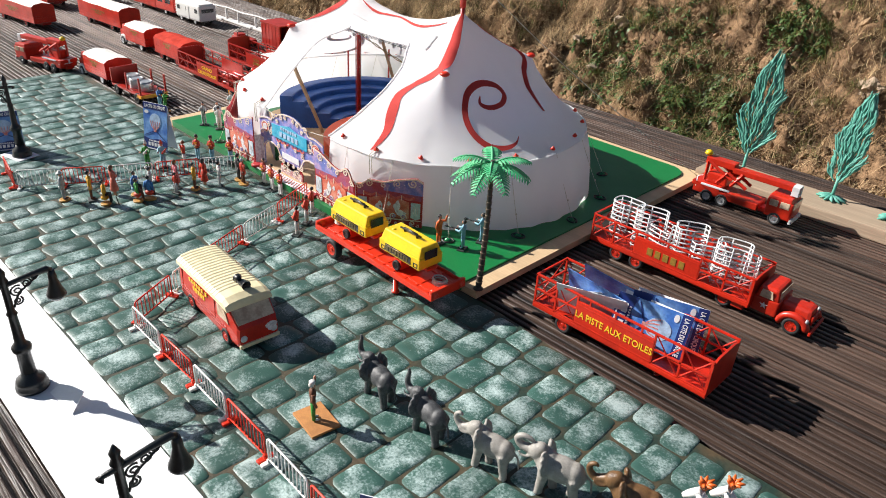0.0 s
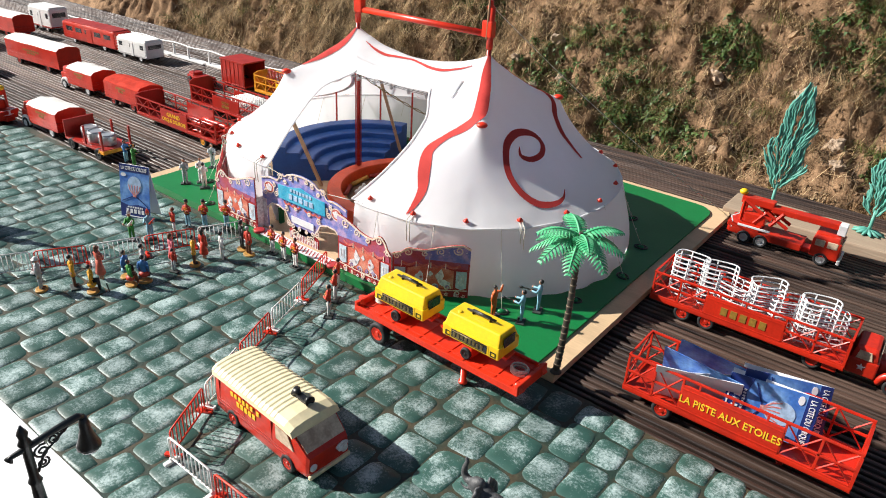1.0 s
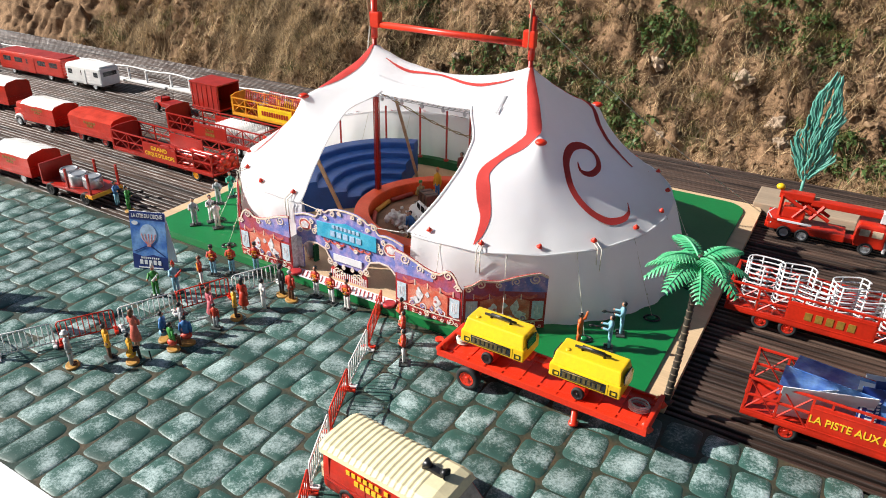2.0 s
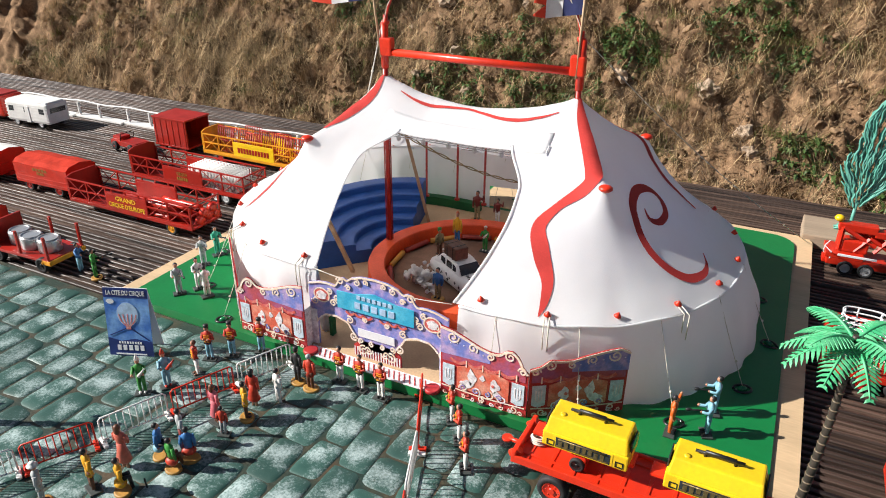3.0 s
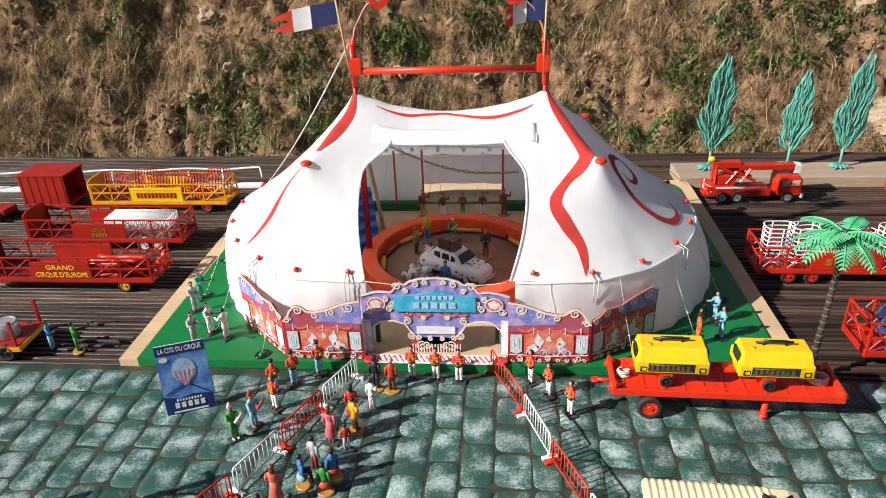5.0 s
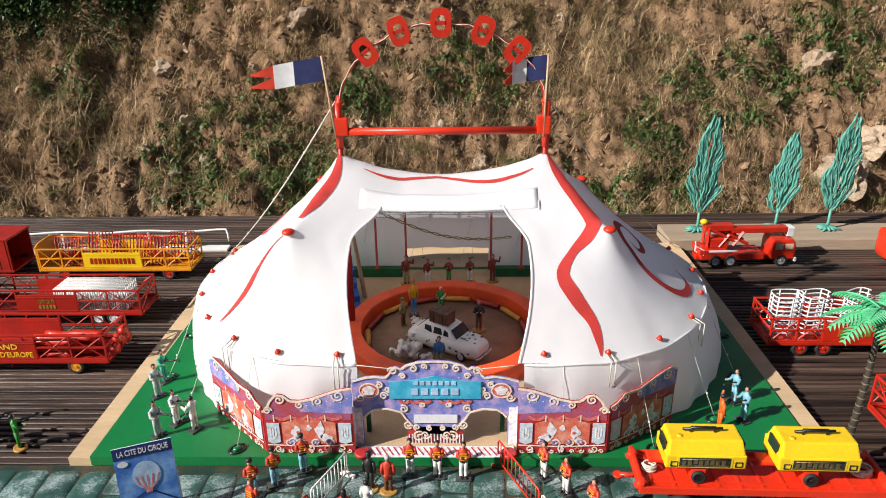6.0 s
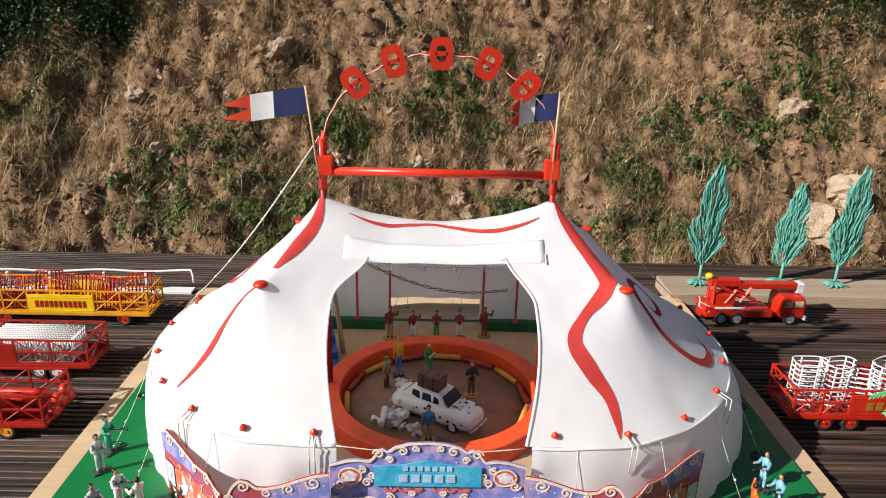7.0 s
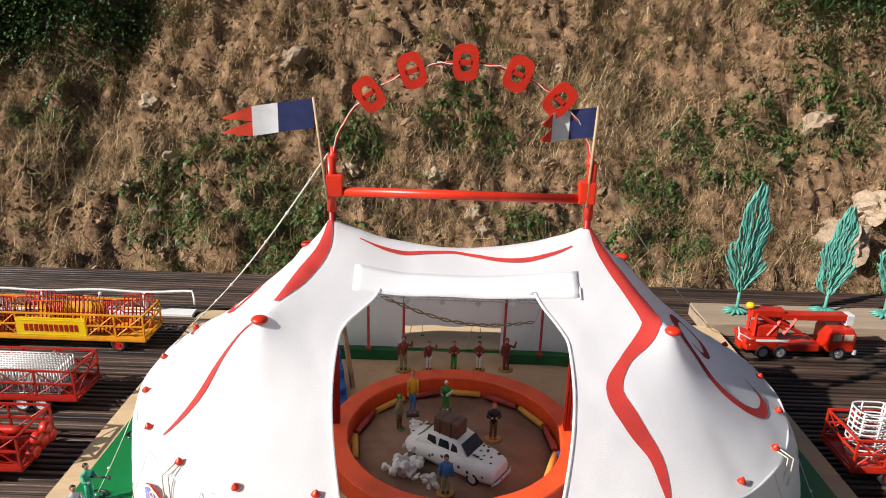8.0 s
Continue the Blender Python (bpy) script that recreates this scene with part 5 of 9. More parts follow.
def lattice_side(bm, x0, x1, z0, z1, y, r=0.0011, cells=2, mid=True):
    """A toy lattice rail: top and bottom bars, a middle bar and crossed braces."""
    for z in ((z0, (z0 + z1) / 2, z1) if mid else (z0, z1)):
        box(bm, ((x0 + x1) / 2, y, z), (x1 - x0, r * 1.8, r * 1.9), 0.0002)
    w = (x1 - x0) / cells
    for k in range(cells + 1):
        box(bm, (x0 + k * w, y, (z0 + z1) / 2), (r * 1.9, r * 1.8, z1 - z0), 0.0002)
    for k in range(cells):
        a, b2 = x0 + k * w, x0 + (k + 1) * w
        tube(bm, [(a, y, z0), (b2, y, z1)], r * 0.75, 4, smooth=False)
        tube(bm, [(a, y, z1), (b2, y, z0)], r * 0.75, 4, smooth=False)


def lattice_trailer(x0, y0, L, W, paint, panel, label, wheels, rims=RED, solid_end=1, legs=(), text=None, z0=0.0145, H=0.036, p0=0.33, p1=0.66, tall=0.0, group="lattice trailers", wr=0.0098):
    """A toy circus trailer with open lattice sides, a plain sign panel in the middle of each side and one solid end."""
    t = thing("circus_trailer", (x0, y0, DECK), 0, label, "trailer", group)
    bm = B()
    box(bm, (L / 2, W / 2, z0 + 0.0015), (L, W, 0.003), 0.0006)
    box(bm, (L / 2, W / 2, z0 - 0.0022), (L * 0.94, W * 0.45, 0.0045), 0.0006)
    for y in (0.0008, W - 0.0008):
        box(bm, (L / 2, y, z0 + 0.003), (L, 0.0022, 0.0042), 0.0005)
    part("bed", bm, paint, t)
    for y in (0.001, W - 0.001):
        bm = B()
        lattice_side(bm, 0.0015, L * p0, z0 + 0.006, z0 + H, y)
        lattice_side(bm, L * p1, L - 0.0015, z0 + 0.006, z0 + H, y)
        box(bm, (L / 2, y, z0 + H), (L, 0.0020, 0.0022), 0.0003)
        side = part("side_rail", bm, paint, t, "open lattice side rail")
        bm = B()
        box(bm, (L * (p0 + p1) / 2, y, z0 + 0.003 + H * 0.39), (L * (p1 - p0), 0.0024, H * 0.74), 0.0004)
        for z in (0.12, 0.66):
            box(bm, (L * (p0 + p1) / 2, y, z0 + 0.003 + H * z), (L * (p1 - p0), 0.0030, 0.0012), 0.0002)
        part("sign_panel", bm, panel, side)
        for k in range(3):
            bm = B()
            box(bm, (L * (p0 + (p1 - p0) * (k + 0.5) / 3), y, z0 + H * 0.9), (0.0018, 0.0018, H * 0.2))
            part("upright", bm, paint, side)
    for e, x in ((0, 0.001), (1, L - 0.001)):
        bm = B()
        if e == solid_end:
            h = H + tall
            plate(bm, [(0, z0), (W, z0), (W, z0 + h * 0.93), (W * 0.8, z0 + h * 1.02), (W * 0.2, z0 + h * 1.02), (0, z0 + h * 0.93)], 0.0022, Matrix.Translation((x + (0.0011 if e else -0.0011), 0, 0)) @ Matrix.Rotation(math.pi / 2, 4, "Z"))
            part("end_wall", bm, paint, t, "solid end wall")
        else:
            for z in (z0 + 0.006, z0 + H * 0.6, z0 + H):
                box(bm, (x, W / 2, z), (0.002, W, 0.002), 0.0003)
            tube(bm, [(x, 0.002, z0 + 0.006), (x, W - 0.002, z0 + H)], 0.0009, 4)
            tube(bm, [(x, 0.002, z0 + H), (x, W - 0.002, z0 + 0.006)], 0.0009, 4)
            part("end_rail", bm, paint, t, "open lattice end rail")
    for wx in wheels:
        for y in (0.004, W - 0.004):
            wheel(t, (wx, y, wr), wr, 0.0068, rims)
        bm = B()
        tube(bm, [(wx, 0.004, wr), (wx, W - 0.004, wr)], 0.0014, 8)
        box(bm, (wx, W / 2, (wr + z0) / 2), (0.012, W * 0.5, z0 - wr + 0.002), 0.0008)
        part("axle", bm, paint, t)
    for lx in legs:
        bm = B()
        for y in (W * 0.3, W * 0.7):
            tube(bm, [(lx, y, 0.0006), (lx, y, 0.002), (lx, y, 0.0021), (lx, y, z0)], [0.0032, 0.0032, 0.0015, 0.0015], 8)
        part("landing_leg", bm, paint, t, "landing leg")
    if text:
        lines, sz, colr, width = text
        for k, s in enumerate(lines):
            zc = z0 + 0.003 + H * 0.39 + (len(lines) - 1) * sz * 0.55 - k * sz * 1.1
            if s.startswith("#"):
                n = int(s[1:])
                bm = B()
                wl = width * (1.0 if k == 0 else 0.6)
                for j in range(n):
                    box(bm, (L * (p0 + p1) / 2 - wl / 2 + wl * (j + 0.5) / n, -0.0004, zc), (wl / n * 0.68, 0.0006, sz * 0.72), 0.0001)
                part("marks", bm, colr, t, "plain painted bars")
            else:
                letters(s, sz, colr, t, pose(L * (p0 + p1) / 2, -0.0004, zc, 90, 0, 0), "painted lettering", width * (1.0 if k == len(lines) - 1 or len(lines) == 1 else 0.55))
    return t


# right side of the tent
lattice_trailer(0.420, 0.0245, 0.200, 0.054, RED, RED, "red lattice trailer loaded with blue posters", [0.040], legs=[0.145], text=(["LA PISTE AUX ETOILES"], 0.0105, LIT_Y, 0.088), p0=0.27, p1=0.71, H=0.040, group="lattice trailers")
lattice_trailer(0.370, 0.205, 0.210, 0.058, RED, RED, "red lattice semi-trailer loaded with white railings", [0.040, 0.068], text=(["#5"], 0.013, LIT_GOLD, 0.052), p0=0.30, p1=0.70, H=0.036, group="lattice trailers")
# left side of the tent
lattice_trailer(-0.652, 0.166, 0.244, 0.058, RED_DK, RED_DK, "dark red lattice trailer carrying red rolls", [0.203], rims=AMBER, legs=[0.118], solid_end=0, text=(["GRAND", "CIRQUE D'EUROPE"], 0.0095, LIT_Y, 0.072), p0=0.33, p1=0.66, tall=0.004, group="lattice trailers")
lattice_trailer(-0.655, 0.287, 0.236, 0.054, RED_DK, RED_DK, "dark red lattice trailer loaded with white fencing", [0.175, 0.196], rims=GREYW, solid_end=0, text=(["CIRQUE", "#5"], 0.0070, LIT_GOLD, 0.040), p0=0.30, p1=0.64, tall=0.010, group="lattice trailers")
lattice_trailer(-0.637, 0.432, 0.232, 0.056, AMBER, YELLOW, "yellow lattice trailer stacked with red railings", [0.036, 0.196], solid_end=0, text=(["#11"], 0.0130, RED_DK, 0.070), p0=0.30, p1=0.68, tall=0.006, group="lattice trailers")


def poster_sheet(x, y, z, rz, w, h, lean, label, group="loose posters"):
    """A folded blue poster standing on end: printed front leaf and white back leaf."""
    t = thing("poster", (x, y, z), rz, label, "poster", group)
    for k, (a, mt) in enumerate(((lean, POSTER_BL), (-lean, PAPER))):
        bm = B()
        plate(bm, [(-w / 2, 0), (w / 2, 0), (w / 2, h), (-w / 2, h)], 0.0006)
        o = part("front_leaf" if k == 0 else "back_leaf", bm, mt, t, "blue printed leaf" if k == 0 else "white back leaf")
        top = Vector((0, 0, h * math.cos(radians(lean))))
        o.matrix_basis = Matrix.Translation((0, (-1 if k == 0 else 1) * h * math.sin(radians(lean)), 0)) @ Matrix.Rotation(radians(-a), 4, "X")
        if k == 0:
            front = o
    # balloon, dark foot and pale marks printed on the front leaf
    bm = B()
    plate(bm, [(0.24 * w * math.cos(a), h * 0.62 + 0.17 * h * math.sin(a)) for a in np.linspace(0, math.tau, 22, endpoint=False)], 0.0003, at=-0.0004)
    part("balloon", bm, POSTER_LT, front)
    bm = B()
    for k in range(5):
        u = (-0.2 + 0.1 * k) * w
        band(bm, [(u, h * 0.62), (u * 0.75, h * 0.52), (u * 0.2, h * 0.44)], 0.0012, 0.0002, at=-0.0006)
    plate(bm, [(-0.05 * w, h * 0.40), (0.05 * w, h * 0.40), (0.06 * w, h * 0.45), (-0.06 * w, h * 0.45)], 0.0002, at=-0.0006)
    part("basket", bm, PINKPRINT, front)
    bm = B()
    plate(bm, [(-w / 2, 0), (w / 2, 0), (w / 2, h * 0.22), (0.1 * w, h * 0.26), (-w * 0.2, h * 0.22), (-w / 2, h * 0.27)], 0.0002, at=-0.0003)
    part("dark_foot", bm, POSTER_DK, front)
    bm = B()
    plate(bm, [(-w / 2, h * 0.86), (w / 2, h * 0.86), (w / 2, h), (-w / 2, h)], 0.0002, at=-0.0003)
    part("dark_header", bm, POSTER_DK, front)
    for s in (-1, 1):
        bm = B()
        band(bm, [(s * 0.03 * w, h * 0.42), (s * 0.44 * w, h * 0.24 if s > 0 else h * 0.30)], 0.0012, 0.0002, at=-0.0005)
        part("dark_line", bm, POSTER_DK, front)
    bm = B()
    for k in range(5):
        box(bm, ((-0.26 + 0.13 * k) * w, -0.0005, h * 0.125), (w * 0.085, 0.0004, h * 0.075))
    for k in range(9):
        box(bm, ((-0.24 + 0.06 * k) * w, -0.0005, h * 0.20), (w * 0.035, 0.0004, h * 0.03))
    box(bm, (0, -0.0005, h * 0.03), (w * 0.7, 0.0004, h * 0.018))
    plate(bm, [(-0.36 * w + 0.09 * w * math.cos(a), h * 0.80 + 0.035 * h * math.sin(a)) for a in np.linspace(0, math.tau, 14, endpoint=False)], 0.0002, at=-0.0005)
    part("marks", bm, LIT_W, front, "plain white printed bars")
    letters("LA CITE DU CIRQUE", h * 0.095, LIT_W, front, pose(0, -0.0005, h * 0.925, 90, 0, 0), "white printed lettering", w * 0.86)
    return t


poster_sheet(-0.262, -0.064, 0.001, 22, 0.046, 0.074, 9, "blue circus poster standing folded on the cobbles", "standing posters")
for k, (x, y, rz, le) in enumerate(((0.446, 0.040, 186, 9), (0.456, 0.054, 196, 14), (0.506, 0.048, 7, 7), (0.514, 0.062, 15, 10))):
    p = poster_sheet(x, y, DECK + 0.0180, rz, 0.046, 0.074, le, "blue printed poster lying on edge in a trailer")
    p.matrix_basis = pose(x, y, DECK + 0.0180 + 0.0235, -12 - le, 0, rz) @ pose(0, 0, 0, 0, 90 if rz < 90 else -90, 0)
# the tip of one more poster at the edge of the cobbles
poster_sheet(0.560, -0.300, 0.001, 30, 0.046, 0.074, 9, "blue circus poster standing folded on the cobbles", "standing posters")


def hoop_rail(at, rz, label, n=4):
    """A bundle of bent white railings: arched hoops joined by bars."""
    t = thing("railing", at, rz, label, "railing", "white railings")
    for k in range(n):
        bm = B()
        zz = 0.004 + 0.0058 * k
        tube(bm, [(0.019 * math.copysign(abs(math.cos(a)) ** 0.5, math.cos(a)), 0.013 * math.copysign(abs(math.sin(a)) ** 0.6, math.sin(a)), zz) for a in np.linspace(0.0, math.pi * 1.55, 30)], 0.00085, 6)
        part("hoop", bm, GREYW, t)
    for a in np.linspace(0.1, math.pi * 1.5, 7):
        bm = B()
        x, y = 0.019 * math.copysign(abs(math.cos(a)) ** 0.5, math.cos(a)), 0.013 * math.copysign(abs(math.sin(a)) ** 0.6, math.sin(a))
        tube(bm, [(x, y, 0.0006), (x, y, 0.0045 + 0.0058 * (n - 1))], 0.0009, 5)
        part("bar", bm, GREYW, t)
    return t


for x, y, rz, n in ((0.400, 0.236, 0, 9), (0.433, 0.236, 12, 9), (0.455, 0.232, 165, 7), (0.487, 0.236, 30, 9), (0.508, 0.238, 210, 7), (0.540, 0.234, 14, 9), (0.550, 0.238, 195, 7)):
    hoop_rail((x, y, DECK + 0.0178), rz, "bundle of bent white metal railings in a trailer", n)


def red_fence_panel(at, rz, w, h, n, paint, label, group, tilt=12):
    t = thing("stacked_railing", at, rz, label, "railing", group)
    for z in (0.001, h * 0.45, h):
        bm = B()
        tube(bm, [(-w / 2, 0, z), (w / 2, 0, z)], 0.0008, 5)
        part("rail", bm, paint, t)
    for k in range(n):
        bm = B()
        x = -w / 2 + w * k / (n - 1)
        tube(bm, [(x, 0, 0.0006), (x, 0, h)], 0.0009, 5)
        part("bar", bm, paint, t)
    t.matrix_basis = pose(at[0], at[1], at[2], -tilt, 0, rz)
    return t


for k in range(9):
    x = -0.596 + 0.0215 * k
    red_fence_panel((x - 0.005, 0.447 + 0.010 * (k % 3), DECK + 0.0178), 4 * (k % 3) - 4, 0.036, 0.045 - 0.004 * (k % 2), 8, RED if k % 2 else RED_DK, "red metal railing panel stacked in the yellow trailer", "red railing panels", 10 + 4 * (k % 3))
for k in range(8):
    red_fence_panel((-0.490, 0.296 + 0.0050 * k, DECK + 0.0178), 0, 0.095, 0.031, 16, WHITE, "white picket fencing stacked in a trailer", "white fencing", 3)
bm = B()
rolls = thing("rolled_carpets", (-0.47, 0.195, DECK + 0.0178), 0, "bright red rolled bundles heaped in the trailer", "bundle")
rnd = random.Random(3)
for k in range(12):
    bm = B()
    y = -0.020 + 0.0085 * (k % 5)
    z = 0.0045 + 0.0080 * (k // 5)
    L2 = rnd.uniform(0.05, 0.085)
    pts = [(-L2 * 0.7 + L2 * t + (0.018 if k % 2 else 0), y + rnd.uniform(-0.001, 0.001), z) for t in np.linspace(0, 1, 9)]
    tube(bm, pts, [0.0044 * rnd.uniform(0.8, 1.12) for _ in pts], 9)
    part("roll", bm, RED, rolls)
for k, (y, z) in enumerate(((-0.016, 0.010), (0.0, 0.012), (0.013, 0.010), (-0.007, 0.018), (0.008, 0.020))):
    bm = B()
    lathe(bm, [(0.003, 0), (0.0065, 0.001), (0.0065, 0.008), (0.003, 0.009)], 12, m=Matrix.Rotation(math.pi / 2, 4, "Y"))
    o = part("roll_end", bm, RED, rolls)
    o.location = (0.062, y, z)


def flatbed():
    t = thing("flatbed_trailer", (0.152, -0.0655, 0.0008), -1.5, "red flatbed trailer carrying two yellow generators", "trailer")
    L, W, z = 0.208, 0.050, 0.0262
    bm = B()
    box(bm, (L / 2, W / 2, z), (L, W, 0.004), 0.0008)
    box(bm, (L / 2, W / 2, z - 0.004), (L * 0.9, W * 0.4, 0.006), 0.001)
    for k in range(11):
        box(bm, (0.012 + k * (L - 0.024) / 10, W / 2, z + 0.0022), (0.003, W - 0.006, 0.0012), 0.0003)
    for y in (0.010, W - 0.010):
        box(bm, (L / 2, y, z + 0.0024), (L - 0.01, 0.0025, 0.0014), 0.0003)
    part("bed", bm, RED_BRIGHT, t)
    for y in (0.001, W - 0.001):
        bm = B()
        box(bm, (L / 2, y, z + 0.0015), (L, 0.0022, 0.007), 0.0006)
        part("side_rail", bm, RED_BRIGHT, t)
    for x, s in ((0.002, 1), (L - 0.002, -1)):
        bm = B()
        box(bm, (x, W / 2, z + 0.004), (0.004, W, 0.010), 0.001)
        for y in (0.006, W - 0.006):
            tube(bm, [(x - s * 0.004, y, z + 0.001), (x + s * 0.004, y, z + 0.0075)], 0.0032, 10)
        part("end_stop", bm, RED_BRIGHT, t)
    bm = B()
    tube(bm, [(-0.012, W * 0.5, z - 0.003), (0.004, W * 0.5, z - 0.003)], 0.002, 8)
    lathe(bm, [(0.0045, -0.001), (0.0045, 0.001)], 12, (-0.013, W * 0.5, z - 0.003))
    part("tow_bar", bm, RED_BRIGHT, t)
    for x in (0.036,):
        for y in (0.001, W - 0.001):
            wheel(t, (x, y, 0.0122), 0.0122, 0.0085, RED_BRIGHT)
        bm = B()
        box(bm, (x, W / 2, 0.0160), (0.016, W * 0.7, 0.008), 0.001)
        part("axle", bm, RED_BRIGHT, t)
    for y in (0.008, W - 0.008):
        bm = B()
        tube(bm, [(0.142, y, 0.0008), (0.142, y, 0.003), (0.142, y, 0.0031), (0.142, y, z)], [0.0045, 0.0045, 0.003, 0.003], 10)
        part("landing_leg", bm, RED_BRIGHT, t)
    proto = None
    for gx, gy in ((0.207, -0.0415), (0.299, -0.0450)):
        if proto is not None:
            copy_thing(proto, pose(gx, gy, 0.0298, 0, 0, -1.5))
            continue
        g = proto = thing("generator", (gx, gy, 0.0298), -1.5, "yellow towed generator with a black roof handle", "generator", "generators")
        bm = B()
        box(bm, (0, 0, 0.0225), (0.066, 0.034, 0.013), 0.0012)
        part("lower_body", bm, YELLOW, g)
        bm = B()
        box(bm, (0, 0, 0.0345), (0.064, 0.033, 0.0125), 0.0015, taper=(0.93, 0.70))
        part("hood", bm, YELLOW, g)
        for s in (-1, 1):
            bm = B()
            box(bm, (-0.001, s * 0.0168, 0.0225), (0.046, 0.0010, 0.0112), 0.0003)
            part("window_surround", bm, YELLOW, g)
            bm = B()
            box(bm, (-0.001, s * 0.0171, 0.0225), (0.042, 0.0010, 0.0092), 0.0003)
            w = part("grille", bm, GLASS_DK, g, "dark side opening showing brass machinery")
            bm = B()
            for k in range(8):
                box(bm, (-0.018 + 0.0046 * k, s * 0.0175, 0.0218 + 0.0008 * (k % 3)), (0.0030, 0.0012, 0.0046 + 0.0012 * (k % 2)), 0.0002)
            box(bm, (-0.001, s * 0.0174, 0.0190), (0.040, 0.0010, 0.0014), 0.0002)
            tube(bm, [(-0.020, s * 0.0178, 0.0258), (0.018, s * 0.0178, 0.0258)], 0.0006, 6)
            part("machinery", bm, BRASS, w)
            for x in (-0.026, 0.027):
                bm = B()
                for dx, dz, sx, sz in ((0, 0.0022, 0.006, 0.0008), (0, -0.0022, 0.006, 0.0008), (-0.0027, 0, 0.0008, 0.0045), (0.0027, 0, 0.0008, 0.0045)):
                    box(bm, (x + dx, s * 0.0172, 0.0205 + dz), (sx, 0.0006, sz))
                part("latch_frame", bm, BLACK, g)
        for ex in (0.0326, -0.0326):
            bm = B()
            box(bm, (ex, 0, 0.031), (0.0012, 0.018, 0.010), 0.0004)
            part("end_grille", bm, GLASS_DK, g)
        bm = B()
        tube(bm, [(-0.010, 0, 0.040), (-0.010, 0, 0.0445), (0.010, 0, 0.0445), (0.010, 0, 0.040)], 0.0016, 7)
        tube(bm, [(-0.017, 0, 0.0432), (0.016, 0, 0.0442)], 0.0012, 6)
        part("handle", bm, BLACK, g)
        bm = B()
        lathe(bm, [(0.0024, 0), (0.0024, 0.0008), (0.001, 0.001)], 12, (-0.021, -0.006, 0.0405))
        part("filler_cap", bm, YELLOW, g)
        bm = B()
        box(bm, (-0.004, 0, 0.0145), (0.080, 0.014, 0.0032), 0.0008)
        box(bm, (-0.004, 0, 0.008), (0.012, 0.030, 0.012), 0.0008)
        part("chassis", bm, RED_BRIGHT, g)
        for y in (-0.0155, 0.0155):
            wheel(g, (-0.004, y, 0.0062), 0.0060, 0.0042, BLACK)
    for x, y, r in ((0.345, -0.044, 0.0088), (0.166, -0.040, 0.006)):
        bm = B()
        for k in range(5):
            tube(bm, [((r - 0.0009 * (k % 3)) * math.cos(a), (r - 0.0009 * (k % 3)) * math.sin(a) * 0.8, 0.0009 + 0.0013 * k) for a in np.linspace(0, math.tau, 26)], 0.0008, 5)
        o = finish(bm, "cable_coil", ROPE)
        o.location = (x, y, 0.0300)
        tagged(o, "coil of white cable lying on the flatbed", "cable", "cable coils")


flatbed()


def cab_bonnet(t, x, W, s=1, paint=RED):
    """A bonneted toy lorry cab that faces +x from x on."""
    bm = B()
    box(bm, (x + 0.014, W / 2, 0.021), (0.028, W * 0.86, 0.018), 0.0016)
    box(bm, (x + 0.014, W / 2, 0.0365), (0.026, W * 0.84, 0.015), 0.0035, taper=(0.78, 0.86))
    cab = part("cab", bm, paint, t, "red lorry cab")
    for y in (W * 0.075, W * 0.925):
        bm = B()
        plate(bm, [(x + 0.006, 0.031), (x + 0.021, 0.031), (x + 0.0185, 0.0405), (x + 0.0075, 0.0405)], 0.0008)
        o = part("side_window", bm, AMBER_GLASS, cab)
        o.location = (0, y + (0.0002 if y < W / 2 else -0.001), 0)
        bm = B()
        plate(bm, star_outline(0.0045), 0.0004)
        o = part("door_mark", bm, FAC_PALE, cab, "pale plain shape on the door")
        o.location = (x + 0.013, (W * 0.07 - 0.0004) if y < W / 2 else (W * 0.93), 0.022)
    bm = B()
    box(bm, (x + 0.0262, W / 2, 0.0365), (0.0012, W * 0.62, 0.0095), 0.0003)
    o = part("windscreen", bm, AMBER_GLASS, cab)
    bm = B()
    box(bm, (x + 0.043, W / 2, 0.0225), (0.036, W * 0.52, 0.016), 0.004, taper=(0.92, 0.72))
    box(bm, (x + 0.0615, W / 2, 0.019), (0.002, W * 0.40, 0.010), 0.0005)
    part("bonnet", bm, paint, t, "rounded red bonnet")
    for y in (W * 0.13, W * 0.87):
        bm = B()
        pts = [(x + 0.046 + 0.0145 * math.cos(a), y, 0.010 + 0.0125 * math.sin(a)) for a in np.linspace(-0.1, math.pi + 0.2, 14)]
        tube(bm, pts, [0.002] + [0.0042] * 12 + [0.002], 8)
        part("wing", bm, paint, t, "curved front wing")
        bm = B()
        lathe(bm, [(0.0028, 0), (0.0028, 0.002), (0.001, 0.003)], 12, (x + 0.058, y, 0.021), m=Matrix.Rotation(math.pi / 2, 4, "Y"))
        part("headlight", bm, SILVER, t, "round silver headlight")
        wheel(t, (x + 0.046, y, 0.0100), 0.0100, 0.0065, paint)
    bm = B()
    box(bm, (x + 0.0655, W / 2, 0.0095), (0.0028, W * 0.86, 0.0045), 0.0008)
    part("bumper", bm, paint, t)


def tractor():
    t = thing("lorry", (0.536, 0.208, DECK), 1.5, "red bonneted lorry coupled to the railing trailer", "lorry")
    bm = B()
    box(bm, (0.035, 0.026, 0.0105), (0.075, 0.018, 0.006), 0.001)
    part("chassis", bm, RED, t)
    for y in (0.006, 0.046):
        wheel(t, (0.014, y, 0.0100), 0.0100, 0.0075, RED)
    bm = B()
    box(bm, (0.031, 0.004, 0.0105), (0.014, 0.007, 0.008), 0.0012)
    part("fuel_tank", bm, RED, t)
    cab_bonnet(t, 0.044, 0.052)


tractor()


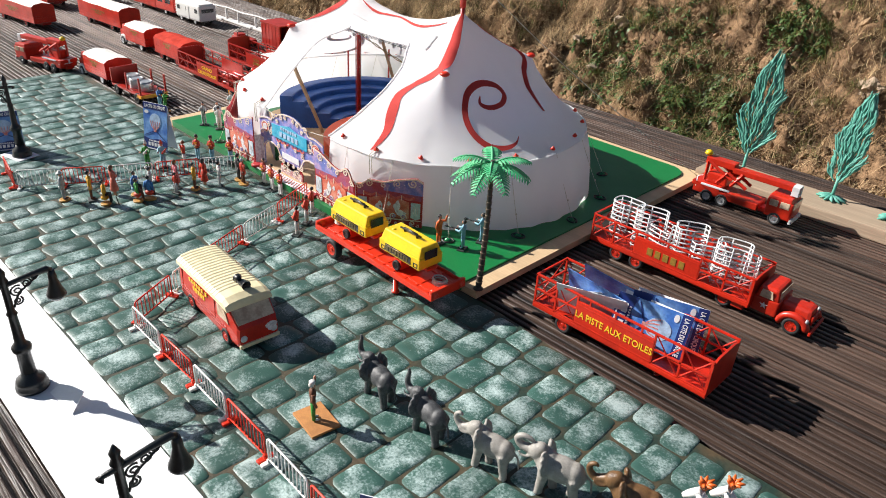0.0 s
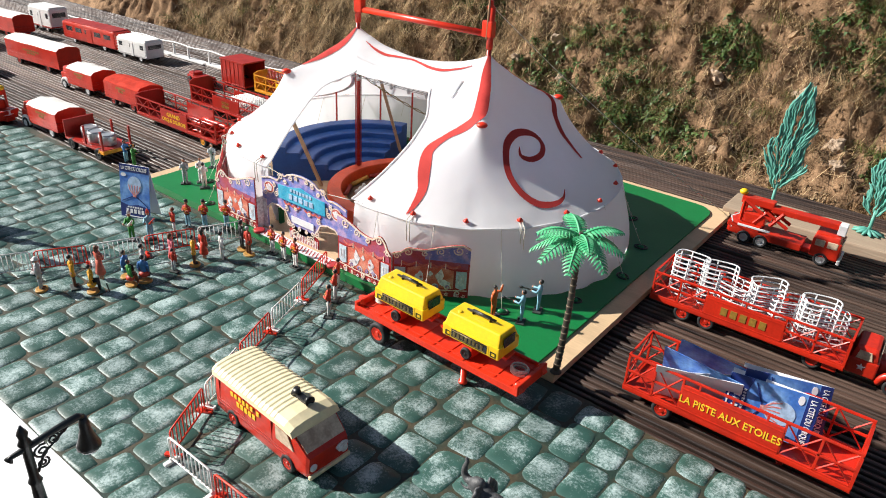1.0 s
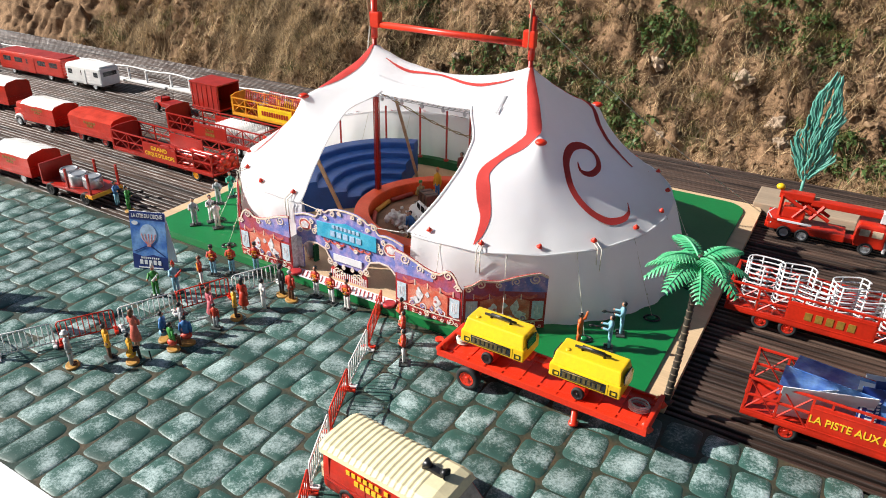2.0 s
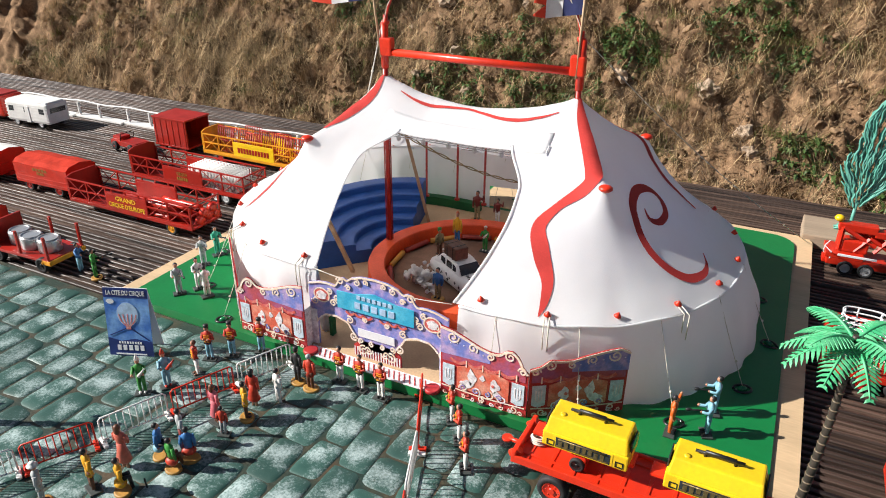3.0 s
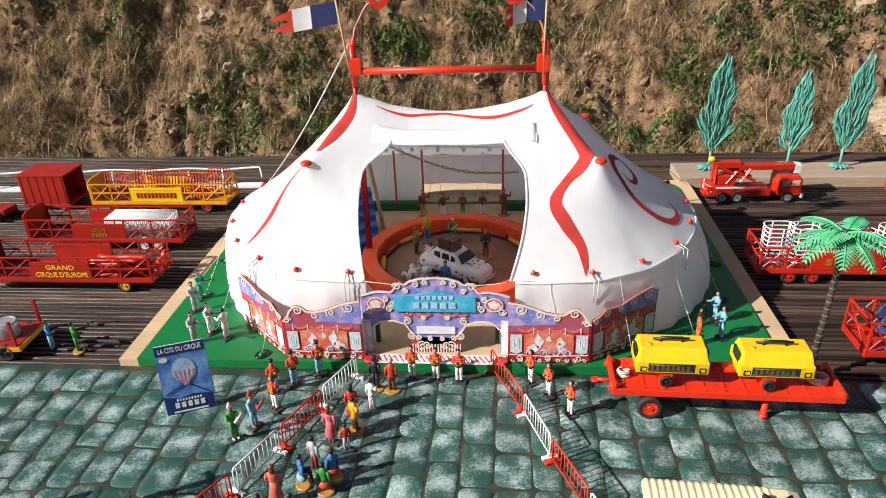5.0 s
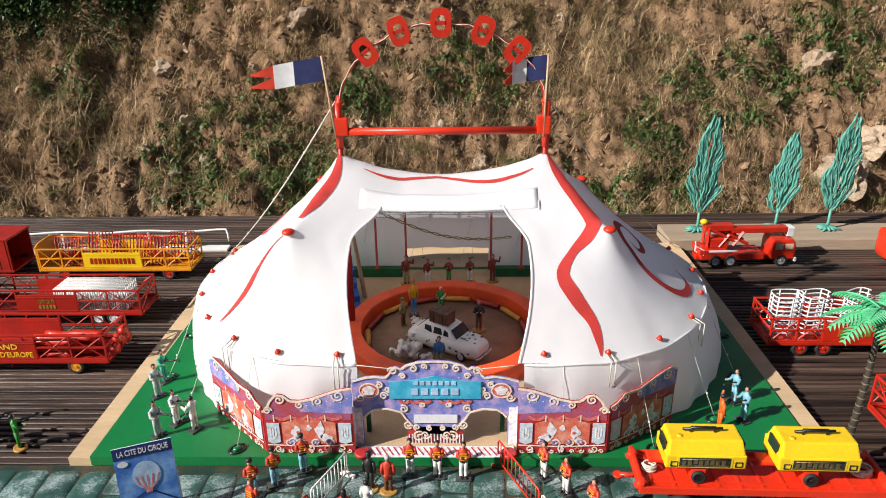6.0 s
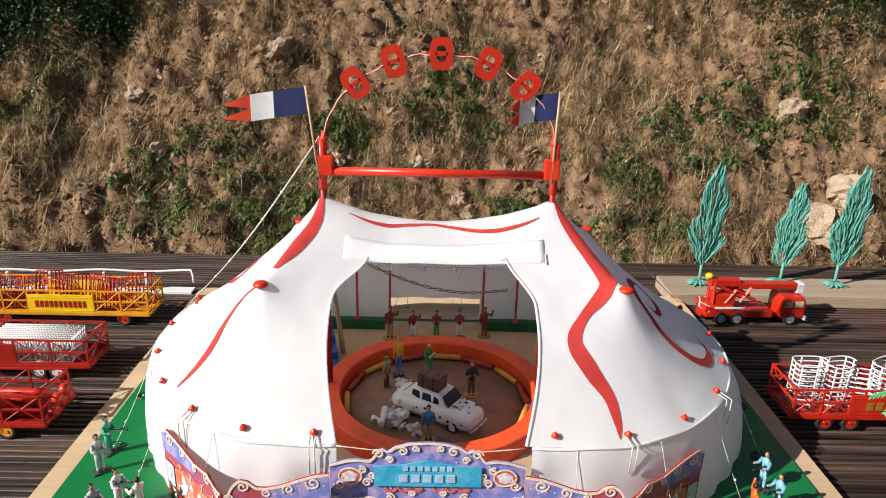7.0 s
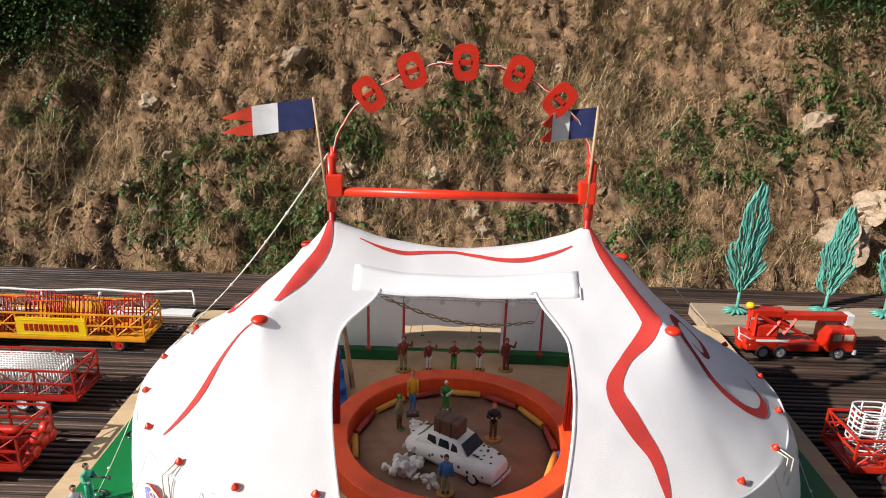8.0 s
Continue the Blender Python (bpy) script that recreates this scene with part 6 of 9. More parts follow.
def crane_truck(at, rz, label, boom=True):
    """A three-axle toy breakdown crane, facing +x."""
    t = thing("crane_truck", at, rz, label, "crane truck", "crane trucks")
    W = 0.042
    bm = B()
    box(bm, (0.050, 0, 0.0165), (0.098, W * 0.9, 0.010), 0.0012)
    box(bm, (0.072, 0, 0.012), (0.150, W * 0.4, 0.007), 0.001)
    part("body", bm, RED, t)
    bm = B()
    box(bm, (0.020, 0, 0.0245), (0.044, W * 0.92, 0.007), 0.001)
    part("rear_deck", bm, RED, t)
    for s in (-1, 1):
        bm = B()
        for k in range(9):
            box(bm, (-0.002 + 0.0008 * k, s * (W * 0.02 + k * 0.0022), 0.024), (0.0014, 0.0015, 0.009))
        box(bm, (0.034, s * W * 0.46, 0.0265), (0.044, 0.0012, 0.003), 0.0003)
        part("stripes", bm, LIT_W, t, "white striped edge")
    bm = B()
    box(bm, (0.128, 0, 0.0245), (0.036, W * 0.94, 0.026), 0.002)
    box(bm, (0.127, 0, 0.040), (0.034, W * 0.92, 0.007), 0.002, taper=(0.9, 0.9))
    cab = part("cab", bm, RED, t, "square red cab")
    for s in (-1, 1):
        for x0, x1 in ((0.114, 0.126), (0.129, 0.142)):
            bm = B()
            box(bm, ((x0 + x1) / 2, s * W * 0.468, 0.0325), (x1 - x0, 0.0012, 0.0095), 0.0008)
            part("side_window", bm, AMBER_GLASS, cab)
    bm = B()
    box(bm, (0.1462, 0, 0.0325), (0.0012, W * 0.80, 0.0105), 0.0008)
    part("windscreen", bm, AMBER_GLASS, cab)
    bm = B()
    box(bm, (0.1475, 0, 0.011), (0.004, W * 0.98, 0.0065), 0.001)
    part("bumper", bm, WHITE, t, "white front bumper")
    for x in (0.024, 0.047, 0.126):
        for s in (-1, 1):
            wheel(t, (x, s * W * 0.40, 0.0095), 0.0095, 0.0065, SILVER, hub=0.62)
    bm = B()
    box(bm, (0.030, 0, 0.036), (0.030, W * 0.5, 0.016), 0.002)
    part("turret", bm, RED, t)
    for s in (-1, 1):
        bm = B()
        for a, b2 in (((0.012, 0.030), (0.012, 0.060)), ((0.012, 0.060), (0.052, 0.040)), ((0.030, 0.030), (0.044, 0.050)), ((0.052, 0.032), (0.066, 0.054)), ((0.044, 0.050), (0.075, 0.034))):
            d = Vector((b2[0] - a[0], 0, b2[1] - a[1]))
            tube(bm, [(a[0], s * 0.0095, a[1]), (b2[0], s * 0.0095, b2[1])], 0.0026, 4, smooth=False)
        part("boom_frame", bm, RED, t)
    bm = B()
    pts = [(0.008, 0, 0.061), (0.050, 0, 0.0585), (0.135, 0, 0.0520)]
    for a, b2, h in ((pts[0], pts[1], 0.010), (pts[1], pts[2], 0.0085)):
        c = (Vector(a) + Vector(b2)) / 2
        box(bm, c, ((Vector(b2) - Vector(a)).length + 0.002, 0.015, h), 0.0012)
    part("boom", bm, RED, t, "red crane boom")
    bm = B()
    for z in (-0.0065, 0.0065):
        box(bm, (0.140, 0, 0.052 + z), (0.010, 0.014, 0.002), 0.0005)
    for s in (-1, 1):
        box(bm, (0.140, s * 0.007, 0.052), (0.010, 0.002, 0.014), 0.0005)
    part("boom_head", bm, GREYW, t, "white boom head frame")
    bm = B()
    ball(bm, (0.006, 0, 0.0685), (0.006, 0.006, 0.0045), 12, 8)
    part("beacon", bm, YELLOW, t, "yellow beacon")
    return t


crane_truck((0.374, 0.490, DECK), 2, "red breakdown crane truck with a yellow beacon")
crane_truck((-0.78, -0.010, DECK), 196, "red crane truck standing beside the cobbles")

# rounded red vehicle end at the far right of the beam
bus = thing("toy_van", (0.660, 0.475, DECK), 0, "bright red toy van with rounded ends", "van")
bm = B()
box(bm, (0.055, 0.018, 0.030), (0.11, 0.040, 0.046), 0.010)
part("body", bm, RED_BRIGHT, bus)
for x in (0.024, 0.086):
    for y in (0.0, 0.036):
        wheel(bus, (x, y, 0.0085), 0.0085, 0.006, SILVER)


def tilt_lorry(at, rz, label, roof, body=RED, L=0.095, W=0.056, H=0.052, cab=True, group="lorries", bars=(5, 0.034)):
    """A toy lorry or trailer with a canvas tilt: boarded body, ridged tilt, cab facing -x."""
    t = thing("tilt_lorry" if cab else "tilt_trailer", at, rz, label, "lorry" if cab else "trailer", group)
    bm = B()
    box(bm, (L / 2, W / 2, 0.0225), (L, W, 0.017), 0.0008)
    for k in range(2):
        box(bm, (L / 2, W / 2, 0.019 + 0.007 * k), (L + 0.0012, W + 0.0012, 0.0010))
    part("body", bm, body, t, "boarded lorry body")
    bm = B()
    a = [(0, 0.031), (0, H - 0.006), (W * 0.12, H - 0.001), (W * 0.5, H + 0.003), (W * 0.88, H - 0.001), (W, H - 0.006), (W, 0.031)]
    low, high = [], []
    xs = np.linspace(0.0, L, 9)
    rows = [[bm.verts.new((x, y + 0.0004 * math.sin(k * 2.2), z + 0.0007 * math.sin(k * 1.7 + y * 90))) for y, z in a] for k, x in enumerate(xs)]
    for p, q in zip(rows, rows[1:]):
        for i in range(len(a) - 1):
            f = bm.faces.new((p[i], p[i + 1], q[i + 1], q[i]))
            f.material_index = 1 if 1 <= i <= 4 else 0
    bm.faces.new(rows[0])
    bm.faces.new(rows[-1][::-1])
    o = finish(bm, "tilt", [body, roof], t)
    tagged(o, label="canvas tilt")
    bm = B()
    n, wl = bars
    for k in range(n):
        box(bm, (L / 2 - wl / 2 + wl * (k + 0.5) / n, -0.0006, 0.040), (wl / n * 0.66, 0.0004, 0.0042))
    for k in range(4):
        box(bm, (L / 2 - wl * 0.25 + wl * 0.5 * (k + 0.5) / 4, -0.0006, 0.034), (wl / 8 * 0.66, 0.0004, 0.0042))
    part("marks", bm, LIT_GOLD, t, "plain gold painted bars")
    bm = B()
    box(bm, (L / 2, W / 2, 0.0125), (L * 1.05, W * 0.4, 0.006), 0.0008)
    part("chassis", bm, RED_DK, t)
    for x in (L * 0.22, L * 0.78) if not cab else (L * 0.75,):
        for y in (0.004, W - 0.004):
            wheel(t, (x, y, 0.0098), 0.0098, 0.007, RED_DK if not cab else GREYW)
    if cab:
        bm = B()
        box(bm, (-0.015, W / 2, 0.024), (0.028, W * 0.9, 0.020), 0.003)
        box(bm, (-0.013, W / 2, 0.040), (0.024, W * 0.86, 0.014), 0.004, taper=(0.8, 0.88))
        part("cab", bm, body, t, "rounded red cab")
        bm = B()
        box(bm, (-0.0262, W / 2, 0.040), (0.0012, W * 0.68, 0.009), 0.0004)
        part("windscreen", bm, AMBER_GLASS, t)
        for y in (0.002, W - 0.002):
            bm = B()
            tube(bm, [(-0.013 + 0.0125 * math.cos(a2), y, 0.0105 + 0.0115 * math.sin(a2)) for a2 in np.linspace(-0.2, math.pi + 0.2, 12)], 0.003, 6)
            part("wing", bm, WHITE, t, "white front wing")
            wheel(t, (-0.013, y, 0.0098), 0.0098, 0.007, GREYW)
    return t


tilt_lorry((-0.735, 0.004, DECK), 3, "red lorry with a white canvas tilt by the cobbles", TARP)
tilt_lorry((-0.945, 0.180, DECK), 3, "red lorry with a white canvas tilt in the second row", TARP)
tilt_lorry((-0.805, 0.186, DECK), 2, "red trailer with a red canvas tilt", RED_TARP, cab=False, L=0.120, group="tilt trailers")
tilt_lorry((-1.275, 0.200, DECK), 5, "long red semi-trailer with a white roof", TARP, cab=False, L=0.215, H=0.060, group="tilt trailers", bars=(8, 0.07))
tilt_lorry((-1.420, 0.035, DECK), 8, "long red semi-trailer with a white roof", TARP, cab=False, L=0.215, H=0.060, group="tilt trailers", bars=(8, 0.07))
tilt_lorry((-1.560, 0.175, DECK), 6, "red lorry with a white canvas tilt far along the row", TARP, H=0.058)
tilt_lorry((-1.720, 0.300, DECK), 5, "long red semi-trailer with a white roof", TARP, cab=False, L=0.215, H=0.060, group="tilt trailers", bars=(8, 0.07))
tilt_lorry((-1.700, 0.040, DECK), 9, "red lorry with a white canvas tilt far along the row", TARP, H=0.058)


def drum_trailer():
    t = thing("drum_trailer", (-0.605, 0.004, DECK), 3, "dark red open trailer carrying silver drums", "trailer")
    L, W = 0.112, 0.054
    bm = B()
    box(bm, (L / 2, W / 2, 0.0175), (L, W, 0.004), 0.0008)
    box(bm, (L / 2, W / 2, 0.0135), (L, W * 0.4, 0.005), 0.0008)
    part("bed", bm, RED_DK, t)
    bm = B()
    box(bm, (0.002, W / 2, 0.033), (0.003, W, 0.030), 0.0005)
    part("head_board", bm, RED_DK, t)
    for x, y in ((0.060, 0.002), (L - 0.003, 0.002), (0.060, W - 0.002), (L - 0.003, W - 0.002)):
        bm = B()
        box(bm, (x, y, 0.034), (0.0035, 0.003, 0.033), 0.0005)
        part("stake", bm, RED_DK, t)
    for x in (0.018, L - 0.016):
        for y in (0.003, W - 0.003):
            wheel(t, (x, y, 0.0100), 0.0100, 0.007, BLACK)
    bm = B()
    box(bm, (L - 0.006, W / 2, 0.0155), (0.016, W + 0.001, 0.006), 0.0006)
    part("tail_beam", bm, AMBER, t)
    proto = None
    for k, (x, y) in enumerate(((-0.576, 0.034), (-0.548, 0.030), (-0.520, 0.034))):
        if proto:
            copy_thing(proto, pose(x, y, DECK + 0.0196))
            continue
        d = proto = thing("drum", (x, y, DECK + 0.0196), 0, "short silver metal drum standing on the trailer", "drum", "drums")
        bm = B()
        lathe(bm, [(0.0135, 0), (0.0140, 0.001), (0.0140, 0.015), (0.0135, 0.0165)], 24)
        part("shell", bm, SILVER, d)
        bm = B()
        lathe(bm, [(0.0128, 0.0166), (0.0128, 0.0178), (0.0112, 0.0178), (0.0108, 0.0168)], 24)
        part("lid", bm, SILVER, d)
    return t


drum_trailer()


def caravan(at, rz, L, W, H, paint, label, stripe=None, n=3):
    t = thing("caravan", at, rz, label, "caravan", "caravans")
    bm = B()
    box(bm, (L / 2, W / 2, 0.010 + H / 2), (L, W, H), 0.005)
    for k in range(5):
        box(bm, (L / 2, W / 2, 0.016 + H * 0.16 * k), (L + 0.0008, W + 0.0008, 0.0007))
    body = part("body", bm, paint, t, "ribbed body")
    bm = B()
    box(bm, (L / 2, W / 2, 0.0105 + H), (L * 0.94, W * 0.86, 0.004), 0.0015)
    part("roof", bm, paint if paint is WHITE else RED_DK, t)
    for k in range(n):
        x = L * (0.14 + 0.72 * k / max(1, n - 1))
        bm = B()
        box(bm, (x, 0.0002, 0.010 + H * 0.63), (L * 0.12, 0.0012, H * 0.26), 0.0006)
        part("window", bm, GLASS_DK, body, "dark side window")
    bm = B()
    box(bm, (L - 0.0002, W / 2, 0.010 + H * 0.66), (0.0012, W * 0.72, H * 0.24), 0.0006)
    part("front_window", bm, GLASS_DK, body)
    bm = B()
    box(bm, (L * 0.52, -0.0003, 0.010 + H * 0.42), (L * 0.10, 0.0012, H * 0.8), 0.0006)
    part("door", bm, paint, body)
    if stripe:
        bm = B()
        box(bm, (L / 2, W / 2, 0.014), (L + 0.001, W + 0.001, 0.004), 0.0008)
        part("skirt", bm, stripe, t)
    for x in (L * 0.2, L * 0.78):
        for y in (0.004, W - 0.004):
            wheel(t, (x, y, 0.0085), 0.0085, 0.006, GREYW)
    return t


caravan((-1.165, 0.418, DECK), 4, 0.118, 0.052, 0.042, WHITE, "white ribbed caravan with dark windows")
caravan((-1.420, 0.408, DECK), 4, 0.235, 0.052, 0.044, RED, "long red living van with small windows", n=5)
caravan((-1.640, 0.420, DECK), 4, 0.110, 0.055, 0.055, WHITE, "white motor caravan parked far along the row", RED_DK)


def jeep():
    t = thing("jeep", (-0.770, 0.430, DECK), 175, "small dark red open jeep", "car")
    bm = B()
    box(bm, (0.035, 0.018, 0.014), (0.070, 0.032, 0.010), 0.0012)
    box(bm, (0.058, 0.018, 0.021), (0.024, 0.022, 0.008), 0.002)
    part("body", bm, RED_DK, t)
    bm = B()
    for y in (0.004, 0.032):
        tube(bm, [(0.044, y, 0.018), (0.040, y, 0.032)], 0.0009, 5)
    tube(bm, [(0.040, 0.004, 0.032), (0.040, 0.032, 0.032)], 0.0009, 5)
    part("screen_frame", bm, BLACK, t)
    for x in (0.012, 0.056):
        for y in (0.001, 0.035):
            wheel(t, (x, y, 0.0085), 0.0085, 0.006, RED_DK)
    # tall open-fronted red box on a low trailer
    b2 = thing("cage_wagon", (-0.765, 0.440, DECK), 0, "tall dark red box wagon with ribbed sides", "wagon")
    for nm, c, s in (("side_wall", (0.040, 0.001, 0.036), (0.080, 0.002, 0.052)), ("side_wall", (0.040, 0.059, 0.036), (0.080, 0.002, 0.052)), ("roof", (0.040, 0.030, 0.063), (0.084, 0.062, 0.003)), ("floor", (0.040, 0.030, 0.0115), (0.084, 0.062, 0.003)), ("end_wall", (0.001, 0.030, 0.036), (0.002, 0.056, 0.052))):
        bm = B()
        box(bm, c, s, 0.0005)
        if nm == "side_wall":
            for k in range(6):
                box(bm, (0.004 + 0.0144 * k, c[1], 0.036), (0.0016, 0.0034, 0.050))
        part(nm, bm, RED_DK, b2)
    for x in (0.014, 0.066):
        for y in (0.004, 0.056):
            wheel(b2, (x, y, 0.0090), 0.0090, 0.006, RED_DK)


jeep()


def white_rail():
    t = thing("rail_fence", (0, 0, DECK), 0, "white plastic rail fence on a white base strip", "fence")
    for k in range(9):
        x0 = -1.66 + 0.142 * k
        y0 = 0.505 + 0.052 * (x0 + 1.66) / 1.27
        bm = B()
        box(bm, (x0 + 0.069, y0 + 0.003, 0.0022), (0.138, 0.020, 0.0044), 0.0008)
        part("base_strip", bm, WHITE, t)
        for dx in (0.006, 0.069):
            bm = B()
            box(bm, (x0 + dx, y0, 0.018), (0.004, 0.005, 0.028), 0.0008)
            part("post", bm, WHITE, t)
    bm = B()
    tube(bm, [(-1.66 + 1.272 * u, 0.505 + 0.052 * u, 0.034 + 0.0015 * math.sin(u * 58)) for u in np.linspace(0, 1, 90)] + [(-0.384, 0.552, 0.028), (-0.382, 0.548, 0.018)], 0.0018, 7)
    part("top_rail", bm, WHITE, t, "rounded white top rail")


white_rail()


def kiosk_van():
    """Cab-over van with a ribbed cream roof, facing +x."""
    t = thing("publicity_van", (0.158, -0.219, 0.0008), -3.5, "red publicity van with a ribbed cream roof", "van")
    L, W = 0.124, 0.046
    bm = B()
    ring_rows = []
    secs = [(0.0, 0.0065, 1.0), (0.004, 0.0055, 1.0), (0.095, 0.0055, 1.0), (0.108, 0.0055, 0.98), (0.121, 0.0060, 0.93), (0.124, 0.0085, 0.88)]
    tops = [0.043, 0.0435, 0.0435, 0.0405, 0.0285, 0.026]
    for (x, z0, w), z1 in zip(secs, tops):
        h = W / 2 * w
        ring_rows.append([bm.verts.new((x, y * h, z)) for y, z in ((-0.94, z0), (-1, z0 + 0.004), (-1, z1 * 0.62), (-0.95, z1), (0.95, z1), (1, z1 * 0.62), (1, z0 + 0.004), (0.94, z0))])
    for p, q in zip(ring_rows, ring_rows[1:]):
        for k in range(8):
            bm.faces.new((p[k], p[(k + 1) % 8], q[(k + 1) % 8], q[k]))
    bm.faces.new(ring_rows[0])
    bm.faces.new(ring_rows[-1][::-1])
    body = part("body", bm, RED, t, "red van body with pressed lines")
    for s in (-1, 1):
        bm = B()
        for z in (0.016, 0.0195):
            box(bm, (0.052, s * (W / 2 + 0.0001), z), (0.100, 0.0008, 0.0008))
        for x in (0.006, 0.042, 0.080):
            box(bm, (x, s * (W / 2 - 0.0004), 0.030), (0.0008, 0.0012, 0.022))
        part("moulding", bm, RED_DK, body)
        bm = B()
        plate(bm, [(0.086, 0.0265), (0.1085, 0.0265), (0.1015, 0.0395), (0.086, 0.0395)], 0.0008)
        o = part("side_window", bm, AMBER_GLASS, body, "cab side window")
        o.location = (0, s * (W / 2 * 0.985) - (0.0006 if s < 0 else 0.0002), 0)
        bm = B()
        n = 7
        for k in range(n):
            box(bm, (0.026 + k * 0.0056 + (0.003 if k > 5 else 0), s * (W / 2 + 0.0003), 0.0365 - 0.0), (0.0036, 0.0006, 0.0042), 0.0001)
        for k in range(5):
            box(bm, (0.034 + k * 0.0056, s * (W / 2 + 0.0003), 0.0295), (0.0040, 0.0006, 0.0050), 0.0001)
        part("marks", bm, LIT_Y, body, "plain yellow painted bars")
    bm = B()
    pane(bm, [(0.1205, -0.0190, 0.0292), (0.1205, 0.0190, 0.0292), (0.1085, 0.0198, 0.0402), (0.1085, -0.0198, 0.0402)], 0.0004)
    part("windscreen", bm, AMBER_GLASS, body, "wide windscreen with a cream interior")
    bm = B()
    box(bm, (0.1245, 0, 0.0075), (0.003, W * 0.92, 0.004), 0.001)
    part("bumper", bm, CREAM, t, "cream front bumper")
    for s in (-1, 1):
        bm = B()
        lathe(bm, [(0.0035, 0), (0.0035, 0.0012), (0.0015, 0.002)], 14, (0.1235, s * 0.016, 0.0155), m=Matrix.Rotation(math.pi / 2, 4, "Y"))
        part("headlight", bm, GREYW, t)
    bm = B()
    plate(bm, [(0.006 * math.cos(a) * (1 + 0.2 * math.sin(3 * a)), 0.020 + 0.005 * math.sin(a)) for a in np.linspace(0, math.tau, 14, endpoint=False)], 0.0006, Matrix.Translation((0.1252, 0.013, 0)) @ Matrix.Rotation(math.pi / 2, 4, "Z"))
    part("nose_badge", bm, FAC_PALE, t, "pale plain badge shape")
    for x in (0.024, 0.100):
        for s in (-1, 1):
            wheel(t, (x, s * (W / 2 - 0.002), 0.0085), 0.0085, 0.006, RED)
    # roof with ribs
    bm = B()
    xs = np.linspace(-0.004, 0.088, 70)
    prof = [(-1.0, 0.0), (-0.98, 0.004), (-0.80, 0.0068), (-0.4, 0.0082), (0.4, 0.0082), (0.80, 0.0068), (0.98, 0.004), (1.0, 0.0)]
    rows = []
    for i, x in enumerate(list(xs) + [0.099, 0.1070, 0.1095]):
        k = 1.0 if i < 70 else (1.0, 0.82, 0.30)[i - 70]
        rib = (0.0006 if (i // 2) % 2 else 0.0) if i < 69 else 0.0
        wv = 1.0 if i > 2 else (0.90, 0.96, 1.0)[i]
        rows.append([bm.verts.new((x, y * (W / 2 + 0.0015) * wv, 0.0432 + z * k + (rib if 0 < j < 7 else 0) - (0.0 if i < 70 else 0.0012 * (i - 70)))) for j, (y, z) in enumerate(prof)])
    for p, q in zip(rows, rows[1:]):
        for k in range(7):
            bm.faces.new((p[k], p[k + 1], q[k + 1], q[k]))
    bm.faces.new(rows[0])
    bm.faces.new(rows[-1][::-1])
    part("roof", bm, CREAM, t, "ribbed cream roof")
    bm = B()
    box(bm, (0.088, 0.004, 0.0525), (0.014, 0.006, 0.0035), 0.0008)
    for sx in (-1, 1):
        lathe(bm, [(0.0018, 0), (0.0048, 0.0055), (0.0042, 0.0055), (0.0014, 0.001)], 12, (0.088 + sx * 0.004, 0.004, 0.0545), m=Matrix.Rotation(sx * math.pi / 2, 4, "Y"))
    part("loudspeaker", bm, BLACK, t, "black twin-horn loudspeaker")
    bm = B()
    box(bm, (-0.004, -0.004, 0.018), (0.006, 0.030, 0.014), 0.001)
    part("rear_box", bm, CREAM, t, "cream box at the rear")
    return t


kiosk_van()


# ---------------------------------------------------------------- painted figurines, each one plain mesh
FIG_CACHE = {}


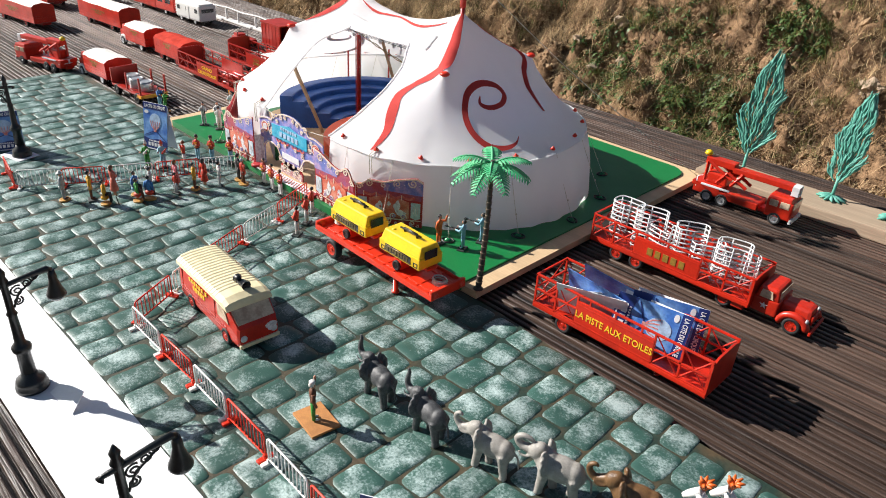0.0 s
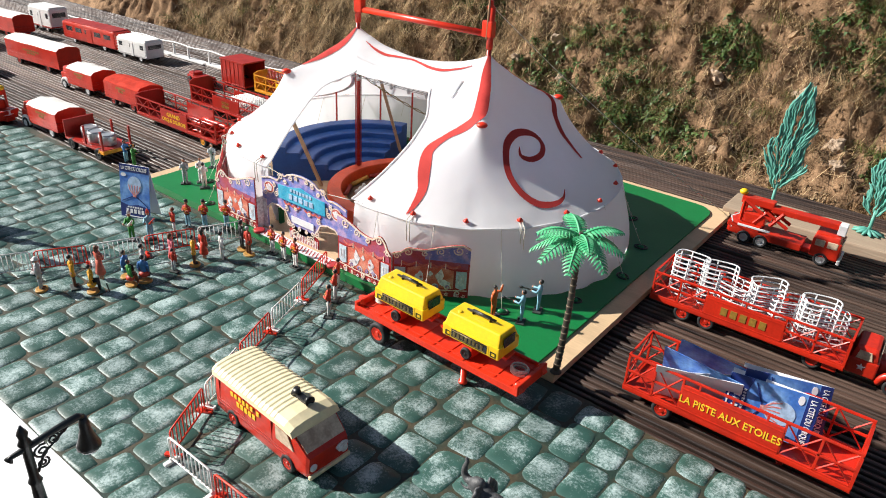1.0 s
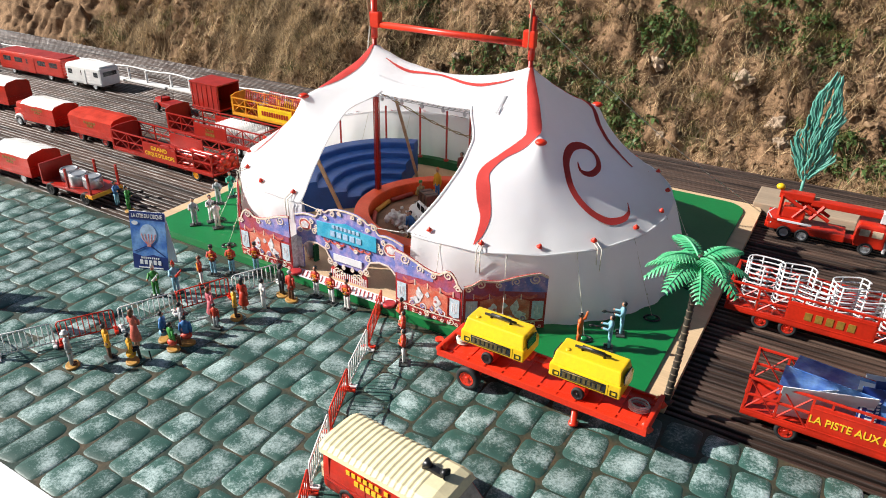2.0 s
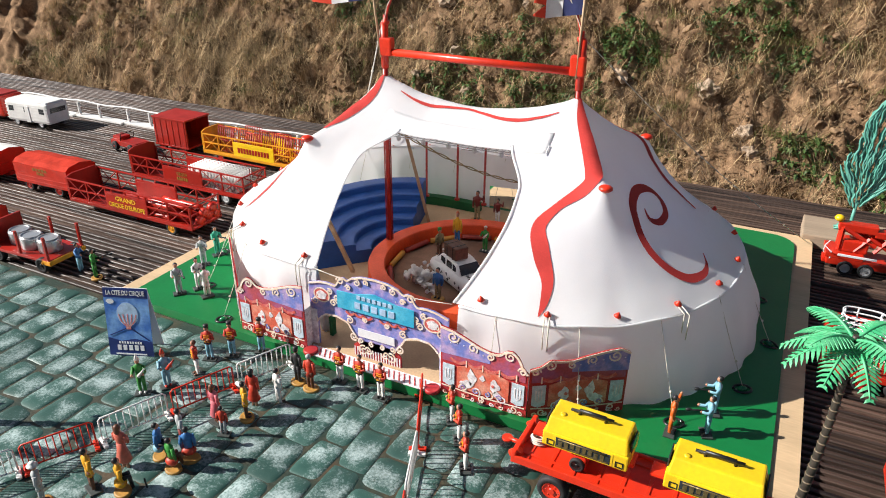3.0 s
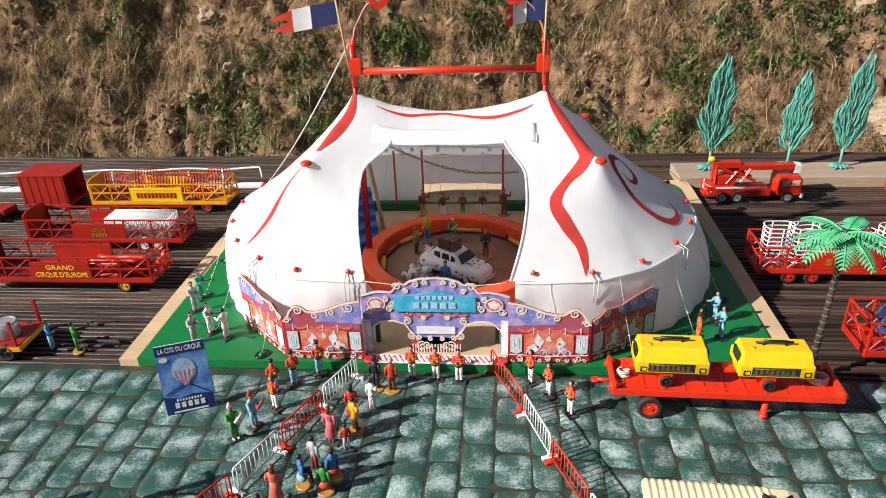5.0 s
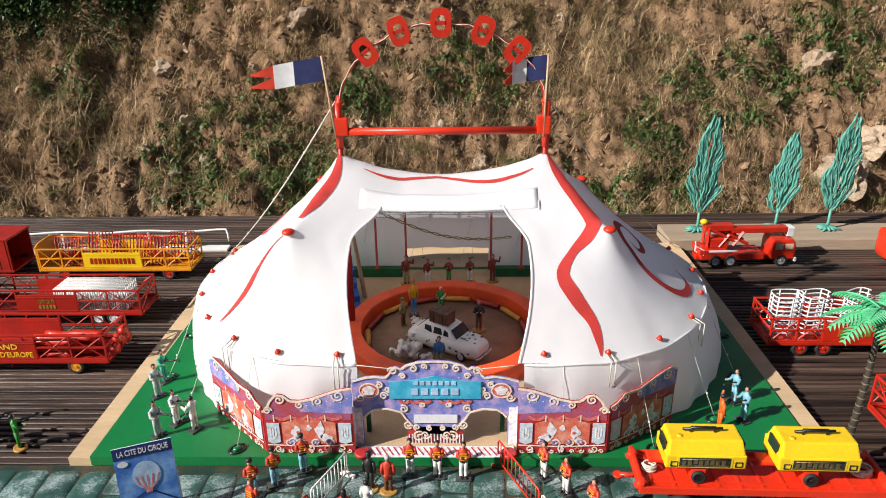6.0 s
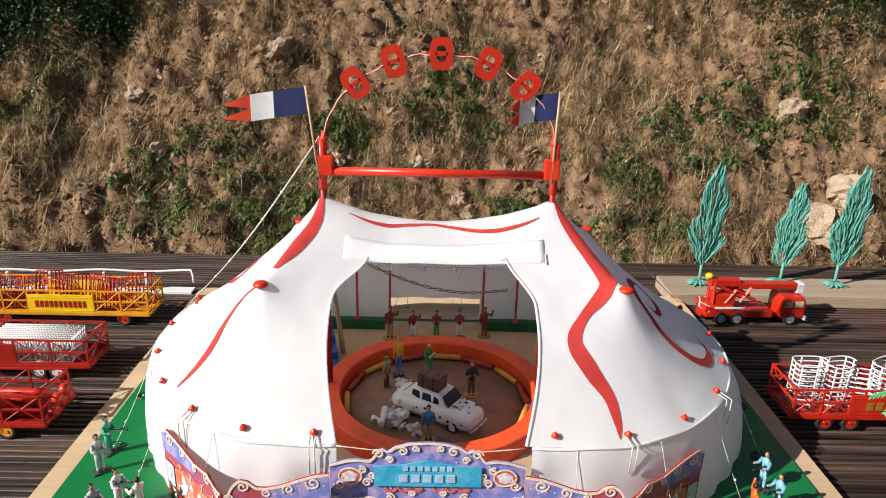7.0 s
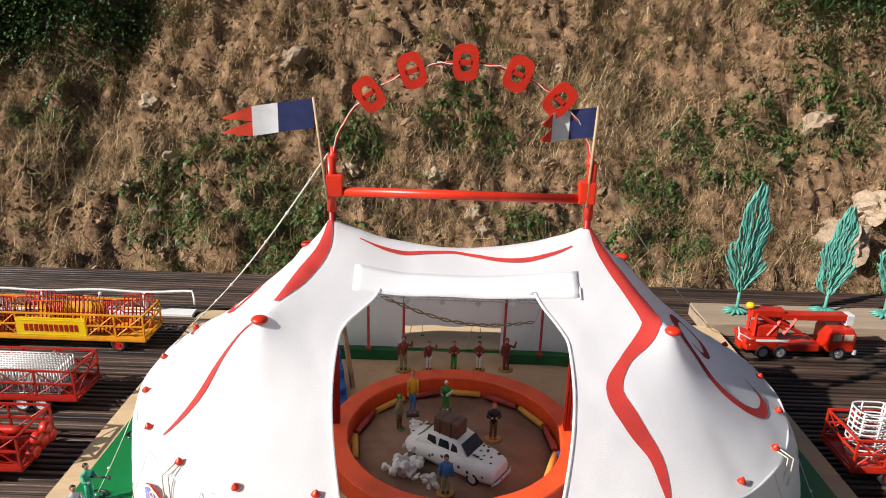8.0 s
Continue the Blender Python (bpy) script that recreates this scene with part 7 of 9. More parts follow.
def figurine(x, y, z, rz, coat, legs, hair, label, base=BASE_GREY, style="stand", h=1.0, arms="down", hat=0, extra=None, group="figurines"):
    key = (coat.name, legs.name, hair.name, base.name if base else "", style, arms, hat, extra.name if extra else "")
    if key not in FIG_CACHE:
        bm = B()
        mats = [coat, legs, hair, SKIN, base or BASE_GREY, extra or F_WHITE]
        b = 0.0022 if base else 0.0
        if base:
            if base is BASE_OCHRE:
                lathe(bm, [(0.0085, 0), (0.0082, 0.0018), (0.0070, 0.0022)], 14, mi=4, m=Matrix.Diagonal((1.0, 0.8, 1, 1)))
            else:
                box(bm, (0, 0, 0.0010), (0.0145, 0.0095, 0.0020), 0.0006, mi=4)
        if style == "dress":
            lathe(bm, [(0.0050, b + 0.006), (0.0062, b + 0.008), (0.0040, b + 0.018), (0.0034, b + 0.024)], 12, mi=0, m=Matrix.Diagonal((1, 0.8, 1, 1)))
            for s in (-1, 1):
                tube(bm, [(s * 0.0017, 0, b), (s * 0.0016, 0, b + 0.008)], [0.0013, 0.0011], 7, mi=3)
            hip = b + 0.020
        elif style == "seated":
            ball(bm, (0, 0, b + 0.008), (0.0062, 0.0050, 0.0042), 12, 8, mi=5)
            for s in (-1, 1):
                tube(bm, [(s * 0.0022, -0.001, b + 0.012), (s * 0.0026, -0.0065, b + 0.0125), (s * 0.0026, -0.0075, b + 0.001)], [0.0021, 0.0019, 0.0014], 7, mi=1)
            hip = b + 0.012
        else:
            for s in (-1, 1):
                tube(bm, [(s * 0.0022, -0.0016, b + 0.0006), (s * 0.0022, 0.0002, b + 0.0012), (s * 0.0021, 0.0002, b + 0.009), (s * 0.0017, 0, b + 0.0185)], [0.0012, 0.0015, 0.0017, 0.0023], 8, mi=1)
                ball(bm, (s * 0.0022, -0.0018, b + 0.0008), (0.0014, 0.0028, 0.0010), 8, 5, mi=2)
            hip = b + 0.0175
        top = hip + 0.0135
        rings = [(hip - (0.004 if style == "coat" else 0.0008), 0.0044 if style == "coat" else 0.0036), (hip + 0.003, 0.0034), (hip + 0.0085, 0.0043), (top - 0.0015, 0.0044), (top, 0.0022), (top + 0.0016, 0.0014)]
        lathe(bm, [(r, zz) for zz, r in rings], 12, mi=0, m=Matrix.Diagonal((1.0, 0.66, 1, 1)))
        if coat is F_RED and legs in (F_LBLUE, F_WHITE):
            for k in range(4):
                box(bm, (0, -0.0029, hip + 0.003 + 0.0024 * k), (0.0058, 0.0006, 0.0007), mi=5)
            box(bm, (0, 0, hip + 0.0008), (0.0072, 0.0050, 0.0012), 0.0003, mi=2)
        for s in (-1, 1):
            sh = Vector((s * 0.0043, 0, top - 0.002))
            if arms == "down":
                el, ha = sh + Vector((s * 0.0012, 0.0004, -0.0065)), sh + Vector((s * 0.0008, -0.0010, -0.0125))
            elif arms == "fold":
                el, ha = sh + Vector((s * 0.0016, -0.0008, -0.0062)), sh + Vector((-s * 0.0020, -0.0044, -0.0050))
            elif arms == "up":
                el, ha = (sh + Vector((s * 0.0040, -0.0016, -0.0010)), sh + Vector((s * 0.0052, -0.0030, 0.0064))) if s > 0 else (sh + Vector((s * 0.0012, 0, -0.0065)), sh + Vector((s * 0.0006, -0.002, -0.0125)))
            else:
                el, ha = sh + Vector((s * 0.0014, -0.0030, -0.0055)), sh + Vector((s * 0.0004, -0.0090, -0.0040))
            tube(bm, [sh, el, ha], [0.0017, 0.0015, 0.0012], 7, mi=0)
            ball(bm, ha, 0.0013, 7, 5, mi=3)
            if arms == "play" and s > 0:
                tube(bm, [ha + Vector((-0.004, 0.001, -0.002)), ha + Vector((0.003, -0.001, 0.007))], [0.0018, 0.0007], 6, mi=2)
            if arms == "work" and s > 0:
                tube(bm, [ha + Vector((-0.003, 0.008, -0.001)), ha + Vector((0.002, -0.010, 0.003))], [0.0010, 0.0008], 6, mi=2)
                ball(bm, ha + Vector((0.002, -0.011, 0.003)), (0.0014, 0.0030, 0.0016), 8, 5, mi=2)
        hz = top + 0.0040
        ball(bm, (0, -0.0002, hz), (0.0022, 0.0025, 0.0029), 10, 8, mi=3)
        ball(bm, (0, 0.0005, hz + 0.0008), (0.0025, 0.0026, 0.0026), 10, 7, mi=2)
        if style == "dress":
            ball(bm, (0, 0.0016, hz - 0.0016), (0.0024, 0.0016, 0.0036), 8, 6, mi=2)
        if hat == 1:
            lathe(bm, [(0.0042, hz + 0.0016), (0.0042, hz + 0.0020), (0.0024, hz + 0.0024), (0.0021, hz + 0.0046), (0.0006, hz + 0.0050)], 12, mi=5)
        elif hat == 2:
            lathe(bm, [(0.0025, hz + 0.0014), (0.0026, hz + 0.0040), (0.0006, hz + 0.0044)], 12, mi=2)
        elif hat == 3:
            lathe(bm, [(0.0024, hz + 0.0010), (0.0014, hz + 0.0048), (0.0003, hz + 0.0070)], 10, mi=5)
        bmesh.ops.recalc_face_normals(bm, faces=bm.faces)
        me = bpy.data.meshes.new("figurine")
        bm.to_mesh(me)
        bm.free()
        for m in mats:
            me.materials.append(m)
        FIG_CACHE[key] = me
    o = new("figurine", FIG_CACHE[key])
    o.matrix_basis = pose(x, y, z, 0, 0, rz) @ Matrix.Diagonal((h, h, h, 1))
    return tagged(o, label, "figurine", group)


SHEET = 0.0012
g1 = "painted toy bandsman in a gold-braided red jacket and pale blue trousers"
for x, y, r in ((-0.182, -0.043, 20), (-0.166, -0.028, 25), (-0.144, -0.009, 25)):
    figurine(x, y, SHEET, r, F_RED, F_LBLUE, F_BLACK, g1, arms="fold", hat=2, extra=F_YEL, group="bandsmen")
figurine(-0.174, -0.069, SHEET, -30, F_RED, F_WHITE, F_BROWN, "painted toy clown in a red coat and white trousers", arms="up", extra=F_YEL)
figurine(-0.186, -0.096, SHEET, 60, F_LBLUE, F_LBLUE, F_RED, "painted toy clown in pale blue with a lute", arms="play", hat=3, extra=F_RED)
figurine(-0.199, -0.114, SHEET, 40, F_GREEN, F_GREEN, F_WHITE, "painted toy clown in green with a fiddle", arms="play", hat=3, extra=F_WHITE)
g2 = "painted toy guard in a gold-braided red jacket and white trousers"
for x, y, r in ((-0.044, -0.014, 0), (-0.019, -0.017, 0), (0.005, -0.019, 0), (0.078, -0.018, -60), (0.095, -0.039, -60), (0.114, -0.067, -60)):
    figurine(x, y, SHEET, r, F_RED, F_WHITE, F_BLACK, g2, arms="fold", extra=F_YEL, group="guards")
CROWD = [
    (-0.079, -0.034, 170, F_BLACK, F_BLACK, F_BLACK, "stand", "down", 2, BASE_OCHRE, F_WHITE, "painted toy gentleman in black on an ochre base", 1.0),
    (-0.062, -0.037, 180, F_RED, F_BROWN, F_GREY, "coat", "down", 0, BASE_OCHRE, F_WHITE, "painted toy old man in a red coat on an ochre base", 1.0),
    (-0.077, -0.066, 160, F_WHITE, F_WHITE, F_BLACK, "stand", "down", 0, None, F_WHITE, "painted toy woman all in white", 1.0),
    (-0.094, -0.080, 190, F_RED, F_YEL, F_BLACK, "dress", "down", 0, None, F_WHITE, "painted toy woman in a wide red cape", 1.0),
    (-0.088, -0.098, 140, F_YEL, F_BROWN, F_BLACK, "coat", "down", 0, BASE_OCHRE, F_WHITE, "painted toy man in a yellow raincoat on an ochre base", 1.0),
    (-0.107, -0.115, 170, F_PINK, F_PINK, F_BROWN, "dress", "down", 0, BASE_GREY, F_WHITE, "painted toy woman in a pink dress", 1.0),
    (-0.091, -0.124, 200, F_RED, F_GREY, F_BLACK, "stand", "down", 0, BASE_GREY, F_WHITE, "painted toy child in a red top", 0.78),
    (-0.114, -0.149, 150, F_GREY, F_MAROON, F_BLACK, "stand", "down", 0, None, F_WHITE, "painted toy man in a grey shirt and maroon trousers", 1.0),
    (-0.120, -0.168, 120, F_BLUE, F_BLACK, F_BLACK, "seated", "down", 0, BASE_OCHRE, F_LBLUE, "painted toy seated figure in blue on an ochre base", 1.0),
    (-0.095, -0.160, 220, F_BLUE, F_BROWN, F_BLACK, "seated", "down", 0, BASE_OCHRE, F_RED, "painted toy seated figure in blue with a basket", 1.0),
    (-0.099, -0.175, 170, F_GREEN, F_BROWN, F_BLACK, "seated", "down", 0, BASE_OCHRE, F_RED, "painted toy seated figure in dark green on an ochre base", 0.95),
    (-0.136, -0.190, 190, F_CORAL, F_CORAL, F_BROWN, "dress", "fold", 0, None, F_WHITE, "painted toy woman in a full coral dress", 1.08),
    (-0.138, -0.220, 160, F_YEL, F_BROWN, F_BLACK, "coat", "down", 0, BASE_GREY, F_WHITE, "painted toy man in a long ochre jacket", 1.05),
    (-0.116, -0.211, 150, F_YEL, F_BLACK, F_BLACK, "seated", "down", 0, BASE_OCHRE, F_YEL, "painted toy child in a yellow coat on an ochre base", 1.0),
    (-0.160, -0.247, 140, F_GREY, F_GREY, F_BROWN, "coat", "down", 1, BASE_OCHRE, F_WHITE, "painted toy man in pale grey with a white cap", 1.0),
]
for x, y, r, c, l, hcol, st, ar, ht, bs, ex, lb, hh in CROWD:
    figurine(x, y, SHEET, r, c, l, hcol, lb, bs, st, hh, ar, ht, ex, "spectators")
bm = B()
tube(bm, [(-0.103, -0.199, 0.001), (-0.098, -0.203, 0.016)], 0.0007, 6)
tagged(finish(bm, "walking_stick", F_BLACK), "thin black stick beside the spectators", "stick")
W1 = "painted toy tent hand in pale overalls pulling a rope"
for x, y, r, c in ((-0.295, 0.030, 50, F_GREY), (-0.284, 0.050, 60, F_WHITE), (-0.262, 0.040, -120, F_WHITE), (-0.322, 0.098, 40, F_GREY)):
    figurine(x, y, TOP, r, c, c, F_BLACK, W1, arms="work", group="tent hands")
figurine(-0.326, 0.127, TOP, 60, F_TEALG, F_TEALG, F_BLACK, "painted toy tent hand in teal overalls", arms="work", group="tent hands")
figurine(0.257, 0.043, TOP, 90, F_ORANGE, F_ORANGE, F_BLACK, "painted toy tent hand in orange overalls", arms="up", group="tent hands")
for x, y, r in ((0.285, 0.056, -70), (0.287, 0.088, -70)):
    figurine(x, y, TOP, r, F_LBLUE, F_LBLUE, F_BLACK, "painted toy tent hand in pale blue overalls with a hammer", arms="work", group="tent hands")
figurine(-0.472, 0.036, DECK, 100, F_BLUE, F_LBLUE, F_BLACK, "painted toy workman in blue beside the trailer", None, arms="work", group="tent hands")
figurine(-0.437, 0.030, DECK, 120, F_GREEN, F_GREEN, F_BLACK, "painted toy workman in green on an ochre base", BASE_OCHRE, arms="work", group="tent hands")
figurine(0.402, -0.250, SHEET + 0.0026, 150, F_BROWN, F_GREEN, F_WHITE, "painted toy clown in a brown jacket and green trousers", None, "stand", 1.05, "up", 2, None, "clowns")
bm = B()
box(bm, (0, 0, 0.0012), (0.036, 0.027, 0.0024), 0.0004)
tile = finish(bm, "base_tile", BASE_ORANGE)
tile.matrix_basis = pose(0.403, -0.248, SHEET, 0, 0, -8)
tagged(tile, "thin orange-brown tile under a toy clown", "base")
FL = TOP + 0.0019
for x, y, c, l, hcol, ar, lb, hh in (
        (-0.073, 0.377, F_MAROON, F_KHAKI, F_BLACK, "up", "painted toy ringmaster in maroon with a raised arm", 1.12),
        (-0.043, 0.380, F_MAROON, F_WHITE, F_BLACK, "up", "painted toy groom in maroon jacket and white trousers", 0.95),
        (-0.013, 0.382, F_MAROON, F_GREEN, F_BLACK, "fold", "painted toy groom in maroon jacket and green trousers", 0.95),
        (0.017, 0.384, F_MAROON, F_WHITE, F_BLACK, "fold", "painted toy groom in maroon jacket and white trousers", 0.95),
        (0.050, 0.386, F_MAROON, F_MAROON, F_BLACK, "up", "painted toy performer all in maroon with a raised arm", 1.05)):
    figurine(x, y, FL, 0, c, l, hcol, lb, BASE_OCHRE, "stand", hh, ar, group="ring company")
RFL = TOP + 0.0038
tall_clown = figurine(-0.057, 0.277, RFL, 10, F_YEL, F_BLUE, F_ORANGE, "tall painted toy clown on stilts in yellow and blue", BASE_GREY, "stand", 1.0, "down", 0, None, "clowns")
tall_clown.scale = (0.95, 0.95, 1.32)
figurine(-0.022, 0.287, RFL, 0, F_GREEN, F_GREEN, F_WHITE, "painted toy clown in green playing a horn", BASE_GREY, "stand", 0.9, "play", 0, None, "clowns")
figurine(0.026, 0.236, RFL, 0, F_BLACK, F_BROWN, F_RED, "painted toy clown in black and white", BASE_OCHRE, "stand", 1.05, "fold", 0, F_WHITE, "clowns")
figurine(-0.069, 0.250, RFL, 60, F_KHAKI, F_BROWN, F_GREEN, "painted toy clown in khaki with a green hat", None, "stand", 1.0, "down", 2, None, "clowns")
figurine(-0.021, 0.150, RFL, 0, F_BLUE, F_KHAKI, F_BLACK, "painted toy clown in a dark chequered jacket", BASE_OCHRE, "stand", 1.0, "down", 0, None, "clowns")


# ---------------------------------------------------------------- crowd barriers
def barrier(a, b2, paint):
    a, b2 = Vector(a), Vector(b2)
    L = (b2 - a).length - 0.002
    t = thing("crowd_barrier", (a.x, a.y, SHEET), math.degrees(math.atan2((b2 - a).y, (b2 - a).x)), "red tubular crowd barrier" if paint is RED_BRIGHT else "white tubular crowd barrier", "barrier", "crowd barriers")
    h = 0.027
    bm = B()
    tube(bm, [(0.0015, 0, 0.0045), (0.0015, 0, h - 0.002), (0.0035, 0, h), (L - 0.0035, 0, h), (L - 0.0015, 0, h - 0.002), (L - 0.0015, 0, 0.0045), (0.0015, 0, 0.0045)], 0.00085, 6)
    part("frame", bm, paint, t)
    for k in range(1, 11):
        bm = B()
        tube(bm, [(L * k / 11, 0, 0.0045), (L * k / 11, 0, h)], 0.00055, 5)
        part("bar", bm, paint, t)
    for x in (0.002, L - 0.002):
        bm = B()
        box(bm, (x, 0, 0.0014), (0.0042, 0.0150, 0.0028), 0.0008)
        box(bm, (x, 0, 0.0038), (0.0022, 0.0040, 0.0030), 0.0004)
        part("foot", bm, paint, t)


def run(points, colours):
    for (a, b2), c in zip(zip(points, points[1:]), colours):
        barrier(a, b2, RED_BRIGHT if c == "r" else WHITE)


run([(0.037, 0.004), (0.070, -0.068), (0.093, -0.130), (0.119, -0.190), (0.146, -0.248), (0.176, -0.302)], "rwrwr")
run([(0.177, -0.303), (0.237, -0.303), (0.297, -0.302), (0.355, -0.303), (0.416, -0.304), (0.476, -0.306), (0.536, -0.308)], "wrwrwr")
run([(-0.101, -0.014), (-0.126, -0.069), (-0.151, -0.127), (-0.176, -0.183), (-0.205, -0.234), (-0.233, -0.283)], "wrwrw")
run([(-0.235, -0.284), (-0.298, -0.276)], "r")


# ---------------------------------------------------------------- street lamps and the white sheet
def street_lamp(x, y, z, rz, label, foot=False):
    t = thing("street_lamp", (x, y, z), rz, label, "street lamp", "street lamps")
    bm = B()
    lathe(bm, [(0.0135, 0), (0.0135, 0.003), (0.0115, 0.005), (0.0125, 0.007), (0.0115, 0.010), (0.0070, 0.013), (0.0060, 0.018)], 20)
    part("base", bm, IRON, t, "stepped round lamp base")
    bm = B()
    lathe(bm, [(0.0062, 0.017), (0.0055, 0.038), (0.0075, 0.040), (0.0080, 0.044), (0.0065, 0.046), (0.0042, 0.049), (0.0034, 0.075), (0.0044, 0.077), (0.0030, 0.080), (0.0028, 0.106), (0.0042, 0.108), (0.0026, 0.112), (0.0034, 0.116), (0.0006, 0.122)], 14)
    part("post", bm, IRON, t, "turned black post with a finial")
    bm = B()
    tube(bm, [(0, -0.011, 0.101), (0, -0.009, 0.103), (0, 0.0, 0.104), (0, 0.020, 0.107), (0, 0.033, 0.108), (0, 0.036, 0.106)], [0.0030, 0.0016, 0.0022, 0.0022, 0.0026, 0.0022], 8)
    part("arm", bm, IRON, t)
    bm = B()
    for c, r, s in (((0.008, 0.096), 0.0055, 1), ((0.016, 0.101), 0.004, -1), ((0.007, 0.087), 0.0042, -1), ((0.023, 0.104), 0.0026, 1)):
        tube(bm, [(0, q[0], q[1]) for q in scroll(c, r, 1.6, 1.0, s)], 0.0008, 5)
    tube(bm, [(0, 0.003, 0.082), (0, 0.009, 0.094), (0, 0.026, 0.105)], 0.0010, 6)
    part("bracket", bm, IRON, t, "pierced scroll bracket")
    bm = B()
    lathe(bm, [(0.0024, 0.106), (0.0034, 0.101), (0.0036, 0.096), (0.0058, 0.088), (0.0078, 0.083), (0.0080, 0.081), (0.0070, 0.081), (0.0030, 0.095)], 18, (0, 0.036, 0))
    part("shade", bm, IRON, t, "bell-shaped black shade")
    bm = B()
    lathe(bm, [(0.0066, 0.0812), (0.0062, 0.0785), (0.0035, 0.0765), (0.0006, 0.0760)], 16, (0, 0.036, 0))
    part("lens", bm, GREYW, t, "clear lamp bowl")
    return t


street_lamp(0.204, -0.407, 0.0014, 0, "black cast street lamp with a scrolled arm")
street_lamp(0.452, -0.421, 0.0014, 0, "black cast street lamp with a scrolled arm")
lamp3 = street_lamp(-0.352, -0.238, 0.0022, 200, "black street lamp on a white foot by the cobbles")
bm = B()
box(bm, (0, 0, 0.0006), (0.045, 0.034, 0.0010), 0.0003)
o = finish(bm, "card_foot", PAPER)
o.matrix_basis = pose(-0.356, -0.240, SHEET, 0, 0, 15)
tagged(o, "small white card under a street lamp", "card")
poster_sheet(-0.392, -0.243, SHEET, 70, 0.042, 0.060, 8, "blue circus poster standing beside a street lamp", "standing posters")
bm = B()
n = 60
g = [[bm.verts.new((-0.95 + 1.85 * i / n, y, 0.0003 + (0.0010 * noise.noise(Vector((i * 0.35, k, 0))) + 0.0006 if k in (0, 3) else 0.0004))) for i in range(n + 1)] for k, y in enumerate((-0.432, -0.425, -0.37, -0.3585))]
for k in range(3):
    for i in range(n):
        bm.faces.new((g[k][i], g[k][i + 1], g[k + 1][i + 1], g[k + 1][i]))
sh = finish(bm, "white_sheet", PAPER)
sh.modifiers.new("thickness", "SOLIDIFY").thickness = 0.0012
tagged(sh, "strip of glossy white sheet along the cobbles", "sheet")
bm = B()
g = [[bm.verts.new(p) for p in row] for row in (((0.222, -0.399, 0.0010), (0.262, -0.395, 0.0012)), ((0.224, -0.388, 0.009), (0.252, -0.380, 0.011)))]
bm.faces.new((g[0][0], g[0][1], g[1][1], g[1][0]))
o = finish(bm, "paper_flap", PAPER)
o.modifiers.new("thickness", "SOLIDIFY").thickness = 0.0008
tagged(o, "folded white paper flap beside the lamp base", "paper")


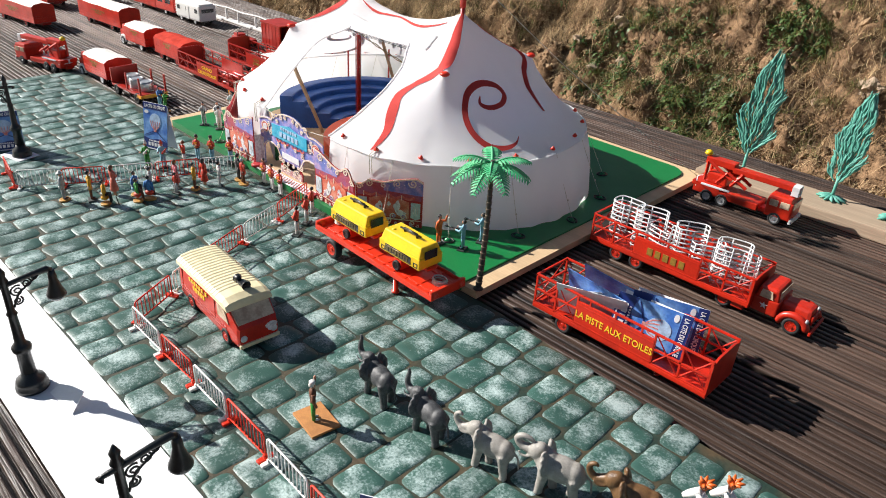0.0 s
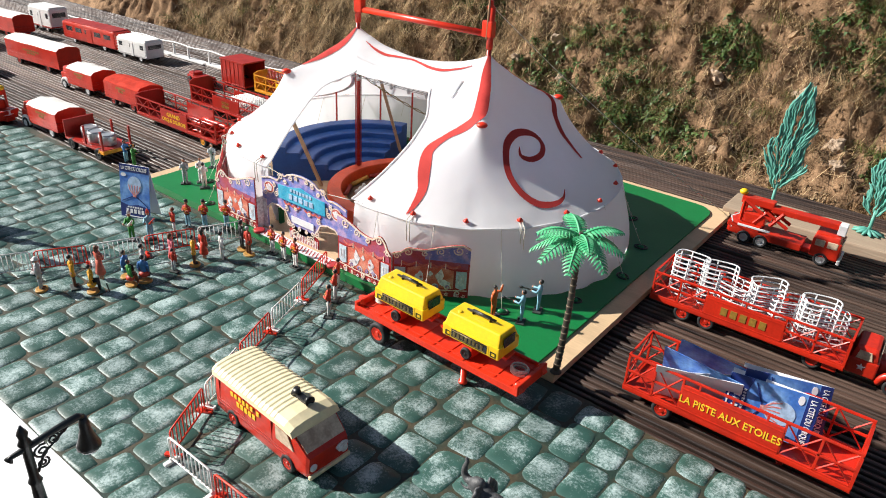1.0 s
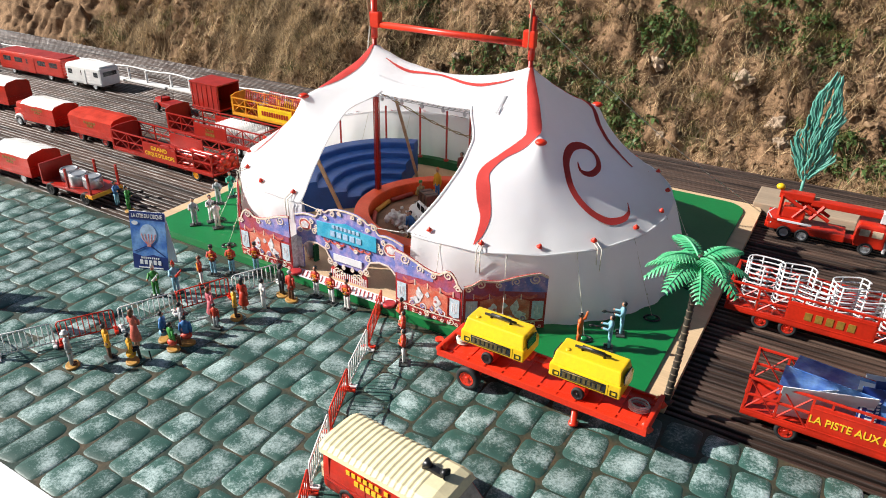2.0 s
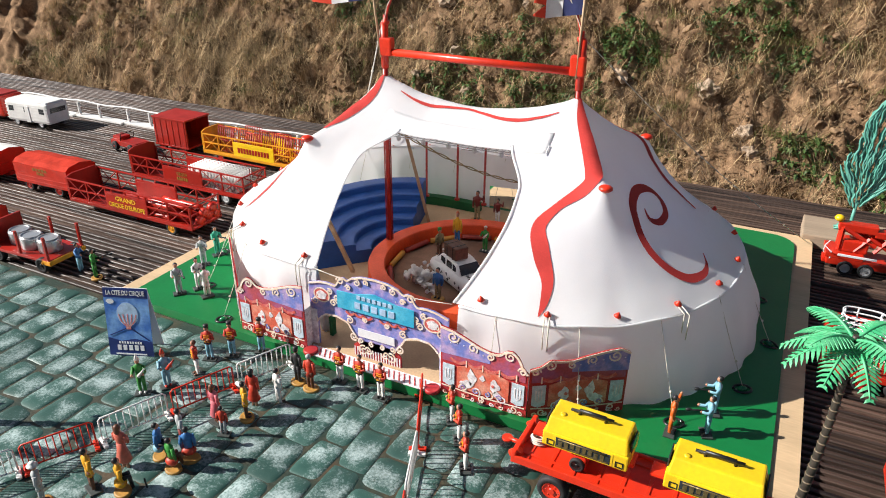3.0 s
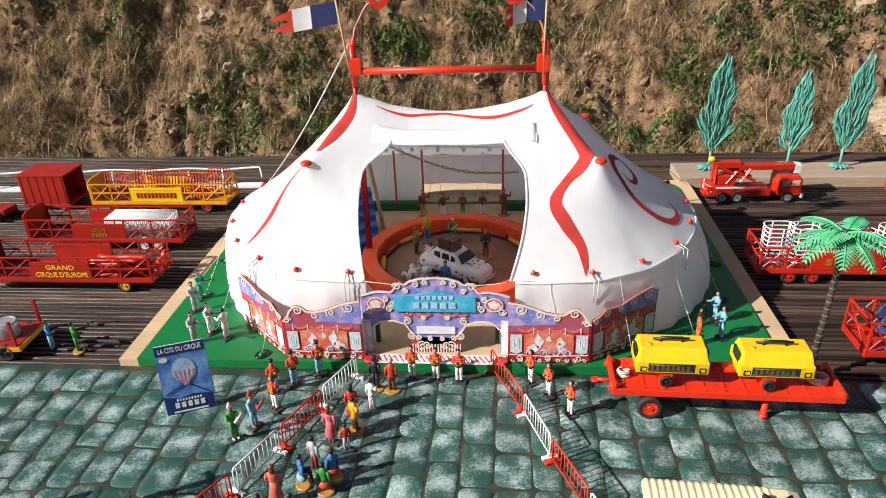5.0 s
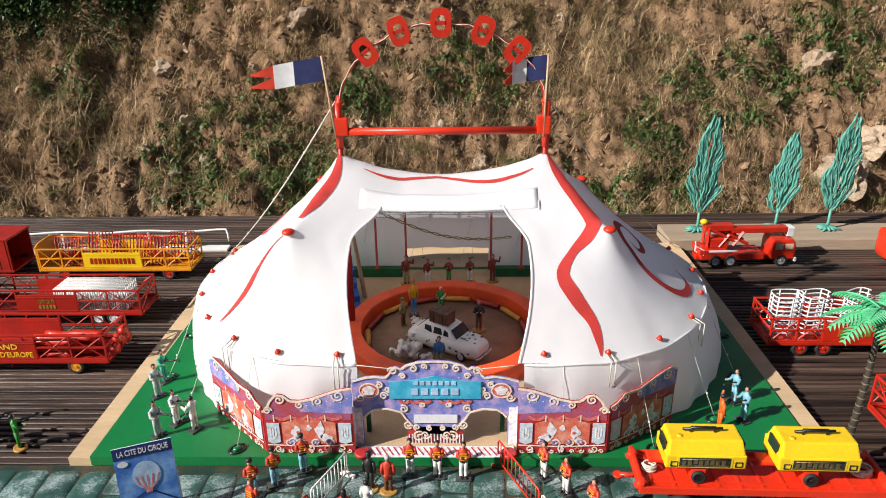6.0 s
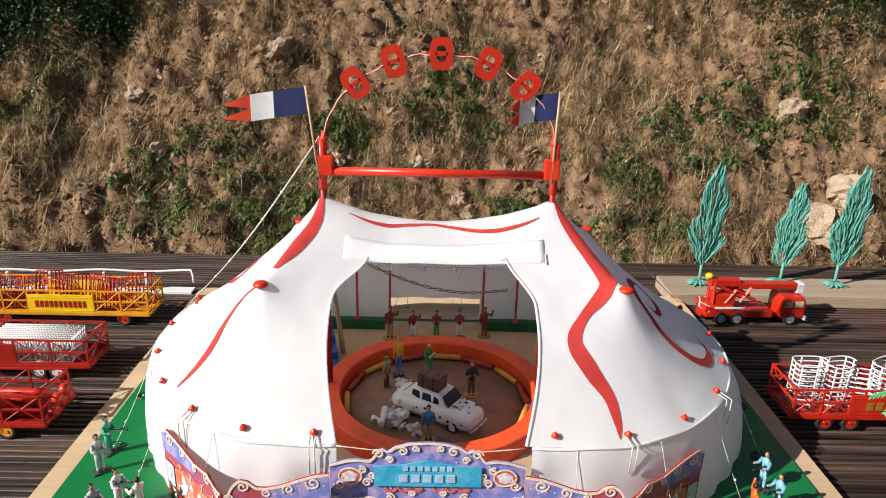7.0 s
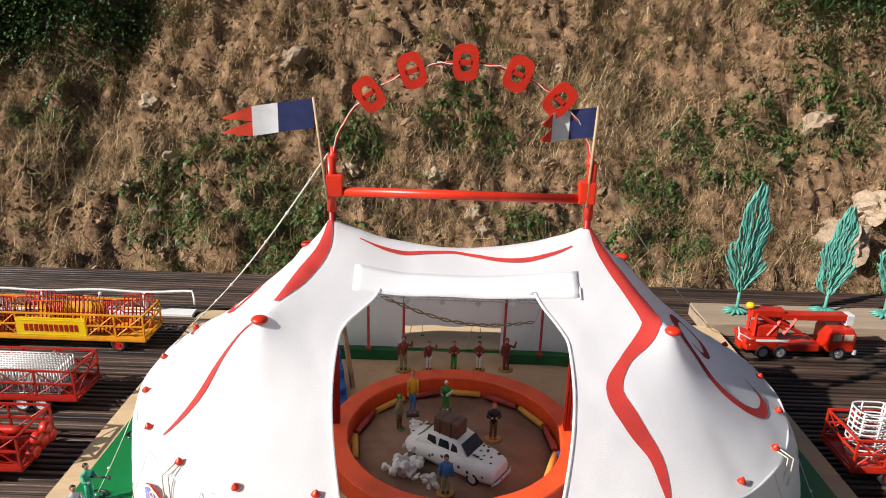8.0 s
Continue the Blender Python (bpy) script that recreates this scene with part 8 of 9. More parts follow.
# ---------------------------------------------------------------- toy elephants and horses, each one plain mesh
def elephant(x, y, rz, skin, label, size=1.0, trunk="up", tusks=True, ears=1.0):
    bm = B()
    ball(bm, (0, 0, 0.030), (0.0200, 0.0115, 0.0125), 18, 12)
    ball(bm, (0.012, 0, 0.029), (0.0105, 0.0105, 0.0125), 14, 10)
    ball(bm, (-0.012, 0, 0.032), (0.0110, 0.0110, 0.0125), 14, 10)
    for lx, ly, fwd in ((-0.0125, -0.0060, -0.003), (-0.0105, 0.0062, 0.004), (0.0125, -0.0062, 0.004), (0.0145, 0.0062, -0.004)):
        tube(bm, [(lx, ly, 0.030), (lx + fwd * 0.5, ly, 0.015), (lx + fwd, ly, 0.004), (lx + fwd, ly, 0.0)], [0.0062, 0.0046, 0.0040, 0.0046], 10)
    ball(bm, (-0.0225, 0, 0.040), (0.0085, 0.0072, 0.0090), 14, 10)
    ball(bm, (-0.0200, 0, 0.0450), (0.0060, 0.0058, 0.0050), 12, 8)
    ball(bm, (-0.0170, 0, 0.0350), (0.0090, 0.0080, 0.0090), 12, 8)
    if trunk == "up":
        tp = [(-0.0285, 0, 0.0395), (-0.0355, 0, 0.0400), (-0.0390, 0, 0.0450), (-0.0385, 0, 0.0530), (-0.0365, 0, 0.0600), (-0.0385, 0, 0.0640)]
    elif trunk == "curl":
        tp = [(-0.0285, 0, 0.0395), (-0.0370, 0, 0.0360), (-0.0430, 0, 0.0400), (-0.0445, 0, 0.0470), (-0.0405, 0, 0.0510), (-0.0370, 0, 0.0490)]
    else:
        tp = [(-0.0285, 0, 0.0395), (-0.0370, 0, 0.0400), (-0.0420, 0, 0.0460), (-0.0370, 0, 0.0510), (-0.0300, 0, 0.0500), (-0.0270, 0, 0.0490)]
    cp = curve_through(tp, 5)
    tube(bm, cp, [0.0046 - 0.0030 * k / (len(cp) - 1) for k in range(len(cp))], 10)
    tube(bm, curve_through([(0.0205, 0, 0.034), (0.0265, 0, 0.029), (0.0285, 0, 0.019), (0.0290, 0, 0.014)], 4), [0.0014] * 10 + [0.0009] * 3, 6)
    for s in (-1, 1):
        for k in range(5):
            a = k / 4
            ball(bm, (-0.0145 + 0.004 * a, s * (0.0085 + 0.0062 * math.sin(a * 2.6) * ears), 0.0450 - 0.0155 * a * ears), (0.0022, 0.0046, 0.0056), 8, 6, m=Matrix.Rotation(s * 0.5, 3, "Z"))
        tube(bm, curve_through([(-0.0270, s * 0.0038, 0.0350), (-0.0340, s * 0.0052, 0.0335), (-0.0395, s * 0.0048, 0.0370)], 3), [0.0015] * 4 + [0.0011, 0.0009, 0.0006], 6)
    o = finish(bm, "toy_elephant", skin)
    rm = o.modifiers.new("skin", "REMESH")
    rm.mode, rm.voxel_size, rm.use_smooth_shade = "VOXEL", 0.0011, True
    sm = o.modifiers.new("smooth", "SMOOTH")
    sm.factor, sm.iterations = 0.5, 2
    o.matrix_basis = pose(x, y, SHEET, 0, 0, rz) @ Matrix.Diagonal((size, size, size, 1))
    return tagged(o, label, "toy elephant", "elephants in single file")


elephant(0.416, -0.188, -6, EL_DARK, "dark grey toy elephant with its trunk raised", 0.80, "up", ears=1.15)
elephant(0.479, -0.187, -4, EL_DARK, "dark grey toy elephant with its trunk raised", 0.80, "up", ears=1.15)
elephant(0.539, -0.176, 12, EL_LIGHT, "light grey toy elephant with a curled trunk", 0.80, "curl", ears=0.8)
elephant(0.591, -0.158, 18, EL_LIGHT, "light grey toy elephant with its trunk folded back", 0.88, "back", ears=1.0)
elephant(0.646, -0.138, 20, EL_BROWN, "brown toy elephant with its trunk raised", 0.86, "curl", ears=0.7)


def horse(x, y, rz):
    bm = B()
    ball(bm, (0, 0, 0.034), (0.019, 0.0075, 0.0085), 14, 9)
    for lx, ly in ((-0.013, -0.004), (-0.012, 0.004), (0.013, -0.004), (0.012, 0.004)):
        tube(bm, [(lx, ly, 0.034), (lx, ly, 0.016), (lx, ly, 0.0)], [0.0042, 0.0022, 0.0026], 8)
    tube(bm, [(-0.013, 0, 0.037), (-0.021, 0, 0.048), (-0.023, 0, 0.052)], [0.0062, 0.0042, 0.0038], 9)
    tube(bm, [(-0.021, 0, 0.053), (-0.028, 0, 0.047), (-0.032, 0, 0.043)], [0.0038, 0.0032, 0.0020], 9)
    tube(bm, [(0.018, 0, 0.037), (0.024, 0, 0.030), (0.025, 0, 0.014)], [0.0016, 0.0022, 0.0008], 6)
    for k in range(7):
        a = k * math.tau / 7
        tube(bm, [(-0.0205, 0, 0.055), (-0.0205 + 0.003 * math.cos(a), 0.003 * math.sin(a), 0.061), (-0.0195 + 0.006 * math.cos(a), 0.006 * math.sin(a), 0.063)], [0.0014, 0.0018, 0.0006], 5, mi=1)
    o = finish(bm, "toy_horse", [WHITE, F_ORANGE])
    o.matrix_basis = pose(x, y, SHEET, 0, 0, rz)
    tagged(o, "white toy horse with a red-orange plume", "toy horse", "toy horses")


horse(0.703, -0.119, 15)
horse(0.716, -0.103, 15)


# ---------------------------------------------------------------- plastic palm and poplars
def palm():
    t = thing("toy_palm", (0.359, 0.004, TOP + 0.0002), 0, "plastic palm tree with a ringed dark trunk", "toy tree")
    bm = B()
    H = 0.148
    pts = [(0.004 * math.sin(u * 2.2), 0.0, H * u) for u in np.linspace(0, 1, 60)]
    tube(bm, pts, [0.0034 - 0.0012 * k / 59 + (0.0004 if k % 3 == 0 else 0) for k in range(60)], 10)
    tube(bm, [pts[-1], (pts[-1][0], 0, H + 0.006)], [0.0022, 0.0020], 8)
    lathe(bm, [(0.0060, 0), (0.0050, 0.0014), (0.0036, 0.003)], 12)
    trunk = part("trunk", bm, PALM_T, t)
    for k in range(17):
        bm = B()
        i = 4 + 3 * k
        r = 0.0034 - 0.0012 * i / 59
        lathe(bm, [(r, -0.0006), (r + 0.0006, -0.0003), (r + 0.0006, 0.0003), (r, 0.0006)], 10, pts[i])
        part("ring", bm, PALM_RING, trunk)
    top = Vector(pts[-1])
    rnd = random.Random(2)
    for k in range(13):
        low = k < 9
        a = k * math.tau / 9 + 0.2 if low else (k - 9) * math.tau / 4 + 0.7
        a += rnd.uniform(-0.14, 0.14)
        up, droop = (rnd.uniform(0.18, 0.34), rnd.uniform(0.52, 0.72)) if low else (0.72, 0.62)
        L = rnd.uniform(0.039, 0.046) * (1.0 if low else 0.86)
        d = Vector((math.cos(a), math.sin(a), 0))
        mid = [top + d * L * u + Vector((0, 0, L * (up * u - droop * u * u) - (0.0 if low else -0.002))) for u in np.linspace(0, 1, 14)]
        bm = B()
        tube(bm, mid, [0.0013 - 0.0008 * i / 13 for i in range(14)], 5)
        side = d.cross(Vector((0, 0, 1)))
        for i in range(2, 14):
            u = i / 13
            ll = 0.0094 * math.sin(math.pi * min(1, 0.20 + 0.74 * u)) ** 0.8 + 0.0012
            tang = (mid[i] - mid[i - 1]).normalized()
            for s in (-1, 1):
                root = mid[i]
                tip = root + side * s * ll + tang * ll * 0.42 - Vector((0, 0, ll * 0.38))
                w = tang * 0.00085
                q = root.lerp(tip, 0.6) + Vector((0, 0, 0.0008))
                v = [bm.verts.new(p) for p in (root - w * 1.5, root + w * 1.5, q + w * 1.2, tip, q - w * 1.2)]
                bm.faces.new((v[0], v[1], v[2], v[4]))
                bm.faces.new((v[4], v[2], v[3]))
        o = part("frond", bm, PALM_G, t)
        o.modifiers.new("thickness", "SOLIDIFY").thickness = 0.0007
    return t


palm()


def poplar(x, y, z, rz, H, lean, label, seed):
    """A flat moulded plastic poplar: a flame of many ribs on a short stem and a splayed foot."""
    rnd = random.Random(seed)
    t = thing("toy_poplar", (x, y, z), rz, label, "toy tree", "toy poplars")
    bm = B()
    tube(bm, [(0, 0, 0.002), (0.001, 0, 0.012), (0.0008, 0, H * 0.22)], [0.0032, 0.0024, 0.0022], 8)
    part("stem", bm, TEAL, t)
    bm = B()
    for k in range(11):
        a = k * math.tau / 11
        r = rnd.uniform(0.016, 0.023)
        tube(bm, [(0, 0, 0.005), (r * 0.5 * math.cos(a), r * 0.45 * math.sin(a), 0.0028), (r * math.cos(a), r * 0.8 * math.sin(a), 0.0012)], [0.0028, 0.0030, 0.0010], 6)
    part("foot", bm, TEAL, t, "splayed moulded foot")
    bm = B()
    Wd = H * 0.150
    ph = rnd.uniform(0, 6)

    def half(v, u):
        lobes = 1 + 0.16 * math.sin(15 * v + ph + (2.1 if u > 0 else 0))
        return Wd * (math.sin(math.pi * min(0.97, 0.05 + 0.95 * v ** 0.68)) ** 0.7) * lobes

    for k in range(230):
        u = math.copysign(abs(rnd.uniform(-1, 1)) ** 0.8, rnd.uniform(-1, 1))
        v0 = rnd.uniform(-0.02, 0.80)
        ln = rnd.uniform(0.12, 0.24)
        pts = []
        for j in range(8):
            f = j / 7
            v = max(0.0, v0 + ln * f)
            uu = u * (0.58 + 0.44 * f ** 0.8)
            wig = 0.0010 * math.sin(j * 1.5 + k * 1.7)
            pts.append((uu * half(min(0.99, v), u) + wig + lean * v * H, 0.0022 * math.sin(k * 2.4) * (1 - 0.4 * abs(u)) + 0.0005 * math.sin(j + k), H * (0.17 + 0.83 * min(1.0, v))))
        tube(bm, pts, [0.0006, 0.0011, 0.0014, 0.0015, 0.0015, 0.0014, 0.0012, 0.0005], 5)
    part("foliage", bm, TEAL, t, "flat ribbed moulded foliage")


BT = 0.0165
poplar(0.402, 0.580, BT, 8, 0.195, 0.05, "flat teal plastic poplar on the timber beam", 1)
poplar(0.536, 0.590, BT, -6, 0.165, 0.06, "flat teal plastic poplar on the timber beam", 2)
poplar(0.620, 0.583, BT, 5, 0.195, 0.08, "flat teal plastic poplar on the timber beam", 3)
poplar(0.760, 0.590, BT, -4, 0.180, 0.06, "flat teal plastic poplar on the timber beam", 4)


# ---------------------------------------------------------------- growth and stones on the bank
STRAW = mat("dry_straw", (0.45, 0.325, 0.18), 0.8, 0.25, 0.2, 0.01, 0.0, col2=(0.22, 0.14, 0.068), island=0.6, spec=0.2)
GRASS = mat("bank_grass", (0.115, 0.135, 0.036), 0.65, 0.25, 0.2, 0.01, 0.0, col2=(0.19, 0.19, 0.055), island=0.35, spec=0.25)
LEAF = mat("weed_leaf", (0.060, 0.115, 0.030), 0.5, 0.25, 0.15, 0.01, 0.0, col2=(0.10, 0.15, 0.045), island=0.45, spec=0.35)
BUSH = mat("dark_bush_leaf", (0.030, 0.070, 0.015), 0.5, 0.25, 0.15, 0.01, 0.0, col2=(0.05, 0.10, 0.02), island=0.4)
TWIG = mat("dead_twigs", (0.13, 0.085, 0.05), 0.85, 0.25, 0.1, 0.01, 0.0, island=0.4)
STONE = mat("pale_bank_stone", (0.46, 0.35, 0.25), 0.85, 0.2, 0.06, 0.006, 0.5, col2=(0.28, 0.19, 0.12), rand=0.2)
EARTH_LUMP = mat("earth_clods", (0.32, 0.215, 0.13), 0.95, 0.25, 0.05, 0.005, 0.8, col2=(0.12, 0.072, 0.040), island=0.3, spec=0.1)


def strips(name, label, category, material, items):
    """Many thin bent blades as one mesh; items: root, direction, length, width, droop, segments."""
    V, F = [], []
    for p, d, L, w, droop, seg in items:
        s = d.cross(Vector((0, 0, 1)))
        if s.length < 1e-3:
            s = Vector((1, 0, 0))
        s = s.normalized() * w / 2
        i0 = len(V)
        for k in range(seg + 1):
            u = k / seg
            c = p + d * L * u - Vector((0, 0, droop * L * u * u))
            ww = s * (1 - 0.85 * u)
            V.append(tuple(c - ww))
            V.append(tuple(c + ww))
        for k in range(seg):
            a = i0 + 2 * k
            F.append((a, a + 1, a + 3, a + 2))
    me = bpy.data.meshes.new(name)
    me.from_pydata(V, [], F)
    me.materials.append(material)
    return tagged(new(name, me), label, category, kind="stuff")


def patches(p, spots):
    return max([0.0] + [1 - math.hypot((p[0] - s[0]) / s[2], (p[1] - s[1]) / s[3]) for s in spots])


GREEN_SPOTS = [(-1.20, 3.30, 0.60, 0.27), (-0.80, 3.18, 0.35, 0.13), (1.05, 3.15, 0.34, 0.12), (0.50, 3.24, 0.22, 0.10), (1.55, 3.58, 0.38, 0.20), (2.20, 3.75, 0.40, 0.22), (1.09, 3.40, 0.18, 0.12), (-0.55, 3.58, 0.16, 0.10), (0.09, 3.69, 0.30, 0.14), (-2.3, 3.62, 0.22, 0.12)]


def bank_growth():
    rnd = random.Random(11)
    straw, grass, leaves, twigs, bush = [], [], [], [], []

    def root():
        x, y = rnd.uniform(-5.2, 2.9), rnd.uniform(2.85, 4.5)
        return x, y

    up = Vector((0, -0.45, 0.9))
    # dry tufts
    for k in range(8000):
        x, y = root()
        if noise.noise(Vector((x * 1.3, y * 1.5, 7))) + 0.35 * rnd.random() < 0.08:
            continue
        z = bank_z(x, y)
        big = rnd.random() < 0.12
        green = rnd.random() < 0.16 + 0.5 * max(0, patches((x, y), GREEN_SPOTS))
        for j in range(26 if big else 12):
            d = (up + Vector((rnd.gauss(0, 0.55), rnd.gauss(0, 0.5), rnd.gauss(0, 0.25)))).normalized()
            L = rnd.uniform(0.05, 0.12) * (1.5 if big else 1.0)
            (grass if green else straw).append((Vector((x + rnd.gauss(0, 0.018), y + rnd.gauss(0, 0.018), z - 0.005)), d, L, rnd.uniform(0.0022, 0.0046), rnd.uniform(0.2, 0.8), 2))
    # tall clumps of bleached straw
    for k in range(620):
        x, y = root()
        z = bank_z(x, y)
        gr = rnd.random() < 0.22
        for j in range(46):
            d = (up + Vector((rnd.gauss(0, 0.42), rnd.gauss(0, 0.4), rnd.gauss(0, 0.2)))).normalized()
            (grass if gr else straw).append((Vector((x + rnd.gauss(0, 0.03), y + rnd.gauss(0, 0.025), z - 0.005)), d, rnd.uniform(0.10, 0.22), rnd.uniform(0.002, 0.0038), rnd.uniform(0.3, 1.0), 3))
    # matted dead stalks lying on the earth
    for k in range(64000):
        x, y = root()
        if noise.noise(Vector((x * 1.7, y * 2.0, 2))) + 0.5 * noise.noise(Vector((x * 5, y * 6, 4))) < -0.02 and rnd.random() < 0.7:
            continue
        d = Vector((rnd.gauss(0, 1), rnd.gauss(0, 0.6), 0))
        d.z = d.y * 1.0 + rnd.gauss(0, 0.12)
        d.normalize()
        (straw if rnd.random() < 0.5 else twigs).append((Vector((x, y, bank_z(x, y) + rnd.uniform(0.004, 0.026))), d, rnd.uniform(0.04, 0.17), rnd.uniform(0.0018, 0.0044), rnd.uniform(-0.05, 0.15), 2))
    # raked heaps of straw at the foot of the bank
    for hx, hy, rx, ry, n in ((-3.2, 3.24, 0.75, 0.24, 9000), (-4.6, 3.15, 0.4, 0.15, 2500), (-2.0, 3.45, 0.35, 0.15, 1800), (0.9, 3.75, 0.5, 0.2, 2500)):
        for k in range(n):
            x, y = hx + rx * rnd.gauss(0, 0.5), hy + ry * rnd.gauss(0, 0.5)
            if y < 2.9:
                continue
            d = Vector((rnd.gauss(0, 1), rnd.gauss(0, 0.6), 0))
            d.z = d.y + rnd.gauss(0, 0.25)
            d.normalize()
            straw.append((Vector((x, y, bank_z(x, y) + rnd.uniform(0.005, 0.045))), d, rnd.uniform(0.06, 0.20), rnd.uniform(0.0022, 0.0048), rnd.uniform(-0.1, 0.25), 2))
    # leafy weeds in patches
    for sx, sy, rx, ry in GREEN_SPOTS:
        for k in range(int(520 * rx * ry / 0.16) + 60):
            a, r = rnd.uniform(0, math.tau), math.sqrt(rnd.random())
            x, y = sx + rx * r * math.cos(a), sy + ry * r * math.sin(a)
            if noise.noise(Vector((x * 5, y * 5, 3))) < -0.22:
                continue
            z = bank_z(x, y)
            for j in range(5):
                d = (up + Vector((rnd.gauss(0, 0.5), rnd.gauss(0, 0.45), rnd.gauss(0, 0.2)))).normalized()
                grass.append((Vector((x, y, z - 0.004)), d, rnd.uniform(0.05, 0.13), rnd.uniform(0.0025, 0.0045), rnd.uniform(0.2, 0.8), 2))
            for j in range(rnd.randint(4, 7)):
                d = (up * 0.8 + Vector((rnd.gauss(0, 0.7), rnd.gauss(0, 0.6), rnd.gauss(0, 0.3)))).normalized()
                leaves.append((Vector((x, y, z - 0.003)), d, rnd.uniform(0.03, 0.075), rnd.uniform(0.010, 0.021), rnd.uniform(0.3, 0.9)))
    # Left of x = -1.6 extra, taller bush is added to darken the bank.
    for cx, cy, n, rr in ((-2.45, 4.10, 9500, 0.62), (2.50, 4.20, 7500, 0.66), (2.15, 4.42, 2500, 0.4), (-3.2, 4.3, 4200, 0.7), (-2.9, 3.95, 4200, 0.45), (-1.75, 4.30, 2600, 0.40)):
        for k in range(n):
            v = Vector((rnd.gauss(0, 1), rnd.gauss(0, 0.7), rnd.gauss(0, 0.8)))
            v = v.normalized() * rr * rnd.random() ** 0.4
            x, y = cx + v.x, cy + v.y * 0.5
            z = bank_z(x, y) + abs(v.z) * 0.75
            d = Vector((rnd.gauss(0, 1), rnd.gauss(-0.4, 1), rnd.gauss(0.4, 0.8))).normalized()
            bush.append((Vector((x, y, z)), d, rnd.uniform(0.018, 0.045), rnd.uniform(0.008, 0.018), rnd.uniform(0, 0.5)))
    strips("dry_grass", "tangled straw-coloured dry grass on the bank", "grass", STRAW, straw)
    strips("green_grass", "sparse green grass tufts on the bank", "grass", GRASS, grass)
    strips("dead_stalks", "brown dead stalks littering the bank", "twigs", TWIG, twigs)
    for nm, lb, ct, mt, items in (("weeds", "low leafy green weeds growing on the bank", "weeds", LEAF, leaves), ("bushes", "dark green bushes high on the bank, some added to darken it", "bush", BUSH, bush)):
        V, F = [], []
        for p, d, L, w, droop in items:
            s = d.cross(Vector((0, 0, 1)))
            s = (s.normalized() if s.length > 1e-3 else Vector((1, 0, 0))) * w / 2
            i = len(V)
            c = [p, p + d * L * 0.35 - Vector((0, 0, droop * L * 0.1)), p + d * L * 0.7 - Vector((0, 0, droop * L * 0.4)), p + d * L - Vector((0, 0, droop * L))]
            V += [tuple(c[0]), tuple(c[1] - s * 0.85), tuple(c[1] + s * 0.85), tuple(c[2] - s), tuple(c[2] + s), tuple(c[3])]
            F += [(i, i + 2, i + 1), (i + 1, i + 2, i + 4, i + 3), (i + 3, i + 4, i + 5)]
        me = bpy.data.meshes.new(nm)
        me.from_pydata(V, [], F)
        me.materials.append(mt)
        tagged(new(nm, me), lb, ct, kind="stuff")


bank_growth()


def stone_mesh(seed, cuts=3):
    bm = B()
    bmesh.ops.create_icosphere(bm, subdivisions=cuts, radius=1.0)
    for v in bm.verts:
        n = v.co.normalized()
        v.co = n * (0.92 + 0.5 * noise.noise(n * 1.4 + Vector((seed * 3.1, 0, 0))) + 0.30 * noise.noise(n * 3.5 + Vector((0, seed, 0))))
        v.co.z *= 0.7
    me = bpy.data.meshes.new("stone")
    bm.to_mesh(me)
    bm.free()
    me.materials.append(STONE)
    return me


STONES = [stone_mesh(k) for k in range(6)]
rnd = random.Random(5)
BIG = [(-0.94, 3.87, 0.085), (2.09, 3.21, 0.13), (2.30, 3.36, 0.11), (-1.75, 3.72, 0.06), (-0.10, 3.40, 0.055), (0.12, 3.30, 0.05), (-1.55, 3.45, 0.05), (2.05, 3.62, 0.09), (0.55, 3.55, 0.05), (-0.55, 3.42, 0.045)]
for k in range(46):
    if k < len(BIG):
        x, y, r = BIG[k]
    else:
        x, y, r = rnd.uniform(-3.8, 2.6), rnd.uniform(2.95, 4.3), rnd.choice((0.016, 0.02, 0.026, 0.034))
    o = new("stone", STONES[k % 6])
    o.matrix_basis = pose(x, y, bank_z(x, y) + r * 0.15, 40, 0, rnd.uniform(0, 360)) @ Matrix.Diagonal((r * rnd.uniform(0.9, 1.3), r, r, 1))
    tagged(o, "pale weathered stone lying in the earth bank", "stone", "stones on the bank")
# small clods and gravel: uneven rounded lumps
lump = B()
bmesh.ops.create_icosphere(lump, subdivisions=1, radius=1.0)
LUMP_V = [v.co.copy() for v in lump.verts]
LUMP_F = [tuple(v.index for v in f.verts) for f in lump.faces]
lump.free()
V, F = [], []
for k in range(15000):
    x, y = rnd.uniform(-5, 3.2), rnd.uniform(2.85, 4.6)
    r = rnd.uniform(0.004, 0.013) if k % 9 else rnd.uniform(0.013, 0.030)
    c = Vector((x, y, bank_z(x, y) + r * 0.15))
    sx, sy, sz = r * rnd.uniform(0.7, 1.4), r * rnd.uniform(0.7, 1.2), r * rnd.uniform(0.5, 0.9)
    turn = rnd.uniform(0, math.tau)
    ca, sa = math.cos(turn), math.sin(turn)
    i = len(V)
    for d in LUMP_V:
        j = rnd.uniform(0.72, 1.18)
        px, py = d.x * sx * j, d.y * sy * j
        V.append((c.x + px * ca - py * sa, c.y + px * sa + py * ca, c.z + d.z * sz * j + py * 0.6))
    F += [tuple(i + q for q in f) for f in LUMP_F]
me = bpy.data.meshes.new("earth_clods")
me.from_pydata(V, [], F)
me.materials.append(EARTH_LUMP)
tagged(new("earth_clods", me), "crumbled clods and gravel on the earth bank", "gravel", kind="stuff")


